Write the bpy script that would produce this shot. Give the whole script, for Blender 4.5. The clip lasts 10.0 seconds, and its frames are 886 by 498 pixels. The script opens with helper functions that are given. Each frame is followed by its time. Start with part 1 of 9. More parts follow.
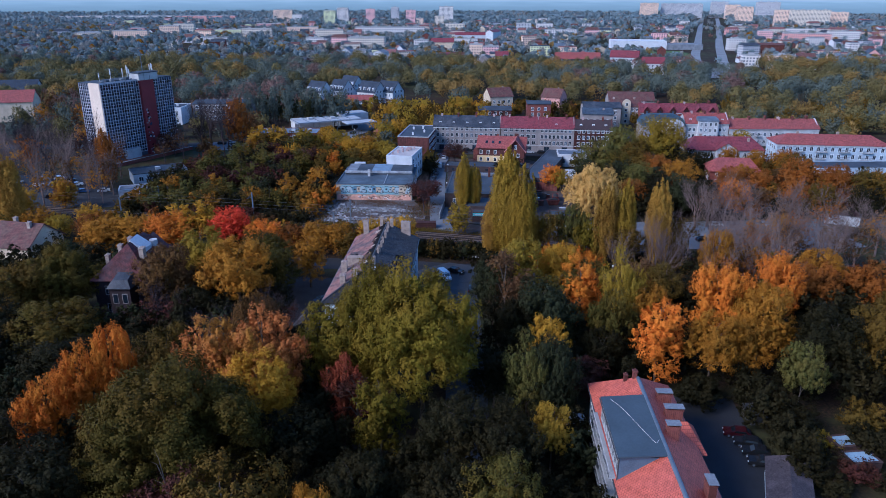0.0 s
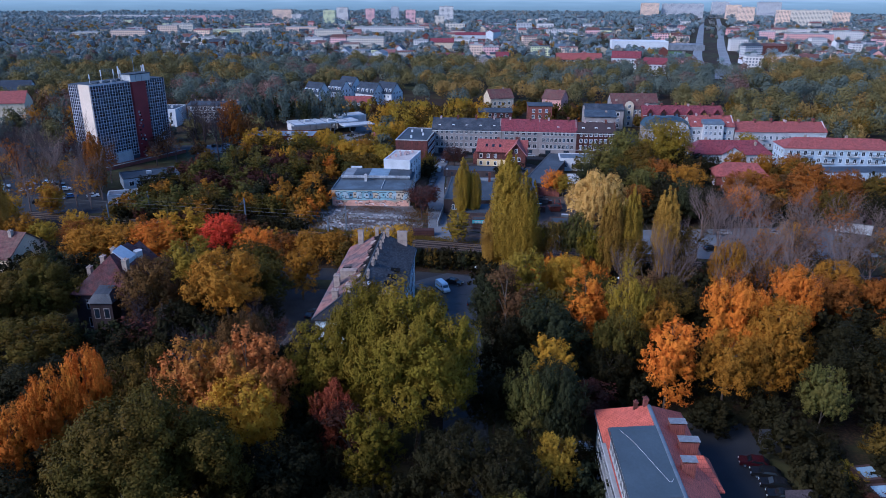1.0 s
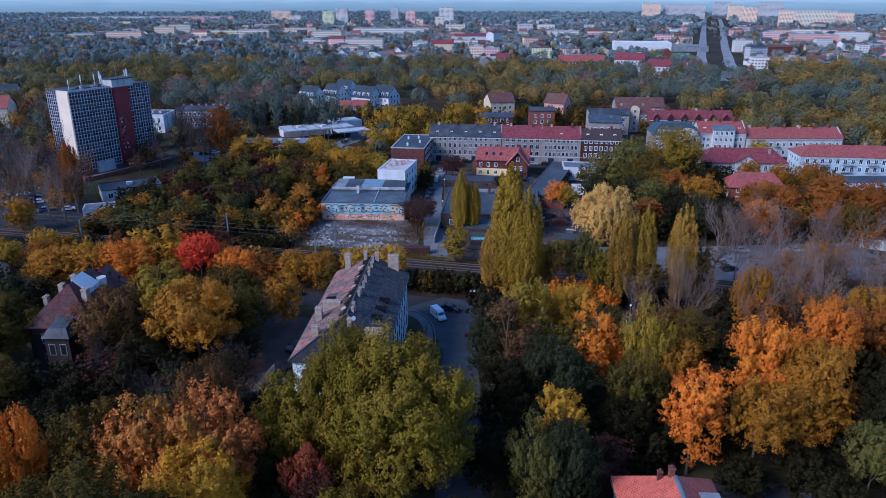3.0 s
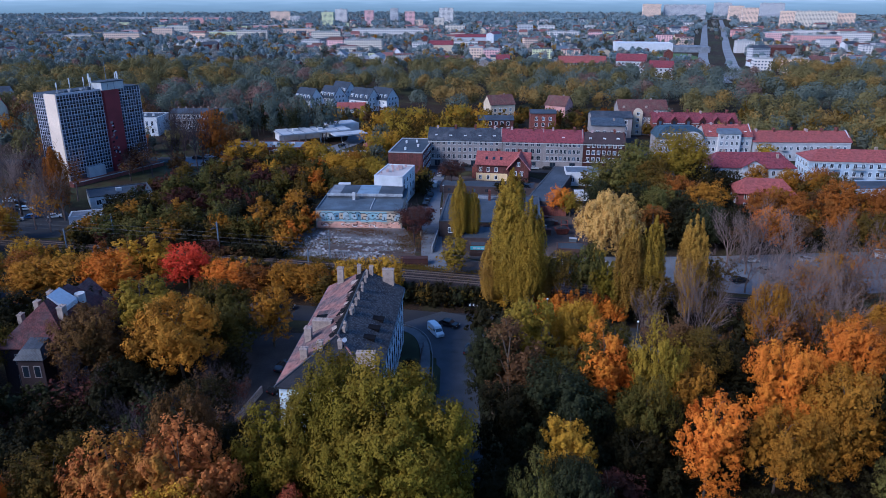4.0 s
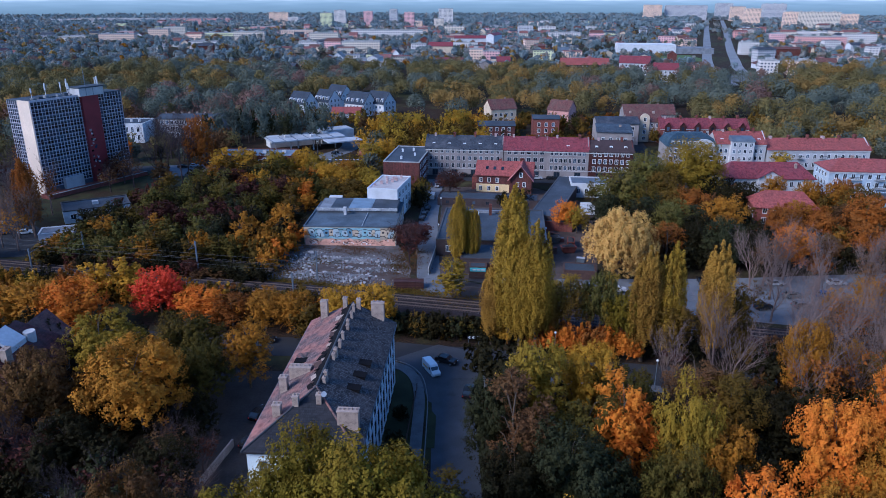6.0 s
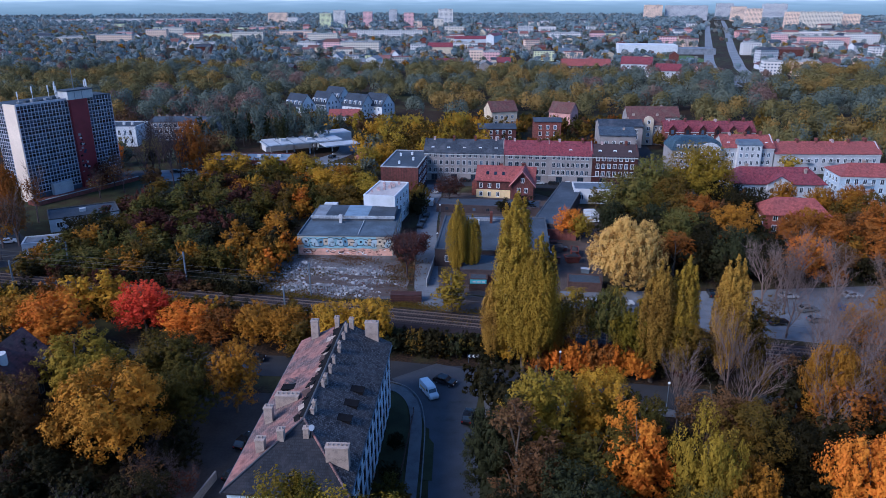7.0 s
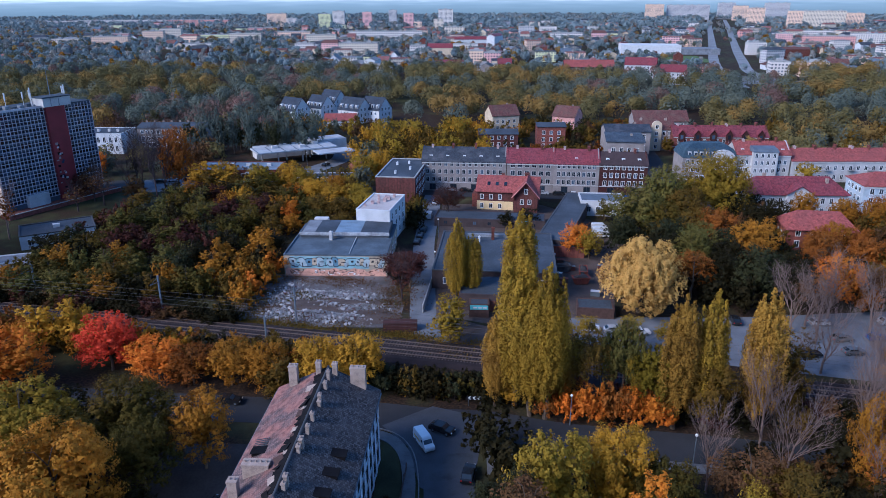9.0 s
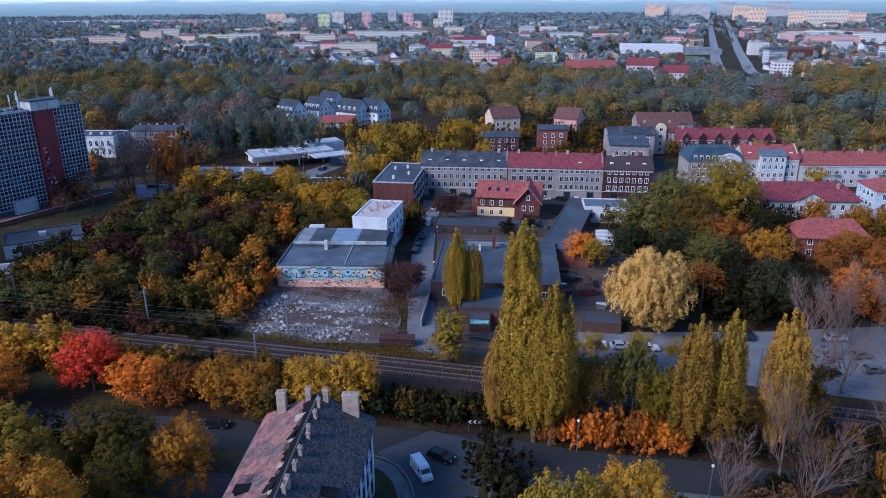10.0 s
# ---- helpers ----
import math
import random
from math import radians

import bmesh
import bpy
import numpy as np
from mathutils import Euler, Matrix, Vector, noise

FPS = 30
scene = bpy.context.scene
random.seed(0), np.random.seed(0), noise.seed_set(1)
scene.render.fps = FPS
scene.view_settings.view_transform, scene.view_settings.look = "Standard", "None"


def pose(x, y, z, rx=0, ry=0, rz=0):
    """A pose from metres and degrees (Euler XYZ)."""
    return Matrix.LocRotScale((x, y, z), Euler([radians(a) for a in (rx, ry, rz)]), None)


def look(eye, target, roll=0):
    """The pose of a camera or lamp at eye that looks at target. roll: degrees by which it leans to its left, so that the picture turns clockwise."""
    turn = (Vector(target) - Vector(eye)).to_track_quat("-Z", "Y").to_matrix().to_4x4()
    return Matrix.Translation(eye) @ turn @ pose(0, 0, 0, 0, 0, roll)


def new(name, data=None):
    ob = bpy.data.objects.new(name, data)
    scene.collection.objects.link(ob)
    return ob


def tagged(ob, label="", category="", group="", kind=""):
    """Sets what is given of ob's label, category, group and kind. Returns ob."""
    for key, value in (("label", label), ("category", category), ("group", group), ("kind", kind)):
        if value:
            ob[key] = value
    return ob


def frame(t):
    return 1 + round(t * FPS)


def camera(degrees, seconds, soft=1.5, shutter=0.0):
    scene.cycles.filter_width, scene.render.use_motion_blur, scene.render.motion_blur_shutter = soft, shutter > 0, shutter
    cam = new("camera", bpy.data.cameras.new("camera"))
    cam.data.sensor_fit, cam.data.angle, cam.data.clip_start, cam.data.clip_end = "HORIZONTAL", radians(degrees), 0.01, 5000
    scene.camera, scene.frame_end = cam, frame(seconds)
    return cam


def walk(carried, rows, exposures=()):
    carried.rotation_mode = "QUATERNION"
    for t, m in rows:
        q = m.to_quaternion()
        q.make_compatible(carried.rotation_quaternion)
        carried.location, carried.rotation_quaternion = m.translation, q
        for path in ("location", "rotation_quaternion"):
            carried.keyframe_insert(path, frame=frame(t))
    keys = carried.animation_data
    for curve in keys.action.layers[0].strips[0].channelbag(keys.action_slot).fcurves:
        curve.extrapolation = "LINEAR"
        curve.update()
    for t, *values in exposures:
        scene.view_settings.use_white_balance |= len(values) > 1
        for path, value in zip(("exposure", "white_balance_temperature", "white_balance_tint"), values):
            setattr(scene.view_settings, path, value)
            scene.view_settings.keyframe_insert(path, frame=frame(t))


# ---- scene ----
cam = camera(64.5, 10.0, 0.88)
PATH = [
    (0.0, look((-0.21, -6.08, 66.45), (-4.18, 87.97, 32.71), 0.09)),
    (0.5, look((-0.21, -2.26, 66.48), (-4.16, 91.78, 32.71), 0.14)),
    (1.0, look((-0.12, 1.52, 66.48), (-4.08, 95.57, 32.71), 0.16)),
    (1.5, look((0.01, 5.31, 66.46), (-3.97, 99.36, 32.70), 0.14)),
    (2.0, look((0.17, 9.11, 66.43), (-3.85, 103.17, 32.70), 0.12)),
    (2.5, look((0.31, 12.94, 66.40), (-3.74, 107.01, 32.70), 0.09)),
    (3.0, look((0.43, 16.79, 66.37), (-3.65, 110.87, 32.71), 0.07)),
    (3.5, look((0.51, 20.68, 66.35), (-3.57, 114.77, 32.73), 0.05)),
    (4.0, look((0.57, 24.59, 66.33), (-3.52, 118.69, 32.74), 0.04)),
    (4.5, look((0.59, 28.54, 66.32), (-3.50, 122.65, 32.76), 0.04)),
    (5.0, look((0.59, 32.49, 66.31), (-3.49, 126.62, 32.78), 0.04)),
    (5.5, look((0.58, 36.45, 66.30), (-3.50, 130.58, 32.79), 0.04)),
    (6.0, look((0.56, 40.41, 66.30), (-3.52, 134.54, 32.80), 0.03)),
    (6.5, look((0.55, 44.34, 66.30), (-3.53, 138.48, 32.81), 0.01)),
    (7.0, look((0.55, 48.24, 66.29), (-3.55, 142.39, 32.82), -0.02)),
    (7.5, look((0.57, 52.10, 66.29), (-3.56, 146.24, 32.82), -0.05)),
    (8.0, look((0.59, 55.91, 66.27), (-3.57, 150.05, 32.82), -0.10)),
    (8.5, look((0.63, 59.66, 66.27), (-3.57, 153.80, 32.82), -0.16)),
    (9.0, look((0.65, 63.34, 66.29), (-3.59, 157.49, 32.83), -0.21)),
    (9.5, look((0.63, 66.97, 66.32), (-3.62, 161.11, 32.85), -0.25)),
    (10.0, look((0.55, 70.54, 66.38), (-3.70, 164.67, 32.90), -0.25)),
]
walk(cam, PATH, [(0, 0.62, 4660, 11), (1.5, 0.57, 4665, 11), (5, 0.58, 4680, 11), (10, 0.70, 4860, 11)])

import collections

SUN_FROM = Vector((-0.68, -0.46, 0.56)).normalized()
SUN_HEIGHT = math.asin(SUN_FROM.z)

world = bpy.data.worlds.new("evening_sky")
scene.world = world
world.use_nodes = True
wn = world.node_tree
sky = wn.nodes.new("ShaderNodeTexSky")
sky.sky_type = "NISHITA"
sky.sun_disc = False
sky.sun_elevation = SUN_HEIGHT
sky.sun_rotation = math.atan2(SUN_FROM.x, SUN_FROM.y)
sky.air_density = 1.0
sky.dust_density = 0.6
sky.ozone_density = 4.0
wn.links.new(sky.outputs[0], wn.nodes["Background"].inputs[0])
wn.nodes["Background"].inputs[1].default_value = 0.130

sun = new("sun", bpy.data.lights.new("sun", "SUN"))
sun.data.energy = 2.75
sun.data.angle = radians(24)
sun.data.color = (1.0, 0.80, 0.62)
sun.matrix_world = look(SUN_FROM * 100, (0, 0, 0))

# ---- materials ----
def nodes_of(m):
    m.use_nodes = True
    nt = m.node_tree
    return nt, nt.nodes, nt.links, nt.nodes["Principled BSDF"]


def ramp_of(nt, stops):
    r = nt.nodes.new("ShaderNodeValToRGB")
    while len(r.color_ramp.elements) < len(stops):
        r.color_ramp.elements.new(0.5)
    for e, (p, c) in zip(r.color_ramp.elements, stops):
        e.position, e.color = p, (*c, 1)
    return r


def surface(name, colour, rough=0.8, metal=0.0, dark=0.6, light=1.25, scale=0.5, fine=8.0, bump=0.15, spec=0.3, each=0.0):
    """A painted, rendered or mineral surface: stains at one scale, grain at another, fine relief; each: how far objects differ."""
    m = bpy.data.materials.new(name)
    nt, n, l, b = nodes_of(m)
    tc = n.new("ShaderNodeTexCoord")
    big, small = n.new("ShaderNodeTexNoise"), n.new("ShaderNodeTexNoise")
    big.inputs["Scale"].default_value, big.inputs["Detail"].default_value = scale, 6
    small.inputs["Scale"].default_value, small.inputs["Detail"].default_value = fine, 3
    for t in (big, small):
        l.new(tc.outputs["Object"], t.inputs["Vector"])
    mix = n.new("ShaderNodeMix")
    mix.inputs[0].default_value = 0.35
    l.new(big.outputs[0], mix.inputs[2])
    l.new(small.outputs[0], mix.inputs[3])
    r = ramp_of(nt, [(0.3, [c * dark for c in colour]), (0.5, colour), (0.72, [min(1, c * light) for c in colour])])
    l.new(mix.outputs[0], r.inputs[0])
    out = r.outputs[0]
    if each:
        info, hsv = n.new("ShaderNodeObjectInfo"), n.new("ShaderNodeHueSaturation")
        mr = n.new("ShaderNodeMapRange")
        mr.inputs[3].default_value, mr.inputs[4].default_value = 1 - each, 1 + each
        l.new(info.outputs["Random"], mr.inputs[0])
        l.new(mr.outputs[0], hsv.inputs["Value"])
        l.new(out, hsv.inputs["Color"])
        out = hsv.outputs[0]
    l.new(out, b.inputs["Base Color"])
    b.inputs["Roughness"].default_value, b.inputs["Metallic"].default_value = rough, metal
    b.inputs["Specular IOR Level"].default_value = spec
    if bump:
        bp = n.new("ShaderNodeBump")
        bp.inputs["Strength"].default_value, bp.inputs["Distance"].default_value = bump, 0.05
        l.new(small.outputs[0], bp.inputs["Height"])
        l.new(bp.outputs[0], b.inputs["Normal"])
    return m


def tiles(name, colour, second, course=0.33, width=0.28, rough=0.75, moss=(0.10, 0.09, 0.07), worn=0.55, axis=0):
    """Roof tiles in courses: small tone changes from tile to tile, worn and mossy patches, a relief of rows."""
    m = bpy.data.materials.new(name)
    nt, n, l, b = nodes_of(m)
    tc, brick = n.new("ShaderNodeTexCoord"), n.new("ShaderNodeTexBrick")
    mp = n.new("ShaderNodeMapping")
    mp.inputs["Rotation"].default_value = (0, 0, axis)
    l.new(tc.outputs["Object"], mp.inputs["Vector"])
    l.new(mp.outputs[0], brick.inputs["Vector"])
    brick.inputs["Color1"].default_value, brick.inputs["Color2"].default_value = (*colour, 1), (*second, 1)
    brick.inputs["Mortar"].default_value = (*[c * 0.35 for c in colour], 1)
    brick.inputs["Scale"].default_value = 1.0
    brick.inputs["Brick Width"].default_value, brick.inputs["Row Height"].default_value = width, course
    brick.inputs["Mortar Size"].default_value = 0.02
    patch = n.new("ShaderNodeTexNoise")
    patch.inputs["Scale"].default_value, patch.inputs["Detail"].default_value = 0.35, 8
    l.new(tc.outputs["Object"], patch.inputs["Vector"])
    r = ramp_of(nt, [(0.42, (0, 0, 0)), (0.66, (worn, worn, worn))])
    l.new(patch.outputs[0], r.inputs[0])
    mix = n.new("ShaderNodeMix")
    mix.data_type = "RGBA"
    l.new(r.outputs[0], mix.inputs[0])
    l.new(brick.outputs["Color"], mix.inputs[6])
    mix.inputs[7].default_value = (*moss, 1)
    grime, gr = n.new("ShaderNodeTexNoise"), ramp_of(nt, [(0.32, (0.45, 0.45, 0.47)), (0.55, (1.0, 1.0, 1.0)), (0.75, (1.25, 1.2, 1.2))])
    grime.inputs["Scale"].default_value, grime.inputs["Detail"].default_value = 1.3, 8
    l.new(tc.outputs["Object"], grime.inputs["Vector"])
    l.new(grime.outputs[0], gr.inputs[0])
    wear = n.new("ShaderNodeMix")
    wear.data_type, wear.blend_type = "RGBA", "MULTIPLY"
    wear.inputs[0].default_value = min(1.0, worn * 1.2)
    l.new(mix.outputs[2], wear.inputs[6])
    l.new(gr.outputs[0], wear.inputs[7])
    l.new(wear.outputs[2], b.inputs["Base Color"])
    b.inputs["Roughness"].default_value = rough
    b.inputs["Specular IOR Level"].default_value = 0.25
    bp = n.new("ShaderNodeBump")
    bp.inputs["Strength"].default_value, bp.inputs["Distance"].default_value = 0.5, 0.04
    l.new(brick.outputs["Fac"], bp.inputs["Height"])
    bp.invert = True
    l.new(bp.outputs[0], b.inputs["Normal"])
    return m


def foliage(name, low, mid, high, patch, patchy=0.5, thin=0.2, scale=0.16):
    """Leaves: each leaf its own tone, larger patches of a second tone, light that shines through."""
    low, high = [0.25 * a + 0.75 * c for a, c in zip(low, mid)], [0.25 * a + 0.75 * c for a, c in zip(high, mid)]
    low, mid, high, patch = [[v + 0.035 * (0.35 * c[0] + 0.65 * c[1] - v) for v in c] for c in (low, mid, high, patch)]
    m = bpy.data.materials.new(name)
    nt, n, l, b = nodes_of(m)
    geo, tc, info = n.new("ShaderNodeNewGeometry"), n.new("ShaderNodeTexCoord"), n.new("ShaderNodeObjectInfo")
    r = ramp_of(nt, [(0.05, low), (0.5, mid), (0.95, high)])
    l.new(geo.outputs["Random Per Island"], r.inputs[0])
    noise_t = n.new("ShaderNodeTexNoise")
    noise_t.noise_dimensions = "4D"
    noise_t.inputs["Scale"].default_value, noise_t.inputs["Detail"].default_value = scale, 3
    l.new(tc.outputs["Object"], noise_t.inputs["Vector"])
    mul = n.new("ShaderNodeMath")
    mul.operation = "MULTIPLY"
    mul.inputs[1].default_value = 40
    l.new(info.outputs["Random"], mul.inputs[0])
    l.new(mul.outputs[0], noise_t.inputs["W"])
    f = ramp_of(nt, [(0.45, (0, 0, 0)), (0.62, (patchy, patchy, patchy))])
    l.new(noise_t.outputs[0], f.inputs[0])
    mix = n.new("ShaderNodeMix")
    mix.data_type = "RGBA"
    l.new(f.outputs[0], mix.inputs[0])
    l.new(r.outputs[0], mix.inputs[6])
    mix.inputs[7].default_value = (*patch, 1)
    hsv, mr = n.new("ShaderNodeHueSaturation"), n.new("ShaderNodeMapRange")
    mr.inputs[3].default_value, mr.inputs[4].default_value = 0.8, 1.2
    l.new(info.outputs["Random"], mr.inputs[0])
    l.new(mr.outputs[0], hsv.inputs["Value"])
    l.new(mix.outputs[2], hsv.inputs["Color"])
    l.new(hsv.outputs[0], b.inputs["Base Color"])
    b.inputs["Roughness"].default_value = 0.7
    b.inputs["Specular IOR Level"].default_value = 0.07
    tr, ms = n.new("ShaderNodeBsdfTranslucent"), n.new("ShaderNodeMixShader")
    ms.inputs[0].default_value = thin
    l.new(hsv.outputs[0], tr.inputs[0])
    l.new(b.outputs[0], ms.inputs[1])
    l.new(tr.outputs[0], ms.inputs[2])
    l.new(ms.outputs[0], n["Material Output"].inputs[0])
    return m


def glazing(name, colour=(0.02, 0.03, 0.045), rough=0.08):
    m = bpy.data.materials.new(name)
    nt, n, l, b = nodes_of(m)
    info = n.new("ShaderNodeObjectInfo")
    r = ramp_of(nt, [(0.0, [c * 0.5 for c in colour]), (0.7, colour), (1.0, [c * 3.5 for c in colour])])
    l.new(info.outputs["Random"], r.inputs[0])
    l.new(r.outputs[0], b.inputs["Base Color"])
    b.inputs["Roughness"].default_value = rough
    b.inputs["Specular IOR Level"].default_value = 0.6
    return m


LEAF = {
    "moss": foliage("leaf_moss_green", (0.036, 0.027, 0.004), (0.074, 0.054, 0.006), (0.136, 0.094, 0.010), (0.128, 0.068, 0.007), 0.5),
    "green": foliage("leaf_green", (0.034, 0.029, 0.005), (0.070, 0.058, 0.009), (0.130, 0.098, 0.013), (0.130, 0.080, 0.009), 0.5),
    "plane": foliage("leaf_plane_tree", (0.062, 0.047, 0.003), (0.136, 0.099, 0.004), (0.235, 0.164, 0.008), (0.204, 0.121, 0.007), 0.55),
    # deepened to brown-black so that it holds the shade between crowns
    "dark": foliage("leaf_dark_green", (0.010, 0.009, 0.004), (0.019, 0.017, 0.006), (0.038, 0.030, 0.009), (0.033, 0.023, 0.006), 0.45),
    "olive": foliage("leaf_olive", (0.058, 0.035, 0.004), (0.120, 0.069, 0.008), (0.204, 0.114, 0.012), (0.066, 0.050, 0.008), 0.55),
    "lime": foliage("leaf_yellow_green", (0.129, 0.083, 0.006), (0.288, 0.182, 0.009), (0.421, 0.267, 0.017), (0.150, 0.105, 0.009), 0.5),
    "yellow": foliage("leaf_yellow", (0.211, 0.109, 0.004), (0.453, 0.236, 0.006), (0.576, 0.302, 0.010), (0.227, 0.122, 0.008), 0.5),
    "amber": foliage("leaf_amber", (0.172, 0.069, 0.004), (0.352, 0.146, 0.005), (0.475, 0.220, 0.008), (0.202, 0.092, 0.008), 0.55),
    "orange": foliage("leaf_orange", (0.297, 0.074, 0.003), (0.576, 0.155, 0.005), (0.702, 0.243, 0.008), (0.504, 0.203, 0.005), 0.5),
    "rust": foliage("leaf_rust", (0.123, 0.036, 0.005), (0.254, 0.079, 0.007), (0.376, 0.135, 0.012), (0.148, 0.063, 0.012), 0.6),
    "red": foliage("leaf_red", (0.45, 0.030, 0.012), (0.78, 0.065, 0.022), (0.85, 0.14, 0.03), (0.72, 0.10, 0.02), 0.4),
    "maroon": foliage("leaf_maroon", (0.036, 0.013, 0.010), (0.074, 0.024, 0.018), (0.130, 0.044, 0.026), (0.062, 0.033, 0.017), 0.5),
    "pink": foliage("leaf_pink_orange", (0.246, 0.070, 0.016), (0.466, 0.150, 0.031), (0.585, 0.246, 0.048), (0.332, 0.162, 0.009), 0.75),
    "fresh": foliage("leaf_fresh_green", (0.052, 0.049, 0.011), (0.104, 0.095, 0.020), (0.170, 0.146, 0.028), (0.150, 0.102, 0.018), 0.5),
    "willow": foliage("leaf_willow", (0.320, 0.185, 0.040), (0.520, 0.310, 0.072), (0.640, 0.410, 0.105), (0.380, 0.215, 0.042), 0.5),
    "poplar": foliage("leaf_poplar", (0.150, 0.090, 0.006), (0.310, 0.186, 0.010), (0.470, 0.290, 0.018), (0.170, 0.106, 0.010), 0.6),
    "rustic": foliage("leaf_olive_brown", (0.066, 0.034, 0.009), (0.120, 0.060, 0.014), (0.200, 0.096, 0.020), (0.076, 0.038, 0.018), 0.55),
    "russet": foliage("leaf_russet", (0.150, 0.032, 0.016), (0.300, 0.064, 0.028), (0.420, 0.110, 0.040), (0.200, 0.066, 0.018), 0.5),
    "straw": foliage("leaf_straw", (0.165, 0.088, 0.010), (0.315, 0.170, 0.018), (0.450, 0.262, 0.030), (0.190, 0.098, 0.014), 0.6),
    "brown": foliage("leaf_brown", (0.056, 0.028, 0.013), (0.118, 0.058, 0.023), (0.198, 0.099, 0.038), (0.094, 0.059, 0.019), 0.6),
    "teal": foliage("leaf_blue_green", (0.015, 0.018, 0.008), (0.031, 0.034, 0.014), (0.058, 0.057, 0.021), (0.040, 0.037, 0.011), 0.5),
    # wood tones lightened, the green one blued too, to paint in distance haze
    "wood_dark": foliage("wood_hazed_green", (0.062, 0.076, 0.066), (0.096, 0.112, 0.090), (0.138, 0.152, 0.112), (0.128, 0.126, 0.082), 0.55, scale=0.045),
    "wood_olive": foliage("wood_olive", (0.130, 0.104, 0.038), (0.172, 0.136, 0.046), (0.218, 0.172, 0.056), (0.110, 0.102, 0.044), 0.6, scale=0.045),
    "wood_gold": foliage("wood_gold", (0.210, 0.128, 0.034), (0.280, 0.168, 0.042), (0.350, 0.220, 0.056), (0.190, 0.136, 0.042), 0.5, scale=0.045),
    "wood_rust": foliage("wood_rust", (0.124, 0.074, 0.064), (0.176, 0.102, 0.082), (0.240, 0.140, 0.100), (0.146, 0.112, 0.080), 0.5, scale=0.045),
    # far leaves paled and blued: the haze of distance is put into their colour
    "far_teal": foliage("hazy_blue_green", (0.164, 0.208, 0.224), (0.196, 0.244, 0.258), (0.232, 0.282, 0.292), (0.200, 0.228, 0.220), 0.5, scale=0.02),
    "far_brown": foliage("hazy_brown_green", (0.182, 0.182, 0.166), (0.222, 0.216, 0.194), (0.262, 0.250, 0.222), (0.230, 0.204, 0.172), 0.5, scale=0.02),
}
BARK = surface("bark", (0.10, 0.075, 0.055), 0.95, scale=1.5, fine=14, bump=0.6)
TWIG = surface("grey_twigs", (0.150, 0.106, 0.092), 0.95, scale=2, fine=12, bump=0.2)
DARK_TWIG = surface("dark_twigs", (0.052, 0.036, 0.036), 0.95, scale=2, fine=12, bump=0.2)

def ground_material():
    m = bpy.data.materials.new("ground_litter_and_grass")
    nt, n, l, b = nodes_of(m)
    tc = n.new("ShaderNodeTexCoord")
    def tex(s, d):
        t = n.new("ShaderNodeTexNoise")
        t.inputs["Scale"].default_value, t.inputs["Detail"].default_value = s, d
        l.new(tc.outputs["Object"], t.inputs["Vector"])
        return t
    wide, mid, fine = tex(0.012, 5), tex(0.14, 6), tex(2.2, 5)
    litter = ramp_of(nt, [(0.3, (0.014, 0.010, 0.008)), (0.5, (0.030, 0.020, 0.014)), (0.7, (0.064, 0.036, 0.019))])
    grass = ramp_of(nt, [(0.3, (0.021, 0.024, 0.011)), (0.55, (0.040, 0.042, 0.018)), (0.75, (0.075, 0.062, 0.028))])
    l.new(fine.outputs[0], litter.inputs[0])
    l.new(mid.outputs[0], grass.inputs[0])
    pick = ramp_of(nt, [(0.46, (0, 0, 0)), (0.58, (1, 1, 1))])
    add = n.new("ShaderNodeMix")
    add.inputs[0].default_value = 0.45
    l.new(wide.outputs[0], add.inputs[2])
    l.new(mid.outputs[0], add.inputs[3])
    l.new(add.outputs[0], pick.inputs[0])
    mix = n.new("ShaderNodeMix")
    mix.data_type = "RGBA"
    l.new(pick.outputs[0], mix.inputs[0])
    l.new(litter.outputs[0], mix.inputs[6])
    l.new(grass.outputs[0], mix.inputs[7])
    l.new(mix.outputs[2], b.inputs["Base Color"])
    b.inputs["Roughness"].default_value = 0.95
    b.inputs["Specular IOR Level"].default_value = 0.1
    bp = n.new("ShaderNodeBump")
    bp.inputs["Strength"].default_value, bp.inputs["Distance"].default_value = 0.6, 0.1
    l.new(fine.outputs[0], bp.inputs["Height"])
    l.new(bp.outputs[0], b.inputs["Normal"])
    return m


GROUND = ground_material()
ASPHALT = surface("asphalt", (0.027, 0.028, 0.033), 0.9, scale=0.25, fine=5, bump=0.2, dark=0.75, light=1.3)
STREET = surface("side_street_asphalt", (0.062, 0.066, 0.077), 0.9, scale=0.25, fine=5, bump=0.2, dark=0.7, light=1.35)
OLD_ASPHALT = surface("worn_asphalt", (0.130, 0.136, 0.152), 0.9, scale=0.3, fine=4, bump=0.2, dark=0.7, light=1.3)
PAVING = surface("paving_slabs", (0.125, 0.122, 0.125), 0.9, scale=0.6, fine=5, bump=0.2)
KERB = surface("kerb_stone", (0.17, 0.165, 0.16), 0.9, scale=1, fine=10)
BALLAST = surface("rail_ballast", (0.021, 0.014, 0.015), 0.95, scale=0.5, fine=9, bump=0.9, dark=0.5, light=1.5)
SLEEPER = surface("concrete_sleeper", (0.076, 0.060, 0.060), 0.9, scale=1.5, fine=12, each=0.25)
STEEL = surface("rail_steel", (0.20, 0.15, 0.125), 0.5, 0.6, scale=2, fine=10)
DARKDIRT = surface("dark_yard_soil", (0.040, 0.033, 0.031), 0.95, scale=0.25, fine=2.5, bump=0.4, dark=0.5, light=1.5)
DIRT = surface("bare_dirt", (0.075, 0.055, 0.047), 0.95, scale=0.22, fine=2.5, bump=0.4, dark=0.5, light=1.5)
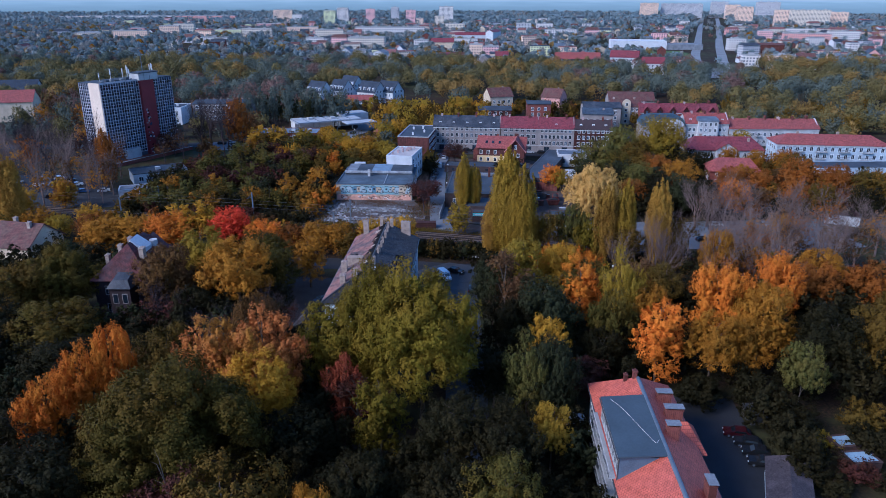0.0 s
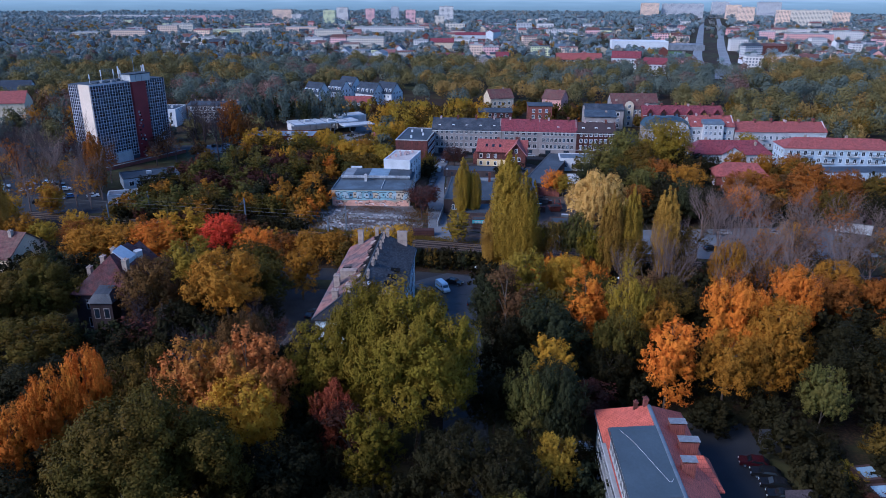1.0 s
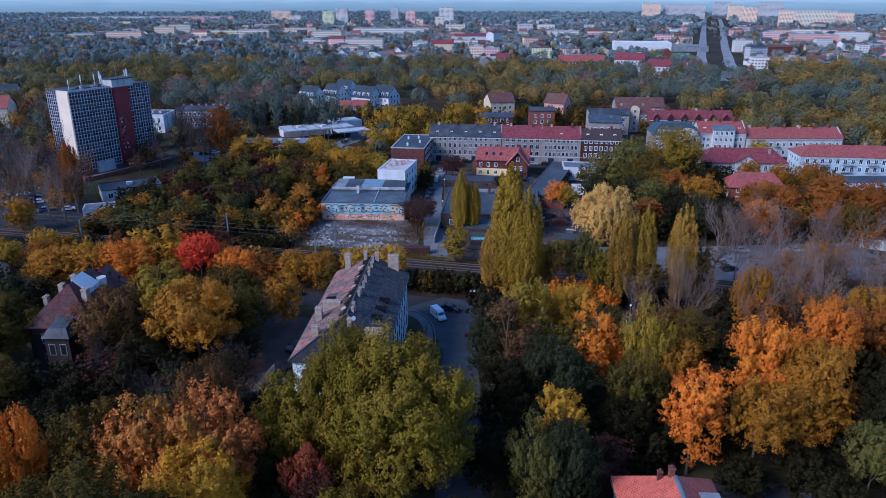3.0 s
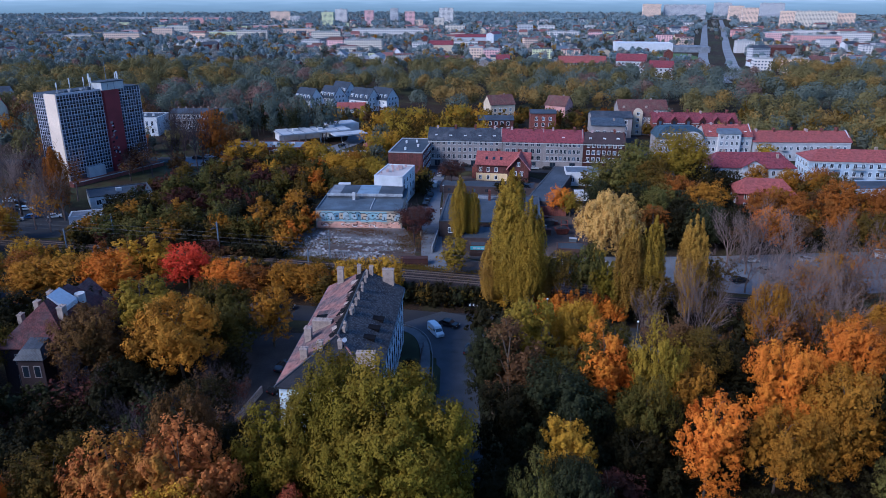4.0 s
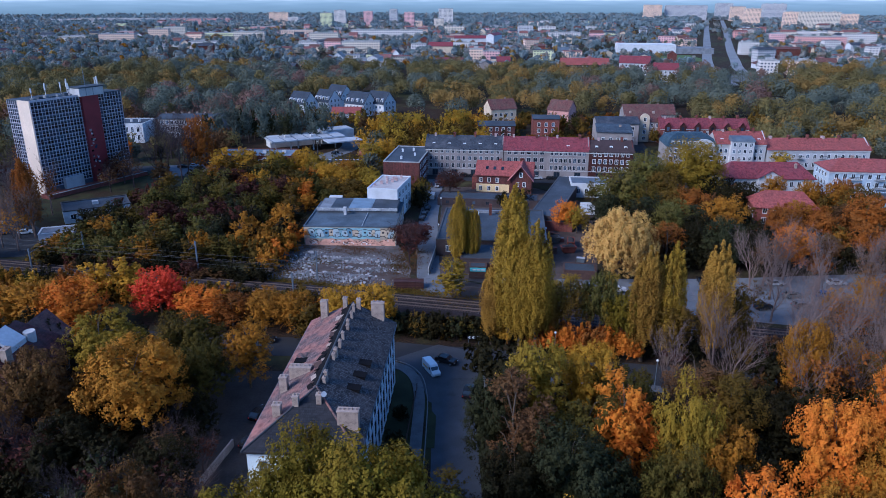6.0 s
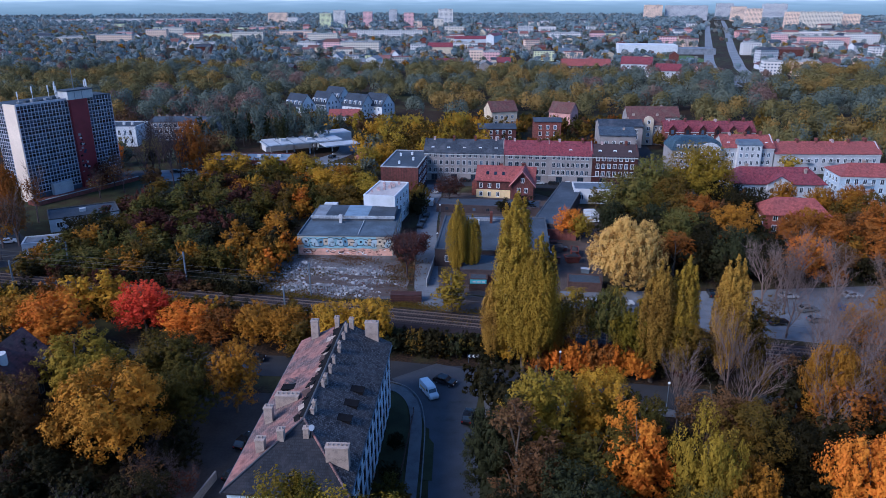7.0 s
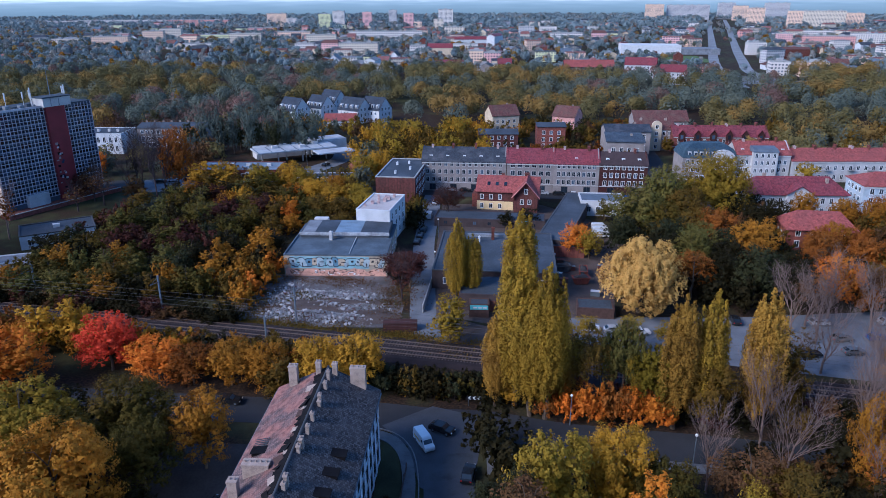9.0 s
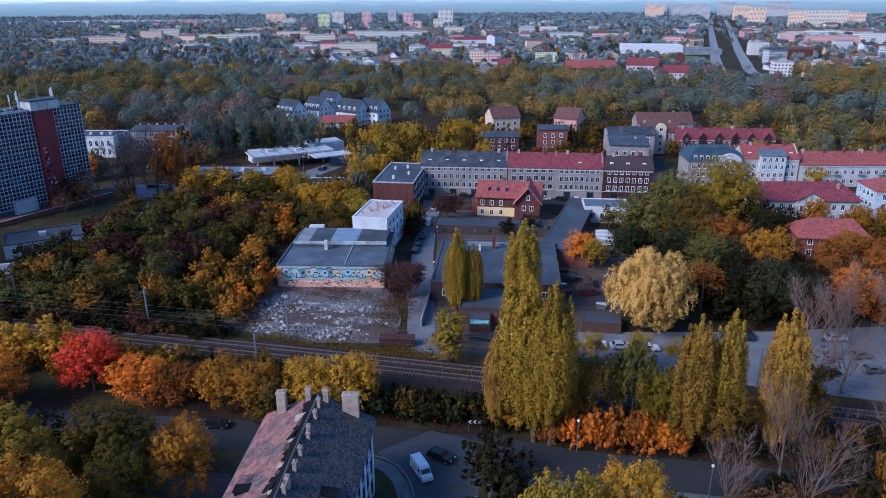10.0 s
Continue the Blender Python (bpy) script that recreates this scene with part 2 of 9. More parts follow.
RUBBLE_M = surface("rubble_concrete", (0.20, 0.195, 0.20), 0.95, scale=0.8, fine=6, bump=0.4, dark=0.5, light=1.6)
GRASS = surface("grass", (0.030, 0.034, 0.014), 0.95, scale=0.3, fine=4, bump=0.5, dark=0.55, light=1.6)
LAWN = surface("bright_lawn", (0.075, 0.115, 0.035), 0.95, scale=0.05, fine=1, dark=0.7)

TARRED = surface("tarred_boards", (0.011, 0.010, 0.011), 0.95, scale=1.5, fine=10, spec=0.08)
GREYWHITE = surface("greyish_white_render", (0.42, 0.41, 0.41), 0.88, scale=0.3, fine=4, dark=0.7, each=0.08)
WHITE = surface("white_render", (0.52, 0.52, 0.535), 0.85, scale=0.35, fine=5, dark=0.78, light=1.1, each=0.06)
CREAM = surface("cream_render", (0.52, 0.42, 0.30), 0.85, scale=0.35, fine=5, dark=0.75, each=0.08)
GREYWALL = surface("grey_render", (0.235, 0.207, 0.198), 0.9, scale=0.4, fine=6, dark=0.65, each=0.1)
SOOT = surface("dark_brick", (0.055, 0.040, 0.040), 0.9, scale=0.5, fine=9, dark=0.6)
PINKWALL = surface("pink_render", (0.58, 0.30, 0.26), 0.85, scale=0.35, fine=5, dark=0.75, each=0.1)
BLUEWALL = surface("pale_blue_render", (0.40, 0.46, 0.52), 0.85, scale=0.4, fine=5, dark=0.7)
YELLOWWALL = surface("yellow_render", (0.70, 0.52, 0.27), 0.85, scale=0.4, fine=5, dark=0.8)
# render raised to a bright pale blue to hold the skylight on it
SKYLIT_BLUE = surface("skylit_blue_render", (0.66, 0.75, 0.82), 0.85, scale=0.4, fine=5, dark=0.75)
DARKBRICK = tiles("dark_red_brickwork", (0.15, 0.050, 0.042), (0.10, 0.038, 0.034), 0.08, 0.26, 0.9, (0.07, 0.035, 0.03), 0.5)
BRICKRED = tiles("red_brickwork", (0.27, 0.085, 0.062), (0.20, 0.062, 0.05), 0.08, 0.26, 0.9, (0.13, 0.06, 0.05), 0.5)
TRIM = surface("pale_trim", (0.46, 0.45, 0.45), 0.8, scale=1, fine=8)
DARKTRIM = surface("dark_metal_trim", (0.075, 0.075, 0.08), 0.6, 0.3)
FRAME_W = surface("white_window_paint", (0.74, 0.74, 0.74), 0.6, scale=2)
GLASS = glazing("window_glass")
BLUEGLASS = glazing("tower_window_glass", (0.012, 0.017, 0.030))
FELT = surface("roofing_felt", (0.046, 0.056, 0.072), 0.85, scale=0.16, fine=2.5, dark=0.55, light=1.7)
FELT_PALE = surface("weathered_roofing_felt", (0.17, 0.18, 0.20), 0.85, scale=0.2, fine=3, dark=0.5, light=1.6)
CONCRETE = surface("concrete", (0.34, 0.335, 0.33), 0.9, scale=0.4, fine=6, dark=0.6)
CHIMNEY = surface("chimney_render", (0.33, 0.255, 0.21), 0.9, scale=1.2, fine=9, dark=0.55)
ZINC = surface("zinc_sheet", (0.13, 0.155, 0.185), 0.55, 0.3, scale=0.5)
WHITE_SHEET = surface("white_canopy_sheet", (0.52, 0.53, 0.56), 0.6, scale=0.1, fine=2, dark=0.8)
RED_TILE = tiles("new_red_tiles", (0.56, 0.135, 0.085), (0.50, 0.115, 0.075), 0.36, 0.30, 0.6, (0.40, 0.10, 0.075), 0.4)
RED_TILE_FAR = tiles("weathered_red_tiles", (0.36, 0.095, 0.080), (0.30, 0.080, 0.07), 0.36, 0.30, 0.7, (0.22, 0.07, 0.065), 0.6)
# red tiles with saturation taken out as haze for the far roofs
HAZED_TILE = tiles("hazed_red_tiles", (0.27, 0.115, 0.10), (0.22, 0.10, 0.09), 0.36, 0.30, 0.8, (0.20, 0.10, 0.09), 0.5)
CRIMSON_TILE = tiles("crimson_tiles", (0.27, 0.055, 0.064), (0.19, 0.045, 0.055), 0.36, 0.30, 0.6, (0.17, 0.05, 0.06), 0.7)
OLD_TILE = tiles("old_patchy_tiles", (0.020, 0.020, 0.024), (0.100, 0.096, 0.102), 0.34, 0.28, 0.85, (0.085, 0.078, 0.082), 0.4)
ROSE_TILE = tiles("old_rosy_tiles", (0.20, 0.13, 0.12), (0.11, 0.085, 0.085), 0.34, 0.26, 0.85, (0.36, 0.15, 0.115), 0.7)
SLATE = tiles("slate", (0.052, 0.060, 0.076), (0.040, 0.046, 0.060), 0.25, 0.25, 0.6, (0.12, 0.12, 0.13), 0.5)
BROWN_TILE = tiles("brown_tiles", (0.17, 0.065, 0.055), (0.12, 0.055, 0.048), 0.36, 0.3, 0.75, (0.13, 0.09, 0.07), 0.6)
WOOD = surface("weathered_planks", (0.070, 0.040, 0.033), 0.9, scale=1.5, fine=10)
RUST = surface("rusty_sheet", (0.16, 0.06, 0.045), 0.8, 0.2, scale=0.8, fine=8)
TURQ = surface("turquoise_paint", (0.12, 0.42, 0.48), 0.6, scale=0.8)
REDPAINT = surface("red_paint", (0.15, 0.018, 0.024), 0.6, scale=0.3, fine=4, dark=0.75)
RUBBER = surface("tyre_rubber", (0.02, 0.02, 0.02), 0.9, bump=0)
CARGLASS = glazing("car_glass", (0.015, 0.02, 0.025), 0.05)
PAINTS = {k: surface("car_paint_" + k, c, 0.25, 0.2, scale=0.8, fine=3, bump=0, dark=0.9, light=1.08, spec=0.5) for k, c in {
    "white": (0.72, 0.72, 0.72), "black": (0.018, 0.018, 0.02), "silver": (0.40, 0.41, 0.43), "blue": (0.04, 0.09, 0.22), "red": (0.13, 0.015, 0.018), "grey": (0.13, 0.135, 0.14), "wine": (0.05, 0.008, 0.012)}.items()}
LAMP_RED = surface("red_lamp_glass", (0.35, 0.02, 0.02), 0.2, bump=0)
LAMP_WHITE = surface("clear_lamp_glass", (0.7, 0.7, 0.68), 0.2, bump=0)
PAINT_BLACK = surface("black_spray_paint", (0.02, 0.02, 0.025), 0.7, bump=0)
PAINT_PALE = surface("pale_blue_spray_paint", (0.36, 0.44, 0.48), 0.7, scale=0.8, fine=3)
PAINT_BLUE = surface("dull_blue_spray_paint", (0.12, 0.22, 0.30), 0.7, scale=0.8, fine=3)
PAINT_CREAM = surface("cream_spray_paint", (0.46, 0.38, 0.28), 0.7, scale=0.8, fine=3)
PAINT_CYAN = surface("cyan_spray_paint", (0.26, 0.42, 0.47), 0.7, bump=0)
PAINT_PINK = surface("salmon_spray_paint", (0.62, 0.34, 0.25), 0.8, scale=0.8, fine=3)
PAINT_WHITE = surface("white_spray_paint", (0.75, 0.75, 0.74), 0.7, bump=0)

# ---- building blocks ----
class Geo:
    """Collects faces for one mesh; m is the slot of the material."""

    def __init__(self):
        self.v, self.f, self.m = [], [], []

    def face(self, pts, m=0):
        i = len(self.v)
        self.v += [tuple(p) for p in pts]
        self.f.append(tuple(range(i, i + len(pts))))
        self.m.append(m)

    def box(self, x0, x1, y0, y1, z0, z1, m=0):
        i = len(self.v)
        self.v += [(x0, y0, z0), (x1, y0, z0), (x1, y1, z0), (x0, y1, z0), (x0, y0, z1), (x1, y0, z1), (x1, y1, z1), (x0, y1, z1)]
        for q in ((3, 2, 1, 0), (4, 5, 6, 7), (0, 1, 5, 4), (1, 2, 6, 5), (2, 3, 7, 6), (3, 0, 4, 7)):
            self.f.append(tuple(i + k for k in q))
            self.m.append(m)
        return self

    def solid(self, bottom, top, m=0):
        """A closed body between two rings of as many points."""
        i, n = len(self.v), len(bottom)
        self.v += [tuple(p) for p in bottom] + [tuple(p) for p in top]
        self.f.append(tuple(i + k for k in reversed(range(n))))
        self.f.append(tuple(i + n + k for k in range(n)))
        for k in range(n):
            self.f.append((i + k, i + (k + 1) % n, i + n + (k + 1) % n, i + n + k))
        self.m += [m] * (n + 2)
        return self

    def tube(self, p0, p1, r0, r1, sides=6, m=0):
        a, b = Vector(p0), Vector(p1)
        d = (b - a).normalized()
        u = d.cross(Vector((0.3, 0.9, 0.2))).normalized()
        w = d.cross(u)
        ring = [(math.cos(k * math.tau / sides), math.sin(k * math.tau / sides)) for k in range(sides)]
        self.solid([a + (u * c + w * s) * r0 for c, s in ring], [b + (u * c + w * s) * r1 for c, s in ring], m)
        return self

    def mesh(self, name, *mats):
        me = bpy.data.meshes.new(name)
        me.from_pydata(self.v, [], self.f)
        for mt in mats:
            me.materials.append(mt)
        if len(mats) > 1:
            me.polygons.foreach_set("material_index", self.m)
        return me


def leaf_mesh(name, verts, mat):
    """A mesh of separate three-cornered leaf sprays from an array of 3 n corners."""
    n = len(verts) // 3
    me = bpy.data.meshes.new(name)
    me.vertices.add(3 * n)
    me.vertices.foreach_set("co", np.asarray(verts, np.float32).ravel())
    me.loops.add(3 * n)
    me.loops.foreach_set("vertex_index", np.arange(3 * n, dtype=np.int32))
    me.polygons.add(n)
    me.polygons.foreach_set("loop_start", np.arange(0, 3 * n, 3, dtype=np.int32))
    me.polygons.foreach_set("loop_total", np.full(n, 3, np.int32))
    me.materials.append(mat)
    me.update(calc_edges=True)
    return me


DEPTH = 1.1304


def north(x, y, h=0.0):
    """Metres to the north of a place in the plan, whose units are shorter that way; h: the height at which the place was taken."""
    return DEPTH * y - 0.0121 * x - 0.101 * h


def thing(name, label, category, x, y, z=0.0, turn=0.0, group="", kind="", tall=None):
    """A thing at a place of the plan. tall: its height, for what is itself drawn in units of the plan (houses, walls)."""
    ob = new(name)
    ob.empty_display_size = 0.2
    if tall is None:
        ob.matrix_basis = pose(x, north(x, y), z, 0, 0, turn)
    else:
        c, s = math.cos(radians(turn)), math.sin(radians(turn))
        ob.matrix_basis = pose(x, north(x, y, tall), z, 0, 0, math.degrees(math.atan2(north(c, s), c)))
        ob.scale = (math.hypot(c, DEPTH * s), math.hypot(s, DEPTH * c), 1.018)
    return tagged(ob, label, category, group, kind)


def part(name, geo, mats, parent, label="", m=None):
    if isinstance(geo, Geo):
        geo = geo.mesh(name, *(mats if isinstance(mats, (list, tuple)) else [mats]))
    ob = new(name, geo)
    ob.parent = parent
    if m is not None:
        ob.matrix_basis = m
    return tagged(ob, label)


# ---- ground, roads, railway ----
def setting(name, geo, mat, label, category="", plan=True):
    if plan:
        geo.v = [(x, north(x, y), z) for x, y, z in geo.v]
    ob = new(name, geo.mesh(name, mat) if isinstance(geo, Geo) else geo)
    return tagged(ob, label, category or name, "", "structure")


def strip(pts, width, z0, z1):
    """A band of the given width along a line of points, as a solid slab with mitred corners."""
    g, P = Geo(), [Vector((*p, 0)) for p in pts]
    rows = []
    for k, p in enumerate(P):
        d = (P[min(k + 1, len(P) - 1)] - P[max(k - 1, 0)]).normalized()
        s = Vector((d.y, -d.x, 0)) * width / 2
        rows.append((p - s, p + s))
    for (a, b), (c, d) in zip(rows, rows[1:]):
        g.solid([(a.x, a.y, z0), (b.x, b.y, z0), (d.x, d.y, z0), (c.x, c.y, z0)], [(a.x, a.y, z1), (b.x, b.y, z1), (d.x, d.y, z1), (c.x, c.y, z1)])
    return g


def slab(pts, z0, z1):
    return Geo().solid([(*p, z0) for p in pts], [(*p, z1) for p in pts])


def curve_pts(pts, n=6):
    """Points along a smooth line through the given ones."""
    P, out = [Vector(p) for p in pts], []
    for k in range(len(P) - 1):
        a, b, c, d = P[max(k - 1, 0)], P[k], P[k + 1], P[min(k + 2, len(P) - 1)]
        for j in range(n):
            t = j / n
            out.append(tuple(0.5 * (2 * b + (c - a) * t + (2 * a - 5 * b + 4 * c - d) * t * t + (3 * b - a - 3 * c + d) * t ** 3)))
    return out + [tuple(P[-1])]


def ground_sheet():
    xs = [-2600, -900, -500] + list(range(-300, 301, 20)) + [500, 900, 2600]
    ys = [-300, -80] + list(range(0, 421, 20)) + [520, 700, 1000, 1500, 2100, 2700, 3300]
    g = Geo()
    def height(x, y):
        return 0.0
    for i in range(len(xs) - 1):
        for j in range(len(ys) - 1):
            g.face([(x, y, height(x, y)) for x, y in ((xs[i], ys[j]), (xs[i + 1], ys[j]), (xs[i + 1], ys[j + 1]), (xs[i], ys[j + 1]))])
    return g


setting("ground", ground_sheet(), GROUND, "dark leaf litter and rough grass between trees", "ground")

ROAD_A = curve_pts([(-150, 152), (-90, 149), (-45, 147), (-20, 146.5), (-6, 145), (4, 144.5), (16, 142), (37, 140), (70, 137), (150, 133)])
setting("road", strip(ROAD_A, 7.0, -0.3, 0.03), ASPHALT, "dark asphalt street curving past the tenement house", "road")
setting("road", strip(curve_pts([(-4, 146.5), (-3.2, 140), (-2.4, 131), (-1.6, 118), (-0.8, 98), (0, 70), (1, 40)]), 7.4, -0.3, 0.034), STREET, "asphalt side street running from the junction", "road")
setting("road", slab([(-14, 143.5), (-9.2, 138.6), (-6.6, 130), (-3, 128), (1, 130), (2.4, 141), (4, 146), (-6, 149)], -0.3, 0.038), surface("junction_asphalt", (0.058, 0.061, 0.070), 0.9, scale=0.25, fine=5, bump=0.2, dark=0.7, light=1.35), "widened asphalt of a street junction", "road")
setting("road", slab([(-5.2, 131.2), (-2.4, 131.6), (1.2, 133.4), (1.0, 137.6), (-3.0, 137.2), (-3.8, 134.4), (-6.0, 134.6)], -0.2, 0.044), surface("fresh_asphalt_patch", (0.060, 0.063, 0.07), 0.9, scale=0.5), "darker repair patch in the asphalt of the junction", "road")
setting("pavement", strip(curve_pts([(-26, 142.4), (-15, 141.4), (-10.4, 138.2), (-8.4, 132), (-7.9, 122), (-7.6, 106)]), 1.9, -0.2, 0.13), PAVING, "pale concrete pavement bending round a grass corner", "pavement")
setting("kerb", strip(curve_pts([(-26, 143.5), (-14.2, 142.6), (-9.1, 138.9), (-7.0, 132), (-6.4, 122), (-6.0, 104)]), 0.18, -0.2, 0.17), KERB, "pale stone kerb along the street", "kerb")
setting("pavement", strip(curve_pts([(9.0, 138.2), (16, 137.4), (37, 135.4), (62, 132.6)]), 2.0, -0.2, 0.10), PAVING, "grey pavement beside the tree-lined street", "pavement")
setting("pavement", slab([(3.0, 141.2), (7.0, 141.0), (7.4, 133.0), (3.2, 133.0)], -0.2, 0.12), PAVING, "paved patch by the street corner", "pavement")
setting("grass_verge", slab([(-13, 139.6), (-10.6, 137.2), (-9.4, 131), (-8.9, 104), (-13, 104)], -0.2, 0.06), GRASS, "short dark grass beside the tenement house", "grass")
setting("grass_verge", slab([(-6.7, 128.6), (-5.0, 126), (-4.8, 118), (-6.5, 118)], -0.2, 0.10), GRASS, "narrow grass strip between path and street", "grass")
setting("yard", slab([(-46, 138), (-29, 138), (-29, 96), (-36, 92), (-46, 100)], -0.2, 0.02), DARKDIRT, "trodden dirt yard beside the tenement house", "yard")
STREET_B = curve_pts([(-6.5, 168.5), (-9.6, 178), (-10.8, 188), (-12.0, 205), (-13.4, 225), (-13.6, 250), (-13.8, 272)])
setting("road", strip(STREET_B, 6.0, -0.3, 0.035), OLD_ASPHALT, "pale worn asphalt lane from the railway to the tenements", "road")
setting("road", strip(curve_pts([(-260, 268), (-120, 284), (-70, 290), (-40, 278), (-14, 276), (20, 274.5), (60, 272), (72, 274)]), 9.5, -0.3, 0.028), ASPHALT, "asphalt street in front of the tenement row", "road")
setting("road", strip(curve_pts([(70, 268), (73, 285), (76, 310), (80, 350)]), 9.0, -0.3, 0.033), ASPHALT, "street between tenement blocks", "road")
setting("road", strip(curve_pts([(-72, 288), (-66, 305), (-58, 325), (-64, 350), (-80, 372)]), 9.0, -0.3, 0.032), OLD_ASPHALT, "wide asphalt drive beside the filling station", "road")
setting("parking_lot", slab([(22, 182), (62, 184), (110, 190), (112, 166), (74, 160), (40, 166), (22, 172)], -0.2, 0.03), OLD_ASPHALT, "pale worn asphalt parking lot behind the railway", "parking lot")
setting("parking_lot", slab([(-190, 222), (-158, 232), (-126, 206), (-118, 190), (-150, 184), (-196, 196)], -0.2, 0.03), ASPHALT, "asphalt car park at the foot of the office tower", "parking lot")
setting("parking_lot", slab([(-128, 288), (-104, 292), (-100, 276), (-124, 270)], -0.2, 0.03), OLD_ASPHALT, "small asphalt car park among bare trees", "parking lot")
setting("yard", slab([(-12, 178), (-4.2, 181), (6, 178), (20, 172), (31, 174), (35, 198), (42, 206), (45, 240), (24, 262), (-10, 262), (-9.6, 222), (-9.4, 200)], -0.2, 0.015), DIRT, "brown trodden yard between sheds and workshops", "yard")
setting("yard", slab([(-9, 166.6), (8, 165.4), (16, 172), (-2, 180)], -0.2, 0.022), DIRT, "bare dirt where the lane meets the railway", "yard")
setting("yard", slab([(-56, 178), (-50, 202), (-20, 203), (-15, 186), (-15.5, 176), (-46, 175)], -0.2, 0.02), surface("demolition_dust", (0.105, 0.094, 0.094), 0.95, scale=0.18, fine=3.0, bump=0.5, dark=0.4, light=1.7), "cleared demolition site strewn with rubble", "yard")
setting("yard", slab([(33, 92), (46, 92), (44, 50), (32, 50)], -0.2, 0.025), ASPHALT, "dark asphalt yard beside the red-roofed house", "yard")
setting("lawn", slab([(-128, 270), (-98, 276), (-92, 262), (-118, 248)], -0.2, 0.02), GRASS, "short green lawn near the office tower", "lawn")

# railway: two tracks on one ballast bed
def rail_line(off):
    return curve_pts([(x, north(x, 165.0 - 0.155 * x - 0.00010 * (x - 10) ** 2) + off) for x in (-240, -160, -90, -40, 0, 40, 90, 160, 240)], 5)


bed = rail_line(0)
gb = Geo()
for (ax, ay), (bx, by) in zip(bed, bed[1:]):
    gb.solid([(ax, ay - 6, -0.2), (bx, by - 6, -0.2), (bx, by + 6, -0.2), (ax, ay + 6, -0.2)], [(ax, ay - 4.2, 0.45), (bx, by - 4.2, 0.45), (bx, by + 4.2, 0.45), (ax, ay + 4.2, 0.45)])
railway = setting("railway_bed", gb, BALLAST, "brown stone ballast bed of a two-track railway", "railway", False)
g_sl = Geo().solid([(-0.15, -1.3, 0), (0.15, -1.3, 0), (0.15, 1.3, 0), (-0.15, 1.3, 0)], [(-0.11, -1.27, 0.16), (0.11, -1.27, 0.16), (0.11, 1.27, 0.16), (-0.11, 1.27, 0.16)])
sleeper_mesh = g_sl.mesh("sleeper", SLEEPER)
for off in (-1.8, 1.8):
    line = rail_line(off)
    track = thing("railway_track", "rusty steel track on pale concrete sleepers", "railway track", 0, 0, 0, 0, "railway tracks", "structure")
    for side in (-0.75, 0.75):
        g = Geo()
        for (ax, ay), (bx, by) in zip(line, line[1:]):
            d = Vector((bx - ax, by - ay, 0)).normalized()
            s = Vector((-d.y, d.x, 0)) * side
            w = Vector((-d.y, d.x, 0)) * 0.045
            a, b = Vector((ax, ay, 0)) + s, Vector((bx, by, 0)) + s
            g.solid([a - w + Vector((0, 0, 0.55)), b - w + Vector((0, 0, 0.55)), b + w + Vector((0, 0, 0.55)), a + w + Vector((0, 0, 0.55))],
                    [a - w + Vector((0, 0, 0.76)), b - w + Vector((0, 0, 0.76)), b + w + Vector((0, 0, 0.76)), a + w + Vector((0, 0, 0.76))])
        part("rail", g, STEEL, track)
    rest, travelled, count = Geo(), 0.0, 0
    for (ax, ay), (bx, by) in zip(line, line[1:]):
        L, turn = math.hypot(bx - ax, by - ay), math.degrees(math.atan2(by - ay, bx - ax))
        while travelled < L:
            t = travelled / L
            x, y = ax + (bx - ax) * t, ay + (by - ay) * t
            mt = pose(x, y, 0.43, 0, 0, turn)
            if -78 < x < 66 and count < 260:
                part("sleeper", sleeper_mesh, None, track, "", mt)
                count += 1
            elif -200 < x < 200:
                i = len(rest.v)
                rest.v += [tuple(mt @ Vector(v)) for v in g_sl.v]
                rest.f += [tuple(i + k for k in f) for f in g_sl.f]
                rest.m += g_sl.m
            travelled += 0.62
        travelled -= L
    tagged(part("sleepers_beyond", rest, SLEEPER, track), kind="stuff")

# ---- trees ----
def unit(a):
    return a / np.maximum(np.linalg.norm(a, axis=-1, keepdims=True), 1e-6)


def leaves(rng, at, facing, size, loose=0.6):
    """Three corners each of leaf sprays at the given places, facing roughly the given way."""
    n = len(at)
    nrm = unit(facing + loose * rng.normal(size=(n, 3)))
    u = unit(np.cross(nrm, rng.normal(size=(n, 3))))
    w = np.cross(nrm, u)
    a = (size * rng.uniform(0.6, 1.35, n))[:, None]
    b = a * rng.uniform(0.6, 0.95, n)[:, None]
    sag = nrm * a * 0.18
    return np.stack([at - u * a * 0.5 - w * b * 0.4 - sag, at + u * a * 0.5 - w * b * 0.4 - sag, at + w * b * 0.6], 1).reshape(-1, 3)


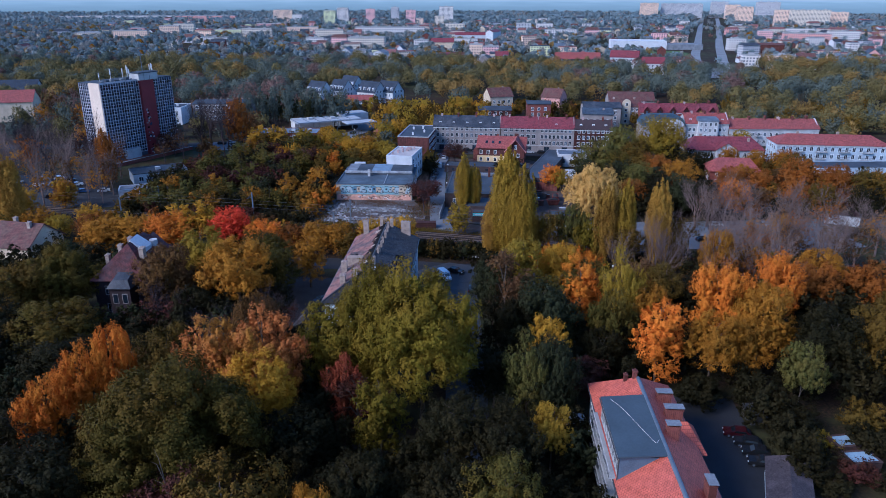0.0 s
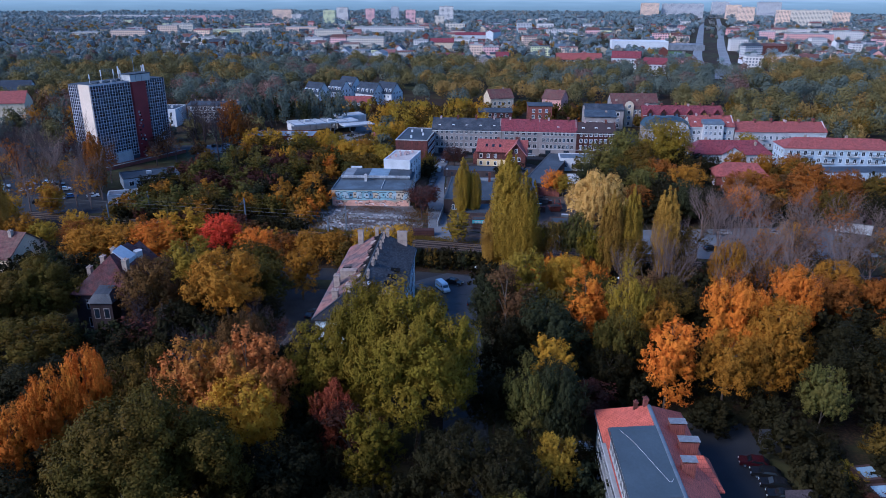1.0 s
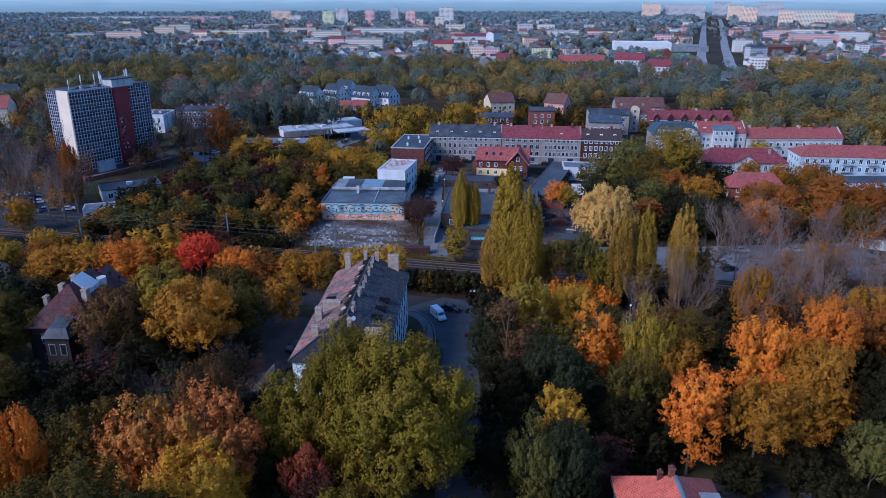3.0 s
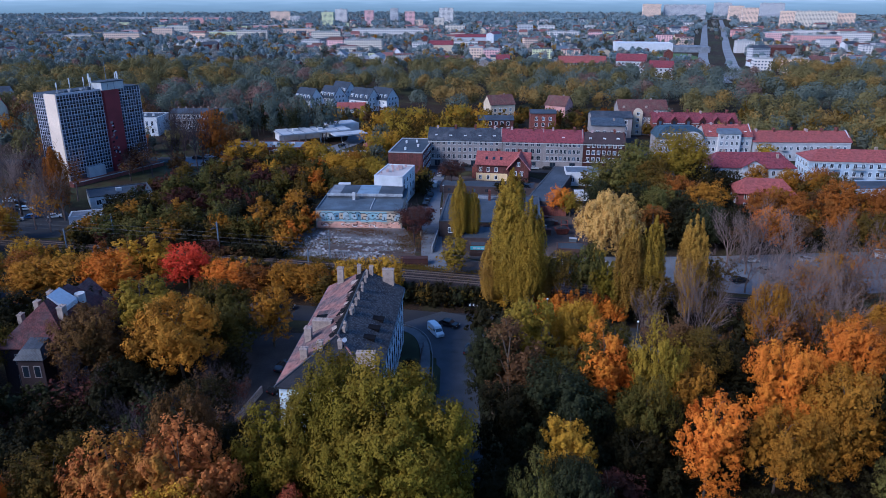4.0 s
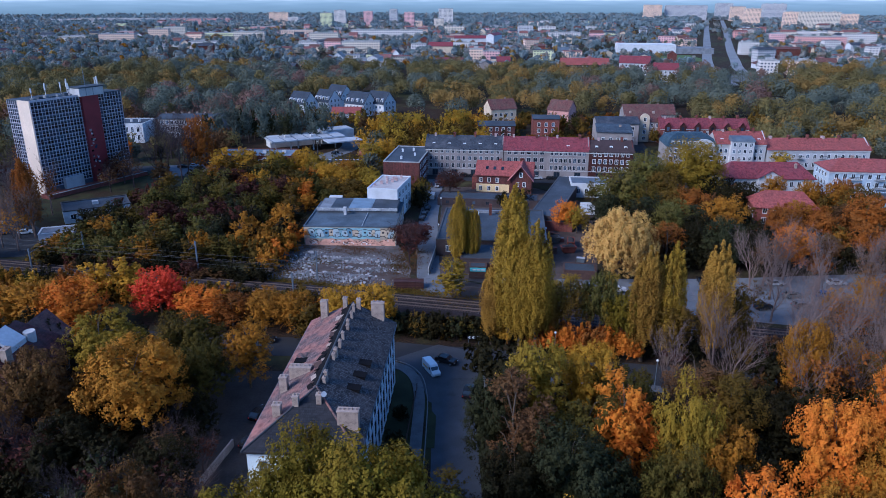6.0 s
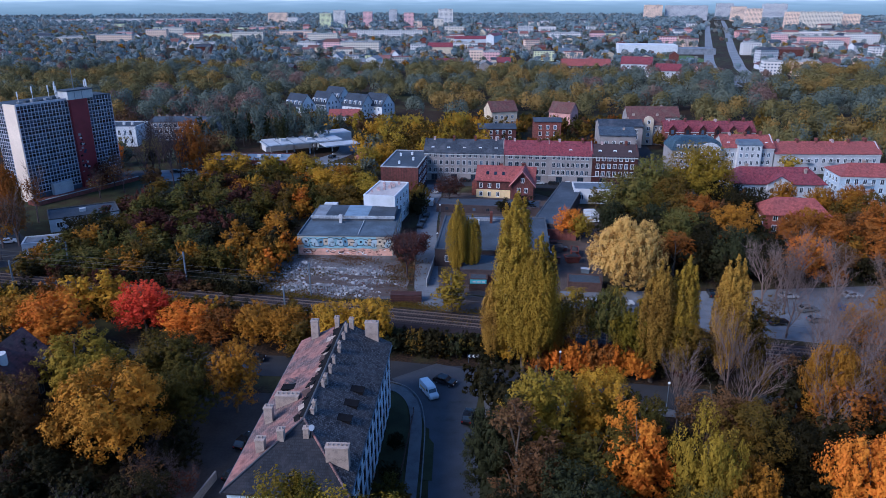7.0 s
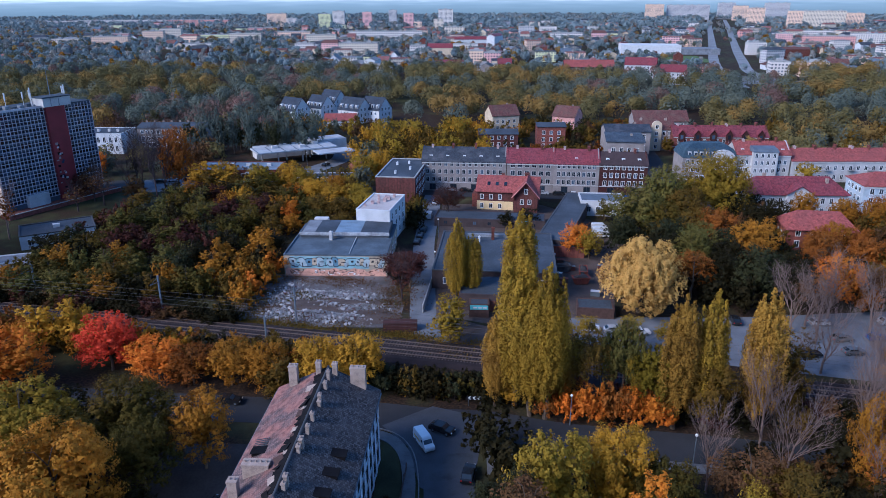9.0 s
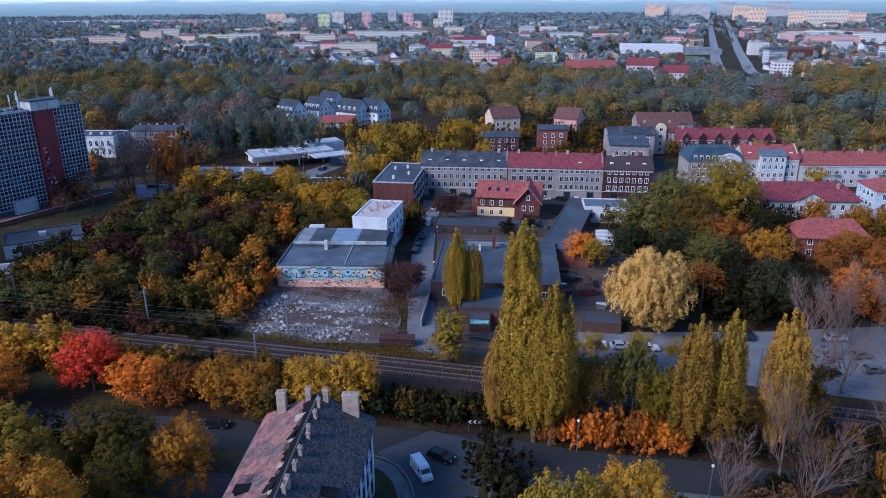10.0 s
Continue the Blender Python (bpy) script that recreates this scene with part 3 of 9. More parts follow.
def clumped(rng, centre, radii, lobes, subs, count, size, long=1.0, low=-0.35, open_=0.0, hang=False):
    """Leaves on clumps on the boughs of a crown. long > 1 stretches clumps outwards into sprays."""
    c, R = np.array(centre), np.array(radii)
    d = unit(rng.normal(size=(lobes * 3, 3)))
    d = d[d[:, 2] > low][:lobes]
    bough = c + d * R * rng.uniform(0.50, 0.74, (len(d), 1))
    br = R.mean() * rng.uniform(0.26, 0.42, len(d))
    sd = unit(unit(rng.normal(size=(len(d), subs, 3))) + 0.55 * d[:, None])
    sub = bough[:, None] + sd * br[:, None, None] * rng.uniform(0.66, 1.06, (len(d), subs, 1))
    sr = br[:, None] * rng.uniform(0.24, 0.42, (len(d), subs))
    out = unit(sub - c)
    if open_:
        keep = rng.uniform(size=sub.shape[:2]) > open_
    else:
        keep = np.ones(sub.shape[:2], bool)
    sub, sr, out = sub[keep], sr[keep], out[keep]
    k = max(1, int(count / len(sub)))
    ld = unit(unit(rng.normal(size=(len(sub), k, 3))) + 0.45 * out[:, None])
    step = ld * sr[:, None, None] * rng.uniform(0.6, 1.1, (len(sub), k, 1))
    if long != 1.0:
        up = unit(out * 0.3 + np.array([0, 0, -1.0])) if hang else unit(out + np.array([0, 0, 0.8]))
        along = (step * up[:, None]).sum(-1, keepdims=True)
        step = step * 0.7 + up[:, None] * along * (long - 0.7)
    at = (sub[:, None] + step).reshape(-1, 3)
    v = leaves(rng, at, ld.reshape(-1, 3), size)
    m = max(1, int(count * 0.16))
    pick = rng.integers(len(bough), size=m)
    inner = bough[pick] + unit(rng.normal(size=(m, 3))) * br[pick, None] * 0.55
    return np.concatenate([v, leaves(rng, inner, unit(inner - c), size * 2.0)])


def billow(rng, centre, radii, lobes, tufts, count, size, low=-0.3, part_=0.5, rise=0.5, lift=1.25, loose=0.2):
    """A crown of distinct rounded boughs, each a heap of upward tufts, with dark gaps between the boughs."""
    c, R = np.array(centre), np.array(radii)
    d = []
    while len(d) < lobes:
        some = unit(rng.normal(size=(40, 3)) * np.array([1, 1, 0.9]))
        some = some[some[:, 2] > low]
        d.append(some[0] if not d else some[np.argmax(np.min(np.linalg.norm(some[:, None] - np.array(d)[None], axis=-1), 1))])
    d = np.array(d)
    reach = rng.uniform(0.52, 0.80, (lobes, 1))
    bough = c + d * R * reach
    br = R[:2].mean() * rng.uniform(0.8, 1.25, lobes) * part_
    sd = unit(unit(rng.normal(size=(lobes, tufts, 3))) + 0.65 * d[:, None] + np.array([0, 0, 0.25]))
    stretch = np.array([1, 1, lift])
    sub = bough[:, None] + sd * br[:, None, None] * stretch * rng.uniform(0.72, 1.04, (lobes, tufts, 1))
    sr = (br[:, None] * rng.uniform(0.20, 0.36, (lobes, tufts))).reshape(-1)
    out = unit(sd + 0.4 * d[:, None]).reshape(-1, 3)
    sub = sub.reshape(-1, 3)
    k = max(1, int(count / len(sub)))
    ld = unit(unit(rng.normal(size=(len(sub), k, 3))) + 0.5 * out[:, None])
    step = ld * sr[:, None, None] * rng.uniform(0.45, 1.12, (len(sub), k, 1))
    axis = unit(out + np.array([0, 0, rise]))
    along = (step * axis[:, None]).sum(-1, keepdims=True)
    step = step * 0.85 + axis[:, None] * along * 0.75
    at = (sub[:, None] + step).reshape(-1, 3)
    face = unit(ld + 0.9 * out[:, None]).reshape(-1, 3)
    v = leaves(rng, at, face, size, loose)
    m = max(1, int(count * 0.14))
    pick = rng.integers(lobes, size=m)
    inner = bough[pick] + unit(rng.normal(size=(m, 3))) * br[pick, None] * stretch * 0.5
    core = c + unit(rng.normal(size=(m // 2, 3))) * R * 0.42
    return np.concatenate([v, leaves(rng, inner, unit(inner - c), size * 2.0), leaves(rng, core, unit(core - c), size * 2.6)])


def crown_of(kind, seed):
    rng = np.random.default_rng(seed)
    if kind == "round_far":
        return billow(rng, (0, 0, 9.4), (7, 7, 8.6), 15, 18, 6200, 0.42, low=-0.7, part_=0.40)
    if kind == "broad_far":
        return billow(rng, (0, 0, 14.0), (11, 11, 10.6), 20, 26, 15000, 0.42, low=-0.55, part_=0.36)
    if kind == "oval_far":
        return billow(rng, (0, 0, 9.6), (4, 4, 8.6), 11, 11, 2200, 0.46, low=-0.9, part_=0.50, lift=1.5)
    if kind == "shrub_far":
        return billow(rng, (0, 0, 2.7), (3, 3, 3.0), 8, 9, 1000, 0.42, low=-0.5, part_=0.45)
    if kind == "round":
        return billow(rng, (0, 0, 10.0), (7, 7, 8.0), 15, 26, 13000, 0.31, low=-0.6, part_=0.34)
    if kind == "broad":
        return billow(rng, (0, 0, 14.4), (11, 11, 10.2), 21, 44, 46000, 0.31, low=-0.5, part_=0.29)
    if kind == "oval":
        return billow(rng, (0, 0, 10.2), (4, 4, 8.0), 12, 18, 8000, 0.29, low=-0.8, part_=0.48, lift=1.5)
    if kind == "spray":
        return billow(rng, (0, 0, 10.6), (5.6, 5.6, 7.2), 14, 22, 11000, 0.29, low=-0.5, part_=0.34, rise=1.2, lift=1.5)
    if kind == "thin":
        return clumped(rng, (0, 0, 10.4), (4, 4, 7.6), 22, 12, 4600, 0.26, low=-0.7, open_=0.35)
    if kind == "under":
        return billow(rng, (0, 0, 5.2), (4, 4, 5.0), 10, 12, 4000, 0.38, low=-0.6, part_=0.45)
    if kind == "shrub":
        return billow(rng, (0, 0, 2.7), (3, 3, 3.0), 9, 13, 3200, 0.26, low=-0.5, part_=0.45)
    if kind == "willow":
        v = [billow(rng, (0, 0, 8.2), (8.2, 8.2, 8.0), 36, 30, 38000, 0.26, low=-0.8, part_=0.25, rise=0.9, lift=1.3, loose=0.25)]
        n = 15
        for _ in range(240):
            a, e, out = rng.uniform(0, math.tau), rng.uniform(-0.4, 0.6), rng.uniform(0.80, 1.0)
            flat, top = 8.9 * out * math.cos(e), 9.0 + 7.0 * out * math.sin(e)
            fall = np.linspace(0, 1, n)
            swing = flat + 0.5 * np.sqrt(fall)
            at = np.stack([math.cos(a) * swing, math.sin(a) * swing, top - fall * min(rng.uniform(0.9, 2.6), top - 0.6)], 1)
            v.append(leaves(rng, at + rng.normal(size=(n, 3)) * 0.16, np.tile([math.cos(a), math.sin(a), 0.5], (n, 1)), 0.36, 0.35))
        return np.concatenate(v)
    if kind == "poplar":
        # a sheaf of steep plumes, each ending in a point, the tallest in the middle
        v = []
        for j in range(26):
            a, r = j * 2.4, (0.15 + 2.6 * math.sqrt(j / 26)) * rng.uniform(0.88, 1.1)
            top = 25.4 * (1 - 0.15 * (r / 2.8) ** 2) * rng.uniform(0.84, 1.0) if j else 25.4
            foot = rng.uniform(1.4, 5.0) + 0.8 * r
            n = int(17 * (top - foot) / 25 + 6)
            for k in range(n):
                f = (k + rng.uniform(0.1, 0.9)) / n
                z = foot + (top - foot) * f
                wide = rng.uniform(0.7, 1.15) * min(1, 0.6 + 2 * f) * min(1, 0.42 + 2.4 * (1 - f))
                lean = r * (0.62 + 0.38 * math.sin(math.pi * min(0.9, 0.1 + 0.82 * f)))
                b = a + rng.uniform(-0.2, 0.2)
                out = np.array([math.cos(b), math.sin(b), 0.25])
                d = unit(rng.normal(size=(60, 3)))
                at = np.array([math.cos(b) * lean, math.sin(b) * lean, z]) + d * np.array([0.66, 0.66, 1.5]) * wide * rng.uniform(0.6, 1.1, (60, 1))
                v.append(leaves(rng, at, unit(d * np.array([1, 1, 0.5]) + 0.4 * out), 0.25, 0.2))
        return np.concatenate(v)


def trunk_of(kind, seed):
    rng, g = random.Random(seed), Geo()
    height, reach, base = {"poplar": (14, 0.9, 0.42), "willow": (11, 5, 0.55), "shrub": (3.6, 1.6, 0.09), "under": (7, 2.2, 0.14), "round": (13, 4.2, 0.36), "broad": (18, 7, 0.5)}.get(kind, (14, 2.4, 0.28))
    p, r, n = Vector((0, 0, -0.3)), base, 5
    for k in range(n):
        q = Vector((rng.uniform(-0.3, 0.3) * base * 2, rng.uniform(-0.3, 0.3) * base * 2, height * (k + 1) / n))
        g.tube(p, q, r, r * 0.78, 7)
        if k:
            for _ in range(2):
                a, up = rng.uniform(0, math.tau), rng.uniform(0.16, 0.3) * height
                e = q + Vector((math.cos(a) * reach * (1.1 - 0.15 * k), math.sin(a) * reach * (1.1 - 0.15 * k), up))
                mid = (q + e) / 2 + Vector((0, 0, 0.08 * height))
                g.tube(q, mid, r * 0.5, r * 0.32, 5)
                g.tube(mid, e, r * 0.32, r * 0.08, 5)
        p, r = q, r * 0.78
    return g.mesh("trunk", BARK)


def bare_tree(seed, spread=1.0):
    """Leafless: limbs that fork low and sweep up into a vase of fine twigs, 16 m high."""
    rng, g = random.Random(seed), Geo()

    def limb(p, d, length, r, depth):
        n = (3, 4, 2, 1)[depth]
        for k in range(n):
            q = p + d * length / n
            g.tube(p, q, r, r * 0.8, (6, 3, 3, 3)[depth])
            p, r = q, max(r * 0.8, 0.02)
            d = (d + Vector((rng.uniform(-0.12, 0.12), rng.uniform(-0.12, 0.12), 0.13))).normalized()
            if depth < 3:
                for _ in range(((2, 3, 4), (2, 2, 3, 4), (3, 3))[depth][k]):
                    a = rng.uniform(0, math.tau)
                    e = (d + Vector((math.cos(a), math.sin(a), 0.15)) * rng.uniform(0.32, 0.62) * spread).normalized()
                    limb(p, e, (7.0, 2.9, 1.6)[depth] * rng.uniform(0.7, 1.15), r * 0.5, depth + 1)
    limb(Vector((0, 0, -0.3)), Vector((0, 0, 1)), 8.0, 0.24, 0)
    return g.mesh("limb_work", TWIG)


PROTO = {}
STANDING = []
SIZES = {"round": (18, 7), "broad": (25, 11), "oval": (18, 4), "spray": (18, 5.6), "thin": (18, 4), "shrub": (6, 3), "under": (10, 4), "willow": (17, 10), "poplar": (26, 3.6)}
SHAPES = {"round": "broadleaf tree", "broad": "large spreading tree", "oval": "slender tree", "spray": "feathery tree", "thin": "sparse tree", "shrub": "bushy shrub", "under": "young understorey tree", "willow": "weeping willow", "poplar": "columnar poplar"}
TONES = {"green": "green", "moss": "mossy green", "plane": "olive-green", "dark": "dark green", "olive": "dull olive", "lime": "yellow-green", "yellow": "yellow autumn", "amber": "amber autumn", "orange": "orange autumn",
         "rust": "rust-brown autumn", "red": "red autumn", "maroon": "dark maroon", "pink": "pinkish orange autumn", "willow": "pale straw-coloured", "poplar": "golden olive", "brown": "withered brown", "teal": "bluish green", "fresh": "mid-green", "straw": "tawny straw-coloured", "rustic": "olive-brown", "russet": "dull red autumn"}

TONES |= {"wood_dark": "dark green", "wood_olive": "olive", "wood_gold": "golden", "wood_rust": "rust-brown", "far_teal": "bluish green", "far_brown": "brownish"}


def tree(kind, tone, x, y, h, r, where="in the park"):
    form = kind + "_far" if y > 148 and kind in ("round", "broad", "oval", "shrub") else kind
    if form not in PROTO:
        PROTO[form] = [(leaf_mesh("crown", crown_of(form, 11 * k + 5), LEAF["green"]), trunk_of(kind, k)) for k in range(3)]
    crown, trunk = PROTO[form][int(abs(x * 7.3 + y * 3.1)) % 3]
    h0, r0 = SIZES[kind]
    r = r * 1.14
    STANDING.append((x, y, r))
    cat = "shrub" if kind == "shrub" else "tree"
    size = "" if kind in ("willow", "poplar", "broad", "shrub") else ("tall " if h > 17 else "small " if h < 11 else "")
    ob = thing("shrub" if kind == "shrub" else "tree", f"{size}{SHAPES[kind]} with {TONES[tone]} leaves {where}", cat, x, y, 0, (x * 37 + y * 59) % 360, "trees and shrubs " + where)
    ob.location.y = north(x, y, 0.5 * h)
    ob.scale = (r / r0, r / r0, 1.05 * h / h0)
    part("trunk", trunk, None, ob)
    c = part("crown", crown, None, ob)
    c.material_slots[0].link = "OBJECT"
    c.material_slots[0].material = LEAF[tone]
    return ob


def bare(x, y, h, r, tone=None, where="beside the railway", dark=False):
    if "bare" not in PROTO:
        PROTO["bare"] = [bare_tree(k, 0.8 + 0.12 * k) for k in range(4)]
        PROTO["wisps"] = [leaf_mesh("remaining_leaves", clumped(np.random.default_rng(k), (0, 0, 9), (3.6, 3.6, 6), 22, 9, 700, 0.34, low=-0.8, open_=0.4), LEAF["brown"]) for k in range(2)]
    n = int(abs(x * 5.7 + y * 2.3))
    ob = thing("bare_tree", f"leafless tree with {'dark' if dark else 'grey'} upright branches {where}", "tree", x, y, 0, (x * 41 + y * 23) % 360, "bare trees " + where)
    ob.location.y = north(x, y, 0.5 * h)
    ob.scale = (r / 3.6, r / 3.6, h / 16)
    limbs = part("limb_work", PROTO["bare"][n % 4], None, ob)
    if dark:
        limbs.material_slots[0].link = "OBJECT"
        limbs.material_slots[0].material = DARK_TWIG
    if tone:
        c = part("remaining_leaves", PROTO["wisps"][n % 2], None, ob)
        c.material_slots[0].link = "OBJECT"
        c.material_slots[0].material = LEAF[tone]
    return ob


def woodland(name, spots, tone, quads, size, label):
    """Many far crowns in one object."""
    rng = np.random.default_rng(len(spots) + quads)
    S = np.array([(x, north(x, y, 0.5 * h), h, r) for x, y, h, r in spots])
    n = len(S)
    lobes = 6
    d = unit(rng.normal(size=(n, lobes, 3)) + np.array([0, 0, 0.5]))
    d[..., 2] = np.abs(d[..., 2])
    c = np.stack([S[:, 0], S[:, 1], S[:, 2] * 0.55], 1)
    R = np.stack([S[:, 3], S[:, 3], S[:, 2] * 0.45], 1)
    lob = c[:, None] + d * R[:, None] * 0.50
    lr = (S[:, 3] * 0.54)[:, None, None, None]
    k = max(1, quads // lobes)
    e = unit(rng.normal(size=(n, lobes, k, 3)) + 0.7 * d[:, :, None])
    at = lob[:, :, None] + e * lr * rng.uniform(0.75, 1.1, (n, lobes, k, 1)) * np.array([1, 1, 1.2])
    v = leaves(rng, at.reshape(-1, 3), e.reshape(-1, 3), size, 0.22)
    return tagged(new(name, leaf_mesh(name, v, LEAF[tone])), label, "woodland", "", "stuff")


def undergrowth(name, spots, tone, label):
    """Young trees that fill the gaps, in one object."""
    v = []
    for k, (x, y, h, r) in enumerate(spots):
        rng = np.random.default_rng(900 + k)
        v.append(billow(rng, (x, north(x, y, 0.5 * h), h * 0.5), (r, r, h * 0.5), 9, 12 if y < 100 else 9, 2400 if y < 100 else 900, 0.34 if y < 100 else 0.56, low=-0.6, part_=0.42))
    return tagged(new(name, leaf_mesh(name, np.concatenate(v), LEAF[tone])), label, "undergrowth", "", "stuff")

# ---- buildings ----
WIN = {}


def window_parts(w, h, bars, trim):
    key = (round(w, 2), round(h, 2), bars, trim.name)
    if key not in WIN:
        g, t, d = Geo(), 0.09, 0.05
        g.box(-w / 2 - t, -w / 2 + t * 0.4, -d, 0.02, -t, h + t).box(w / 2 - t * 0.4, w / 2 + t, -d, 0.02, -t, h + t)
        g.box(-w / 2 + t * 0.4, w / 2 - t * 0.4, -d, 0.02, h - t * 0.4, h + t).box(-w / 2 + t * 0.4, w / 2 - t * 0.4, -d - 0.06, 0.02, -t, t * 0.4)
        for k in range(bars):
            x = -w / 2 + w * (k + 1) / (bars + 1)
            g.box(x - 0.04, x + 0.04, -d, 0.01, t * 0.4, h - t * 0.4)
        WIN[key] = (g.mesh("window", trim), Geo().box(-w / 2, w / 2, -0.025, 0.02, 0, h).mesh("pane", GLASS))
    return WIN[key]


def put_window(parent, m, w, h, bars=1, trim=None):
    f, p = window_parts(w, h, bars, trim or FRAME_W)
    ob = part("window", f, None, parent, "", m)
    part("pane", p, None, ob)
    return ob


def side_pose(side, L, D, u, z):
    """A pose on a wall: the local -y looks out of the wall, u runs along it."""
    if side == "S":
        return pose(u, -D / 2, z)
    if side == "N":
        return pose(-u, D / 2, z, 0, 0, 180)
    if side == "E":
        return pose(L / 2, u, z, 0, 0, 90)
    return pose(-L / 2, -u, z, 0, 0, -90)


def windows(parent, side, L, D, cols, floors, z0=1.0, storey=3.2, w=1.1, h=1.6, edge=1.2, bars=1, trim=None, skip=()):
    span = (L if side in "SN" else D) - 2 * edge
    for j in range(floors):
        for i in range(cols):
            if (i, j) in skip:
                continue
            u = -span / 2 + span * (i + 0.5) / cols
            put_window(parent, side_pose(side, L, D, u, z0 + j * storey), w, h, bars, trim)


def gable_roof(L, D, H, rise, over=0.5, t=0.22, hip_s=0.0, hip_n=0.0, axis="x"):
    """A roof with the ridge along x; hips at the west (hip_s) and east (hip_n) ends in metres. A slab of real thickness."""
    x0, x1, y0, y1 = -L / 2 - over, L / 2 + over, -D / 2 - over, D / 2 + over
    low = H - over * rise / (D / 2)
    top = H + rise
    g = Geo()
    a, b, c, d = (x0, y0, low), (x1, y0, low), (x1, y1, low), (x0, y1, low)
    r0, r1 = (x0 + (hip_s and hip_s + over), 0, top), (x1 - (hip_n and hip_n + over), 0, top)
    up = lambda p: (p[0], p[1], p[2] + t)
    for z in (up, lambda p: p):
        g.face([z(a), z(b), z(r1), z(r0)])
        g.face([z(c), z(d), z(r0), z(r1)])
        if hip_s:
            g.face([z(d), z(a), z(r0)])
        if hip_n:
            g.face([z(b), z(c), z(r1)])
    edge = [a, b, c, d] if hip_s and hip_n else [a, b] + ([c] if hip_n else [r1, c]) + ([d] if hip_s else [d, r0])
    for p, q in zip(edge, edge[1:] + edge[:1]):
        g.face([p, q, up(q), up(p)])
    if axis == "y":
        g.v = [(-y, x, z) for x, y, z in g.v]
    return g


def wall_body(L, D, H, rise=0.0, gables="", axis="x"):
    g = Geo().box(-L / 2, L / 2, -D / 2, D / 2, -0.4, H)
    for e, s in (("W", -1), ("E", 1)):
        if e in gables:
            x = s * L / 2
            i = s * 0.35
            g.solid([(x - i, -D / 2, H), (x, -D / 2, H), (x, D / 2, H), (x - i, D / 2, H)], [(x - i, -0.02, H + rise - 0.03), (x, -0.02, H + rise - 0.03), (x, 0.02, H + rise - 0.03), (x - i, 0.02, H + rise - 0.03)])
    if axis == "y":
        g.v = [(-y, x, z) for x, y, z in g.v]
    return g


def chimney(parent, x, y, z, w, d, h, mat=None, pots=2, label="", mt=None):
    g = Geo().box(-w / 2, w / 2, -d / 2, d / 2, -1.2, h).box(-w / 2 - 0.07, w / 2 + 0.07, -d / 2 - 0.07, d / 2 + 0.07, h, h + 0.16)
    for k in range(pots):
        px = -w / 2 + w * (k + 0.5) / pots
        g.tube((px, 0, h + 0.14), (px, 0, h + 0.45), 0.12, 0.10, 6)
    return part("chimney", g, mat or CHIMNEY, parent, label, mt or pose(x, y, z))


def flat_roof(L, D, H, lip=0.5, wide=0.35):
    deck = Geo().box(-L / 2 + wide, L / 2 - wide, -D / 2 + wide, D / 2 - wide, H - 0.1, H + 0.06)
    ring = Geo()
    ring.box(-L / 2 - 0.06, L / 2 + 0.06, -D / 2 - 0.06, -D / 2 + wide, H, H + lip).box(-L / 2 - 0.06, L / 2 + 0.06, D / 2 - wide, D / 2 + 0.06, H, H + lip)
    ring.box(-L / 2 - 0.06, -L / 2 + wide, -D / 2 + wide, D / 2 - wide, H, H + lip).box(L / 2 - wide, L / 2 + 0.06, -D / 2 + wide, D / 2 - wide, H, H + lip)
    return deck, ring


def gabled_house(name, label, category, x, y, turn, L, D, H, rise, wall, roof, gables="WE", over=0.5, hip_s=0, hip_n=0, chims=(), group=""):
    ob = thing(name, label, category, x, y, 0, turn, group, "", H + 0.5 * rise)
    part("wall", wall_body(L, D, H, rise, gables), wall, ob)
    rf = part("roof", gable_roof(L, D, H, rise, over, 0.22, hip_s, hip_n), roof, ob)
    for cx, cy, cw, cd, ch in chims:
        zr = H + rise * (1 - abs(cy) / (D / 2))
        chimney(rf, cx, cy, zr, cw, cd, ch)
    return ob


def flat_house(name, label, category, x, y, turn, L, D, H, wall, deck_mat=None, lip=0.5, group="", rim=None):
    ob = thing(name, label, category, x, y, 0, turn, group, "", H)
    part("wall", Geo().box(-L / 2, L / 2, -D / 2, D / 2, -0.4, H), wall, ob)
    deck, ring = flat_roof(L, D, H, lip)
    rf = part("roof", deck, deck_mat or FELT, ob)
    part("parapet", ring, rim or wall, rf)
    return ob


def gutter(parent, L, y, z, mat=None):
    return part("gutter", Geo().tube((-L / 2, y, z), (L / 2, y, z), 0.09, 0.09, 6), mat or ZINC, parent)


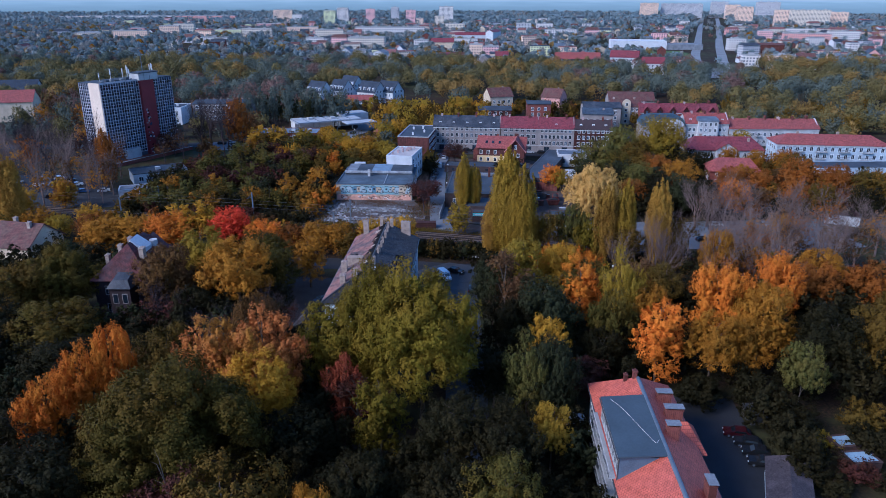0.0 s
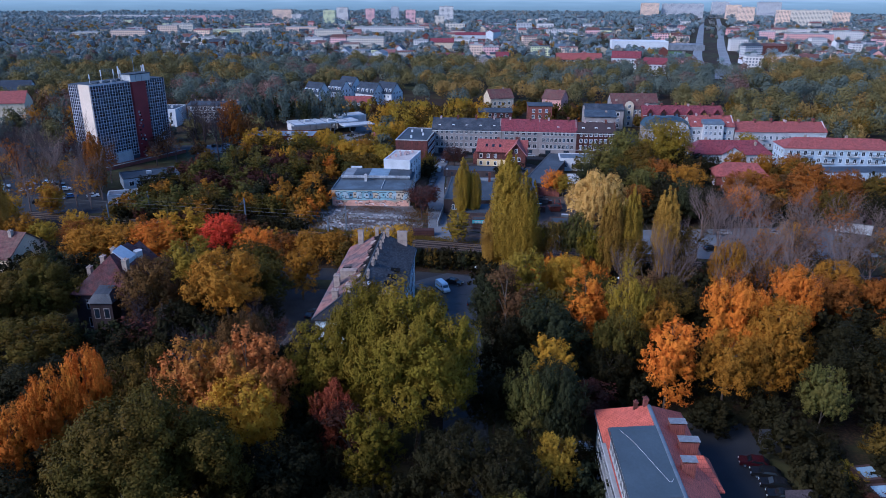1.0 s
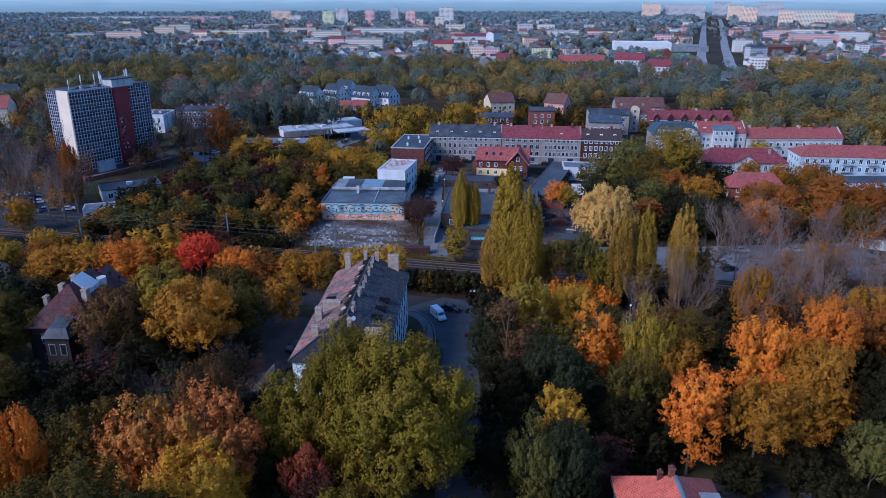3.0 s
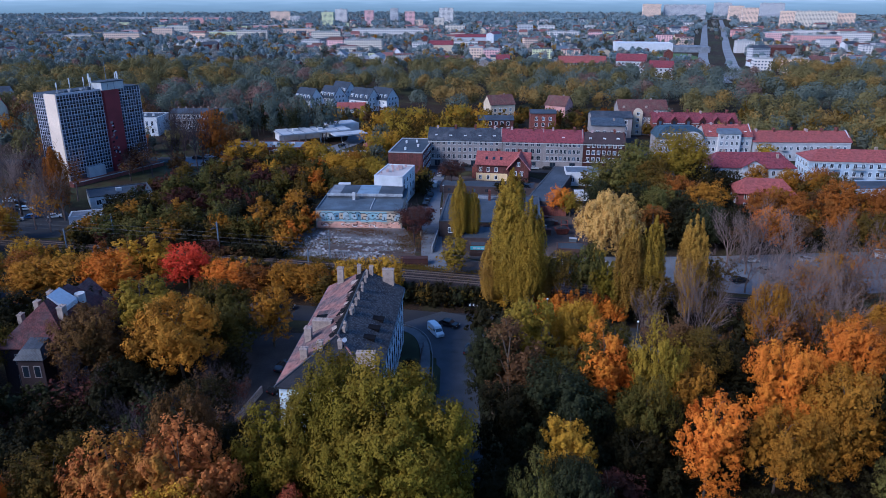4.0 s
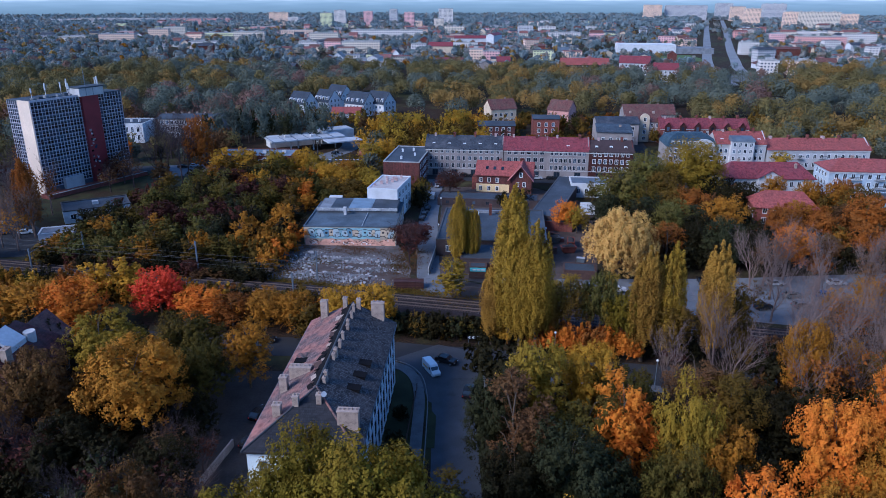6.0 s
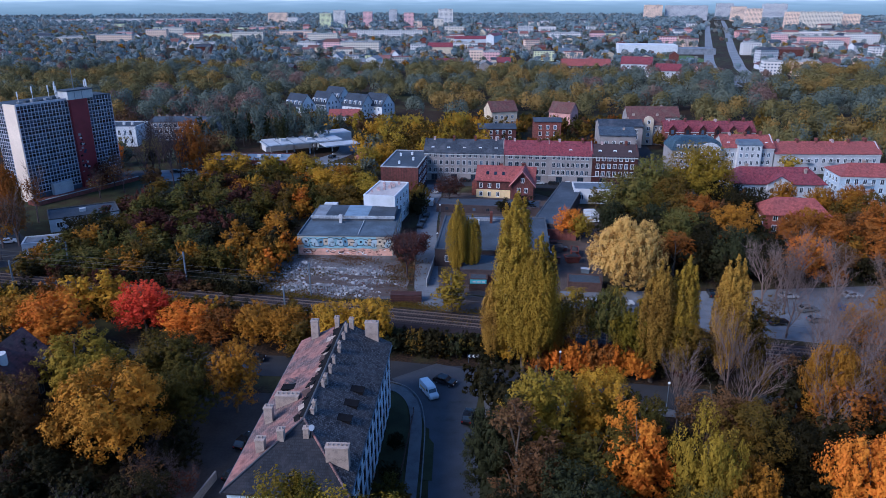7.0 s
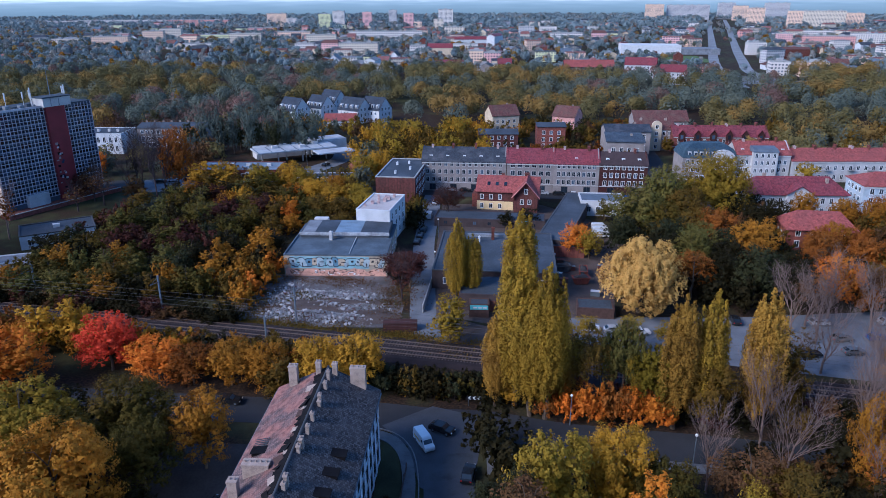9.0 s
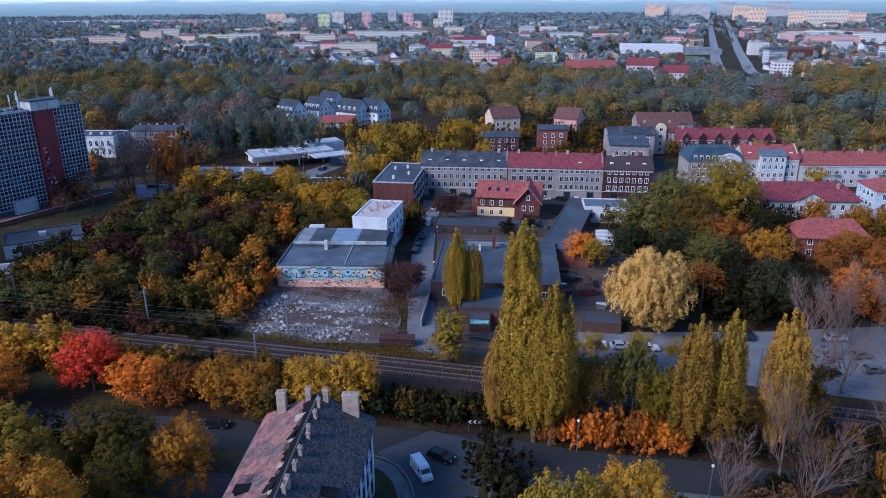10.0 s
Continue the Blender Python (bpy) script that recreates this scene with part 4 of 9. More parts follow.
# long tenement house with an old tiled roof
def long_house():
    ob = thing("tenement_house", "long pale tenement house with a patched old tile roof", "house", -20.6, 119.9, 0, 0, tall=13)
    W, L, H, R = 14.4, 33.6, 11.6, 15.0
    part("wall", Geo().box(-W / 2, W / 2, -L / 2, L / 2, -0.4, H).solid([(-W / 2, L / 2 - 0.4, H), (W / 2, L / 2 - 0.4, H), (W / 2, L / 2, H), (-W / 2, L / 2, H)], [(-0.05, L / 2 - 0.4, R - 0.1), (0.05, L / 2 - 0.4, R - 0.1), (0.05, L / 2, R - 0.1), (-0.05, L / 2, R - 0.1)]), SKYLIT_BLUE, ob)
    o, low, hip = 0.5, H - 0.25, -L / 2 + 8.6
    nL, nR, fL, fR = (-W / 2 - o, -L / 2 - o, low), (W / 2 + o, -L / 2 - o, low), (-W / 2 - o, L / 2 + o, low), (W / 2 + o, L / 2 + o, low)
    r0, r1 = (0, hip, R), (0, L / 2 + o, R)
    up = lambda p: (p[0], p[1], p[2] + 0.25)
    def slope(a, *rest):
        pts = [a, *rest]
        return Geo().solid(pts, [up(p) for p in pts])
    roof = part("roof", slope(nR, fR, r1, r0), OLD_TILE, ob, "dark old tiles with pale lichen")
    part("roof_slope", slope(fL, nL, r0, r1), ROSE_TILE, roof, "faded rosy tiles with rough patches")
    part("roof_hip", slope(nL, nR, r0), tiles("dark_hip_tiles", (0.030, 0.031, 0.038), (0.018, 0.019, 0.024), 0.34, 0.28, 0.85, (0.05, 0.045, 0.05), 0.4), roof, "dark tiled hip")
    part("ridge_board", Geo().solid([(-1.25, hip + 0.6, R - 0.42), (-0.16, hip + 0.6, R + 0.12), (-0.16, L / 2 + 0.3, R + 0.12), (-1.25, L / 2 + 0.3, R - 0.42)], [(-1.25, hip + 0.6, R - 0.26), (-0.16, hip + 0.6, R + 0.30), (-0.16, L / 2 + 0.3, R + 0.30), (-1.25, L / 2 + 0.3, R - 0.26)]), TARRED, roof, "dark tarred strip along the ridge")
    part("ridge_capping", Geo().tube((0, hip, R + 0.28), (0, L / 2 + o, R + 0.28), 0.20, 0.20, 6), DARKTRIM, roof)
    for s in (-1, 1):
        part("hip_capping", Geo().tube((0, hip, R + 0.26), (s * (W / 2 + o), -L / 2 - o, low + 0.27), 0.16, 0.16, 6), ROSE_TILE if s > 0 else DARKTRIM, roof)
    rnd = random.Random(4)
    for yy in (-6.6, -5.9, -0.6, 0.3, 2.9, 5.4, 8.6, 9.1, 12.4, 14.6):
        chimney(roof, 0, 0, 0, 0.42, 0.42 + 0.3 * rnd.random(), 0.6 + 0.7 * rnd.random(), CHIMNEY, 1, "small pale ridge vent", pose(0.62 + 0.25 * rnd.random(), yy, R - 0.1, rnd.uniform(-4, 4), rnd.uniform(-4, 4)))
    def on(x):
        return H + (R - H) * (1 - abs(x) / (W / 2))
    chimney(roof, 5.4, -13.0, on(5.4), 2.8, 1.0, 2.6, CHIMNEY, 5, "broad plastered chimney stack")
    chimney(roof, 4.6, 16.2, on(4.6), 2.2, 0.9, 3.0, CHIMNEY, 3, "plastered gable chimney")
    chimney(roof, -4.9, 16.2, on(-4.9), 1.2, 0.9, 3.2, CHIMNEY, 2, "plastered gable chimney")
    chimney(roof, -1.2, 16.4, on(-1.2), 0.7, 0.7, 2.0)
    chimney(roof, 1.2, 16.4, on(1.2), 0.7, 0.7, 1.8)
    chimney(roof, -4.0, -2.2, on(-4.0), 3.2, 1.1, 1.4, CHIMNEY, 5, "long low chimney stack")
    chimney(roof, -5.6, -5.4, on(-5.6), 1.1, 0.9, 2.4)
    chimney(roof, -2.2, -10.8, on(-2.2), 0.8, 0.8, 1.5)
    chimney(roof, -4.6, -11.6, on(-4.6) - 0.4, 1.1, 0.9, 2.2)
    chimney(roof, 0.9, -10.4, R - 1.4, 0.7, 0.7, 1.9, CHIMNEY, 1, "slender plastered chimney")
    def dormer(x, y, s):
        """A low shed dormer whose roof falls less steeply than the slope; its front looks down the slope."""
        g = Geo().solid([(s * -1.2, -0.8, -0.3), (s * 1.0, -0.8, -1.3), (s * 1.0, 0.8, -1.3), (s * -1.2, 0.8, -0.3)][::s], [(s * -1.2, -0.8, 0.80), (s * 1.0, -0.8, 0.55), (s * 1.0, 0.8, 0.55), (s * -1.2, 0.8, 0.80)][::s])
        d = part("dormer", g, TARRED, roof, "low dark shed dormer", pose(x, y, on(x)) @ Matrix.Diagonal((0.78, 0.72, 0.78, 1)))
        part("dormer_roof", Geo().solid([(s * -1.5, -0.98, 0.84), (s * 1.25, -0.98, 0.53), (s * 1.25, 0.98, 0.53), (s * -1.5, 0.98, 0.84)][::s], [(s * -1.5, -0.98, 0.94), (s * 1.25, -0.98, 0.63), (s * 1.25, 0.98, 0.63), (s * -1.5, 0.98, 0.94)][::s]), surface("dormer_felt", (0.010, 0.010, 0.012), 0.95, scale=0.8, spec=0.05) if "dormer_felt" not in bpy.data.materials else bpy.data.materials["dormer_felt"], d, "dark felt roof")
        part("dormer_window", Geo().box(*sorted((s * 1.0, s * 1.04)), -0.6, 0.6, -0.25, 0.35), GLASS, d)
    for x, y, s in ((5.0, 1.6, 1), (4.8, -1.8, 1), (4.6, -5.2, 1), (-5.2, 1.8, -1)):
        dormer(x, y, s)
    for k in range(22):
        yy = hip + 0.6 + k * 1.13
        w, d = rnd.uniform(0.25, 0.75), rnd.uniform(0.35, 0.8)
        xx = -0.8 - w * 0.9
        part("roof_patch", Geo().box(-w, w, -d, d, -0.05, 0.05), (TARRED, WOOD, CHIMNEY, TARRED)[k % 4], roof, "", pose(xx, yy, on(xx) + 0.33, rnd.uniform(-8, 8), -26 + rnd.uniform(-14, 14), rnd.uniform(-25, 25)))
    for k in range(5):
        part("hatch_rib", Geo().box(-0.9, 0.95, -0.05, 0.05, 0, 0.06), DARKTRIM, roof, "", pose(-5.35, 2.5 + 0.35 * k, on(-5.35) + 0.58, 0, -12, 0))
    dish = part("satellite_dish", Geo().tube((0, 0, 0), (0.1, -0.16, 0.1), 0.12, 0.38, 12), WHITE, roof, "white satellite dish", pose(1.6, -10.6, on(1.6) + 1.5))
    part("dish_pole", Geo().tube((0, 0, -1.6), (0, 0, 0.05), 0.04, 0.04, 6), DARKTRIM, dish)
    for z in (1.3, 4.7, 8.1):
        for k in range(12):
            put_window(ob, pose(W / 2, -L / 2 + 2.0 + k * 2.7, z, 0, 0, 90), 1.25, 2.2, 1, DARKTRIM)
            if k % 2 == 0:
                put_window(ob, pose(-W / 2, -L / 2 + 2.0 + k * 2.7, z, 0, 0, -90), 1.15, 1.9, 1, WHITE)
        for k in range(4):
            put_window(ob, pose(-W / 2 + 2.1 + k * 3.4, -L / 2, z), 1.15, 1.9, 1, WHITE)
            put_window(ob, pose(-W / 2 + 2.1 + k * 3.4, L / 2, z, 0, 0, 180), 1.15, 1.9, 1, WHITE)
    for z in (3.9, 7.3, 10.7):
        part("string_course", Geo().box(W / 2 + 0.09, W / 2 + 0.15, -L / 2, L / 2, z - 0.1, z + 0.1), TRIM, ob)
    pale = surface("chalky_white_render", (0.78, 0.82, 0.86), 0.85, scale=0.5, fine=6, dark=0.7, light=1.08)
    for k in range(13):
        part("pilaster", Geo().box(W / 2, W / 2 + 0.09, -0.52, 0.52, 0, H - 0.3), pale, ob, "", pose(0, -L / 2 + 0.66 + k * 2.7, 0))
    for s in (-1, 1):
        part("gutter", Geo().tube((s * (W / 2 + o + 0.06), -L / 2, low + 0.06), (s * (W / 2 + o + 0.06), L / 2, low + 0.06), 0.1, 0.1, 6), ZINC, roof)
    part("door", Geo().box(W / 2 - 0.05, W / 2 + 0.06, -0.7, 0.7, 0, 2.3), WOOD, ob, "", pose(0, -2.1, 0))
    return ob


long_house()


# house with a new red tile roof and a flat grey dormer
def red_house():
    ob = thing("apartment_house", "apartment house with a new red tile roof", "house", 24.7, 66.5, 0, 0, tall=12)
    W, L, H, R = 11.6, 32.0, 8.9, 13.0
    # blue render darkened: tree shade on the west front is put into it
    blue = surface("shaded_blue_render", (0.10, 0.135, 0.18), 0.88, scale=0.4, fine=5, dark=0.7)
    part("wall", Geo().box(-W / 2, W / 2, -L / 2, L / 2, -0.4, H), blue, ob)
    g = gable_roof(L, W, H, R - H, 0.5, 0.22, 0, 4.4)
    g.v = [(-y, x, z) for x, y, z in g.v]
    roof = part("roof", g, RED_TILE, ob, "orange-red interlocking tiles")
    part("ridge_flashing", Geo().solid([(-0.3, -L / 2 - 0.4, R + 0.12), (0.3, -L / 2 - 0.4, R + 0.12), (0.3, L / 2 - 4.4, R + 0.12), (-0.3, L / 2 - 4.4, R + 0.12)], [(-0.12, -L / 2 - 0.4, R + 0.34), (0.12, -L / 2 - 0.4, R + 0.34), (0.12, L / 2 - 4.4, R + 0.34), (-0.12, L / 2 - 4.4, R + 0.34)]), ZINC, roof)
    dm = part("dormer", Geo().box(-W / 2 - 0.1, -0.5, -4.8, 7.0, H - 0.1, 12.45), blue, ob, "long flat-roofed dormer with pale walls")
    part("dormer_roof", Geo().solid([(-W / 2 - 0.4, -5.2, 12.45), (-0.2, -5.2, 13.0), (-0.2, 7.3, 13.0), (-W / 2 - 0.4, 7.3, 12.45)], [(-W / 2 - 0.4, -5.2, 12.65), (-0.2, -5.2, 13.2), (-0.2, 7.3, 13.2), (-W / 2 - 0.4, 7.3, 12.65)]), surface("grey_roof_membrane", (0.050, 0.068, 0.086), 0.8, scale=0.25, fine=3, dark=0.8), dm, "plain slate-grey roof membrane")
    cable = curve_pts([(-5.0, 6.6), (-3.8, 4.4), (-2.4, 0.6), (-1.4, -2.2), (-1.0, -2.9), (-0.6, -2.4)], 4)
    gc = Geo()
    for (ax, ay), (bx, by) in zip(cable, cable[1:]):
        gc.tube((ax, ay, 13.02 + (ax + 0.2) * 0.0903 + 0.22), (bx, by, 13.02 + (bx + 0.2) * 0.0903 + 0.22), 0.022, 0.022, 4)
    part("cable", gc, WHITE, dm, "white loose cable")
    for k in range(9):
        put_window(dm, pose(-W / 2 - 0.1, -4.0 + k * 1.3, 9.6, 0, 0, -90), 1.0, 1.9, 1, TRIM)
    part("dormer_gutter", Geo().tube((-W / 2 - 0.5, -5.2, 12.4), (-W / 2 - 0.5, 7.3, 12.4), 0.1, 0.1, 6), DARKTRIM, dm)
    part("downpipe", Geo().tube((-W / 2 - 0.2, -4.75, 12.3), (-W / 2 - 0.2, -4.75, 6.0), 0.07, 0.07, 6), DARKTRIM, dm)
    for z in (0.9, 3.8, 6.6):
        for k in range(10):
            put_window(ob, pose(-W / 2, -L / 2 + 1.8 + k * 3.15, z, 0, 0, -90), 1.3, 1.7, 1)
    for z in (3.3, 6.2, 8.9):
        bal = part("balcony", Geo().box(-W / 2 - 1.2, -W / 2, -4.4, 9.0, z - 0.12, z + 0.04), CONCRETE, ob)
        for k in range(24):
            yy = -4.3 + k * 0.575
            part("baluster", Geo().box(-W / 2 - 1.18, -W / 2 - 1.12, yy - 0.03, yy + 0.03, z + 0.04, z + 1.0), DARKTRIM, bal)
        part("railing", Geo().box(-W / 2 - 1.2, -W / 2 - 1.1, -4.4, 9.0, z + 1.0, z + 1.08), TRIM, bal)
    def ch(x, y, w, d, h, lab):
        c = chimney(roof, x, y, 9.5, w, d, h, BRICKRED, 0, lab)
        part("chimney_slab", Geo().box(-w / 2 - 0.15, w / 2 + 0.15, -d / 2 - 0.15, d / 2 + 0.15, h + 0.42, h + 0.48), FELT_PALE, c, "pale grey cover slab")
        for s in (-1, 1):
            part("slab_leg", Geo().box(s * w / 2 - 0.08 - s * 0.1, s * w / 2 + 0.08 - s * 0.1, -d / 2, d / 2, h + 0.16, h + 0.42), BRICKRED, c)
    ch(3.2, 9.0, 2.0, 0.9, 2.8, "red brick chimney with a cover slab")
    ch(3.6, 5.4, 2.4, 0.9, 2.8, "red brick chimney with a cover slab")
    ch(2.0, 0.4, 1.6, 0.9, 3.8, "red brick chimney with a cover slab")
    ch(3.8, -9.0, 0.9, 1.6, 3.2, "red brick chimney with a cover slab")
    chimney(roof, -0.4, 12.0, 12.6, 0.6, 0.6, 1.3, BRICKRED, 1)
    chimney(roof, -1.6, 12.4, 11.8, 0.5, 0.5, 1.2, BRICKRED, 1)
    wing = part("wing", Geo().box(0.4, 6.9, 2.2, 7.2, -0.4, 8.3), BLUEWALL, ob, "pale wing with a red tile roof")
    gw = gable_roof(8.0, 5.0, 8.3, 2.4, 0.5, 0.22, 0, 1.6)
    gw.v = [(x + 3.0, y + 4.7, z) for x, y, z in gw.v]
    part("wing_roof", gw, RED_TILE, wing)
    for k in range(3):
        put_window(wing, pose(1.8 + k * 2.0, 2.2, 5.2), 1.1, 1.6, 1)
    for s in (-1, 1):
        part("gutter", Geo().tube((s * (W / 2 + 0.56), -L / 2, 8.6), (s * (W / 2 + 0.56), L / 2, 8.6), 0.1, 0.1, 6), DARKTRIM, roof)
    near = part("front_gable", Geo().solid([(-3.2, -16.6, 8.9), (0.2, -16.6, 8.9), (0.2, -9.6, 8.9), (-3.2, -9.6, 8.9)], [(-3.2, -16.6, 11.2), (0.2, -16.6, 13.1), (0.2, -9.6, 13.1), (-3.2, -9.6, 11.2)]), RED_TILE, roof)
    return ob


red_house()


# office tower with a white lattice facade
def office_tower():
    ob = thing("office_tower", "tall office tower with a pale lattice facade", "tower", -150.6, 244.2, 0, 62, tall=20)
    L, D, H, fl = 33.0, 13.0, 32.6, 12
    part("core", Geo().box(0.3, L, 0.3, D, -0.4, H), surface("tower_spandrel", (0.055, 0.065, 0.09), 0.7, scale=0.2), ob)
    deck = part("roof", Geo().box(0.1, L - 0.1, 0.1, D - 0.1, H, H + 0.25), FELT, ob)
    bars = surface("lattice_concrete", (0.42, 0.40, 0.44), 0.85, scale=0.3, fine=3, dark=0.7)
    pane = Geo().box(-0.56, 0.56, -0.03, 0.05, 0, 1.45).mesh("window", BLUEGLASS)
    hbar = Geo().box(0, 17.3, -0.28, 0.0, -0.07, 0.07).mesh("lattice_bar", bars)
    hbar2 = Geo().box(0, 9.5, -0.28, 0.0, -0.07, 0.07).mesh("lattice_bar", bars)
    vbar = Geo().box(-0.055, 0.055, -0.24, 0.0, 0, H - 3.2).mesh("lattice_post", bars)
    lattice = part("facade_lattice", Geo().box(0, 17.3, -0.3, 0.0, H - 0.2, H + 0.5), bars, ob, "pale lattice of posts and bars", pose(0, 0.28, 0))
    for k in range(2 * fl):
        z = 3.0 + k * (H - 3.2) / (2 * fl)
        part("lattice_bar", hbar, None, lattice, "", pose(0, 0, z))
        part("lattice_bar", hbar2, None, lattice, "", pose(23.5, 0, z))
    for k in range(16):
        part("lattice_post", vbar, None, lattice, "", pose(0.2 + k * 1.12, 0, 3.1))
        if k < 9:
            part("lattice_post", vbar, None, lattice, "", pose(24.1 + k * 1.12, 0, 3.1))
    for j in range(fl):
        for k in range(15):
            part("window", pane, None, ob, "", pose(0.76 + k * 1.12, 0.28, 3.3 + j * (H - 3.2) / fl))
            if k < 8:
                part("window", pane, None, ob, "", pose(24.66 + k * 1.12, 0.28, 3.3 + j * (H - 3.2) / fl))
    part("stair_shaft", Geo().box(17.3, 23.4, -1.0, 4.0, -0.4, H + 0.6), REDPAINT, ob, "dark red stair shaft")
    q = random.Random(6)
    for k in range(34):
        z, x = q.uniform(1.5, H * 0.62), q.uniform(17.6, 19.8)
        part("shaft_pane", Geo().box(x, x + q.uniform(0.4, 0.9), -1.05, -0.99, z, z + q.uniform(0.4, 0.9)), (BLUEGLASS, TRIM, BLUEGLASS, GREYWALL)[k % 4], ob)
    cap = part("shaft_cap", Geo().box(16.6, 25.6, -1.2, 4.2, H - 0.1, H + 2.7), GREYWHITE, ob, "pale machine room on the roof")
    part("cap_roof", Geo().box(16.4, 25.8, -1.4, 4.4, H + 2.7, H + 3.1), FELT, cap)
    for x in (19.0, 21.6):
        part("cap_seam", Geo().box(x, x + 0.16, -1.24, -1.19, H, H + 2.7), ZINC, cap)
    # white panel given a cream tint that paints the warm western glow
    part("end_panel", Geo().box(-0.1, 0.34, 0.3, 6.6, -0.4, H + 0.3), surface("warm_lit_panel", (0.60, 0.48, 0.385), 0.8, scale=0.15, fine=2, dark=0.9), ob, "blank white end panel tinted for warm light")
    eb = Geo().box(0, 6.0, -0.26, 0.0, -0.07, 0.07).mesh("lattice_bar", bars)
    for k in range(2 * fl):
        part("lattice_bar", eb, None, lattice, "", pose(0.3, 12.6 - 0.28, 3.0 + k * (H - 3.2) / (2 * fl), 0, 0, -90))
    for k in range(6):
        part("lattice_post", vbar, None, lattice, "", pose(0.3, 6.9 + k * 1.1, 3.1, 0, 0, -90))
        for j in range(fl):
            if k < 5:
                part("window", pane, None, ob, "", pose(0.3, 7.72 + k * 1.1, 3.3 + j * (H - 3.2) / fl, 0, 0, -90))
    part("entrance_block", Geo().box(6.4, 13.0, -1.5, 0.1, -0.4, 5.2), GREYWHITE, ob, "pale entrance block")
    part("plinth", Geo().box(-2, L + 3, -4.5, 0, -0.4, 1.4), BRICKRED, ob, "low brick plinth")
    part("plinth_cap", Geo().box(-2.1, L + 3.1, -4.6, -4.2, 1.4, 1.6), CONCRETE, ob)
    for x, y, h in ((15.4, 2.6, 4.6), (16.0, 4.2, 5.2), (14.6, 5.6, 4.8), (17.4, 6.6, 5.0), (18.2, 7.6, 5.6), (26.6, 3.0, 5.6), (27.4, 4.4, 5.8), (28.0, 6.2, 5.2), (5.2, 7.0, 3.6), (9.2, 5.6, 5.0)):
        part("antenna", Geo().tube((x, y, H), (x, y, H + h), 0.10, 0.06, 5).tube((x, y, H + h * 0.55), (x, y, H + h), 0.22, 0.22, 6), WHITE, deck, "pale panel antenna")
    part("mast", Geo().tube((21.2, 2.0, H + 3.0), (21.2, 2.0, H + 12.0), 0.16, 0.05, 6), ZINC, deck, "tall thin radio mast")
    for k in range(7):
        part("roof_unit", Geo().box(3 + k * 2.2, 4.3 + k * 2.2, 3.0, 4.4, H + 0.25, H + 0.7 + 0.25 * (k % 3)), (FELT_PALE, FELT)[k % 2], deck)
    return ob


office_tower()


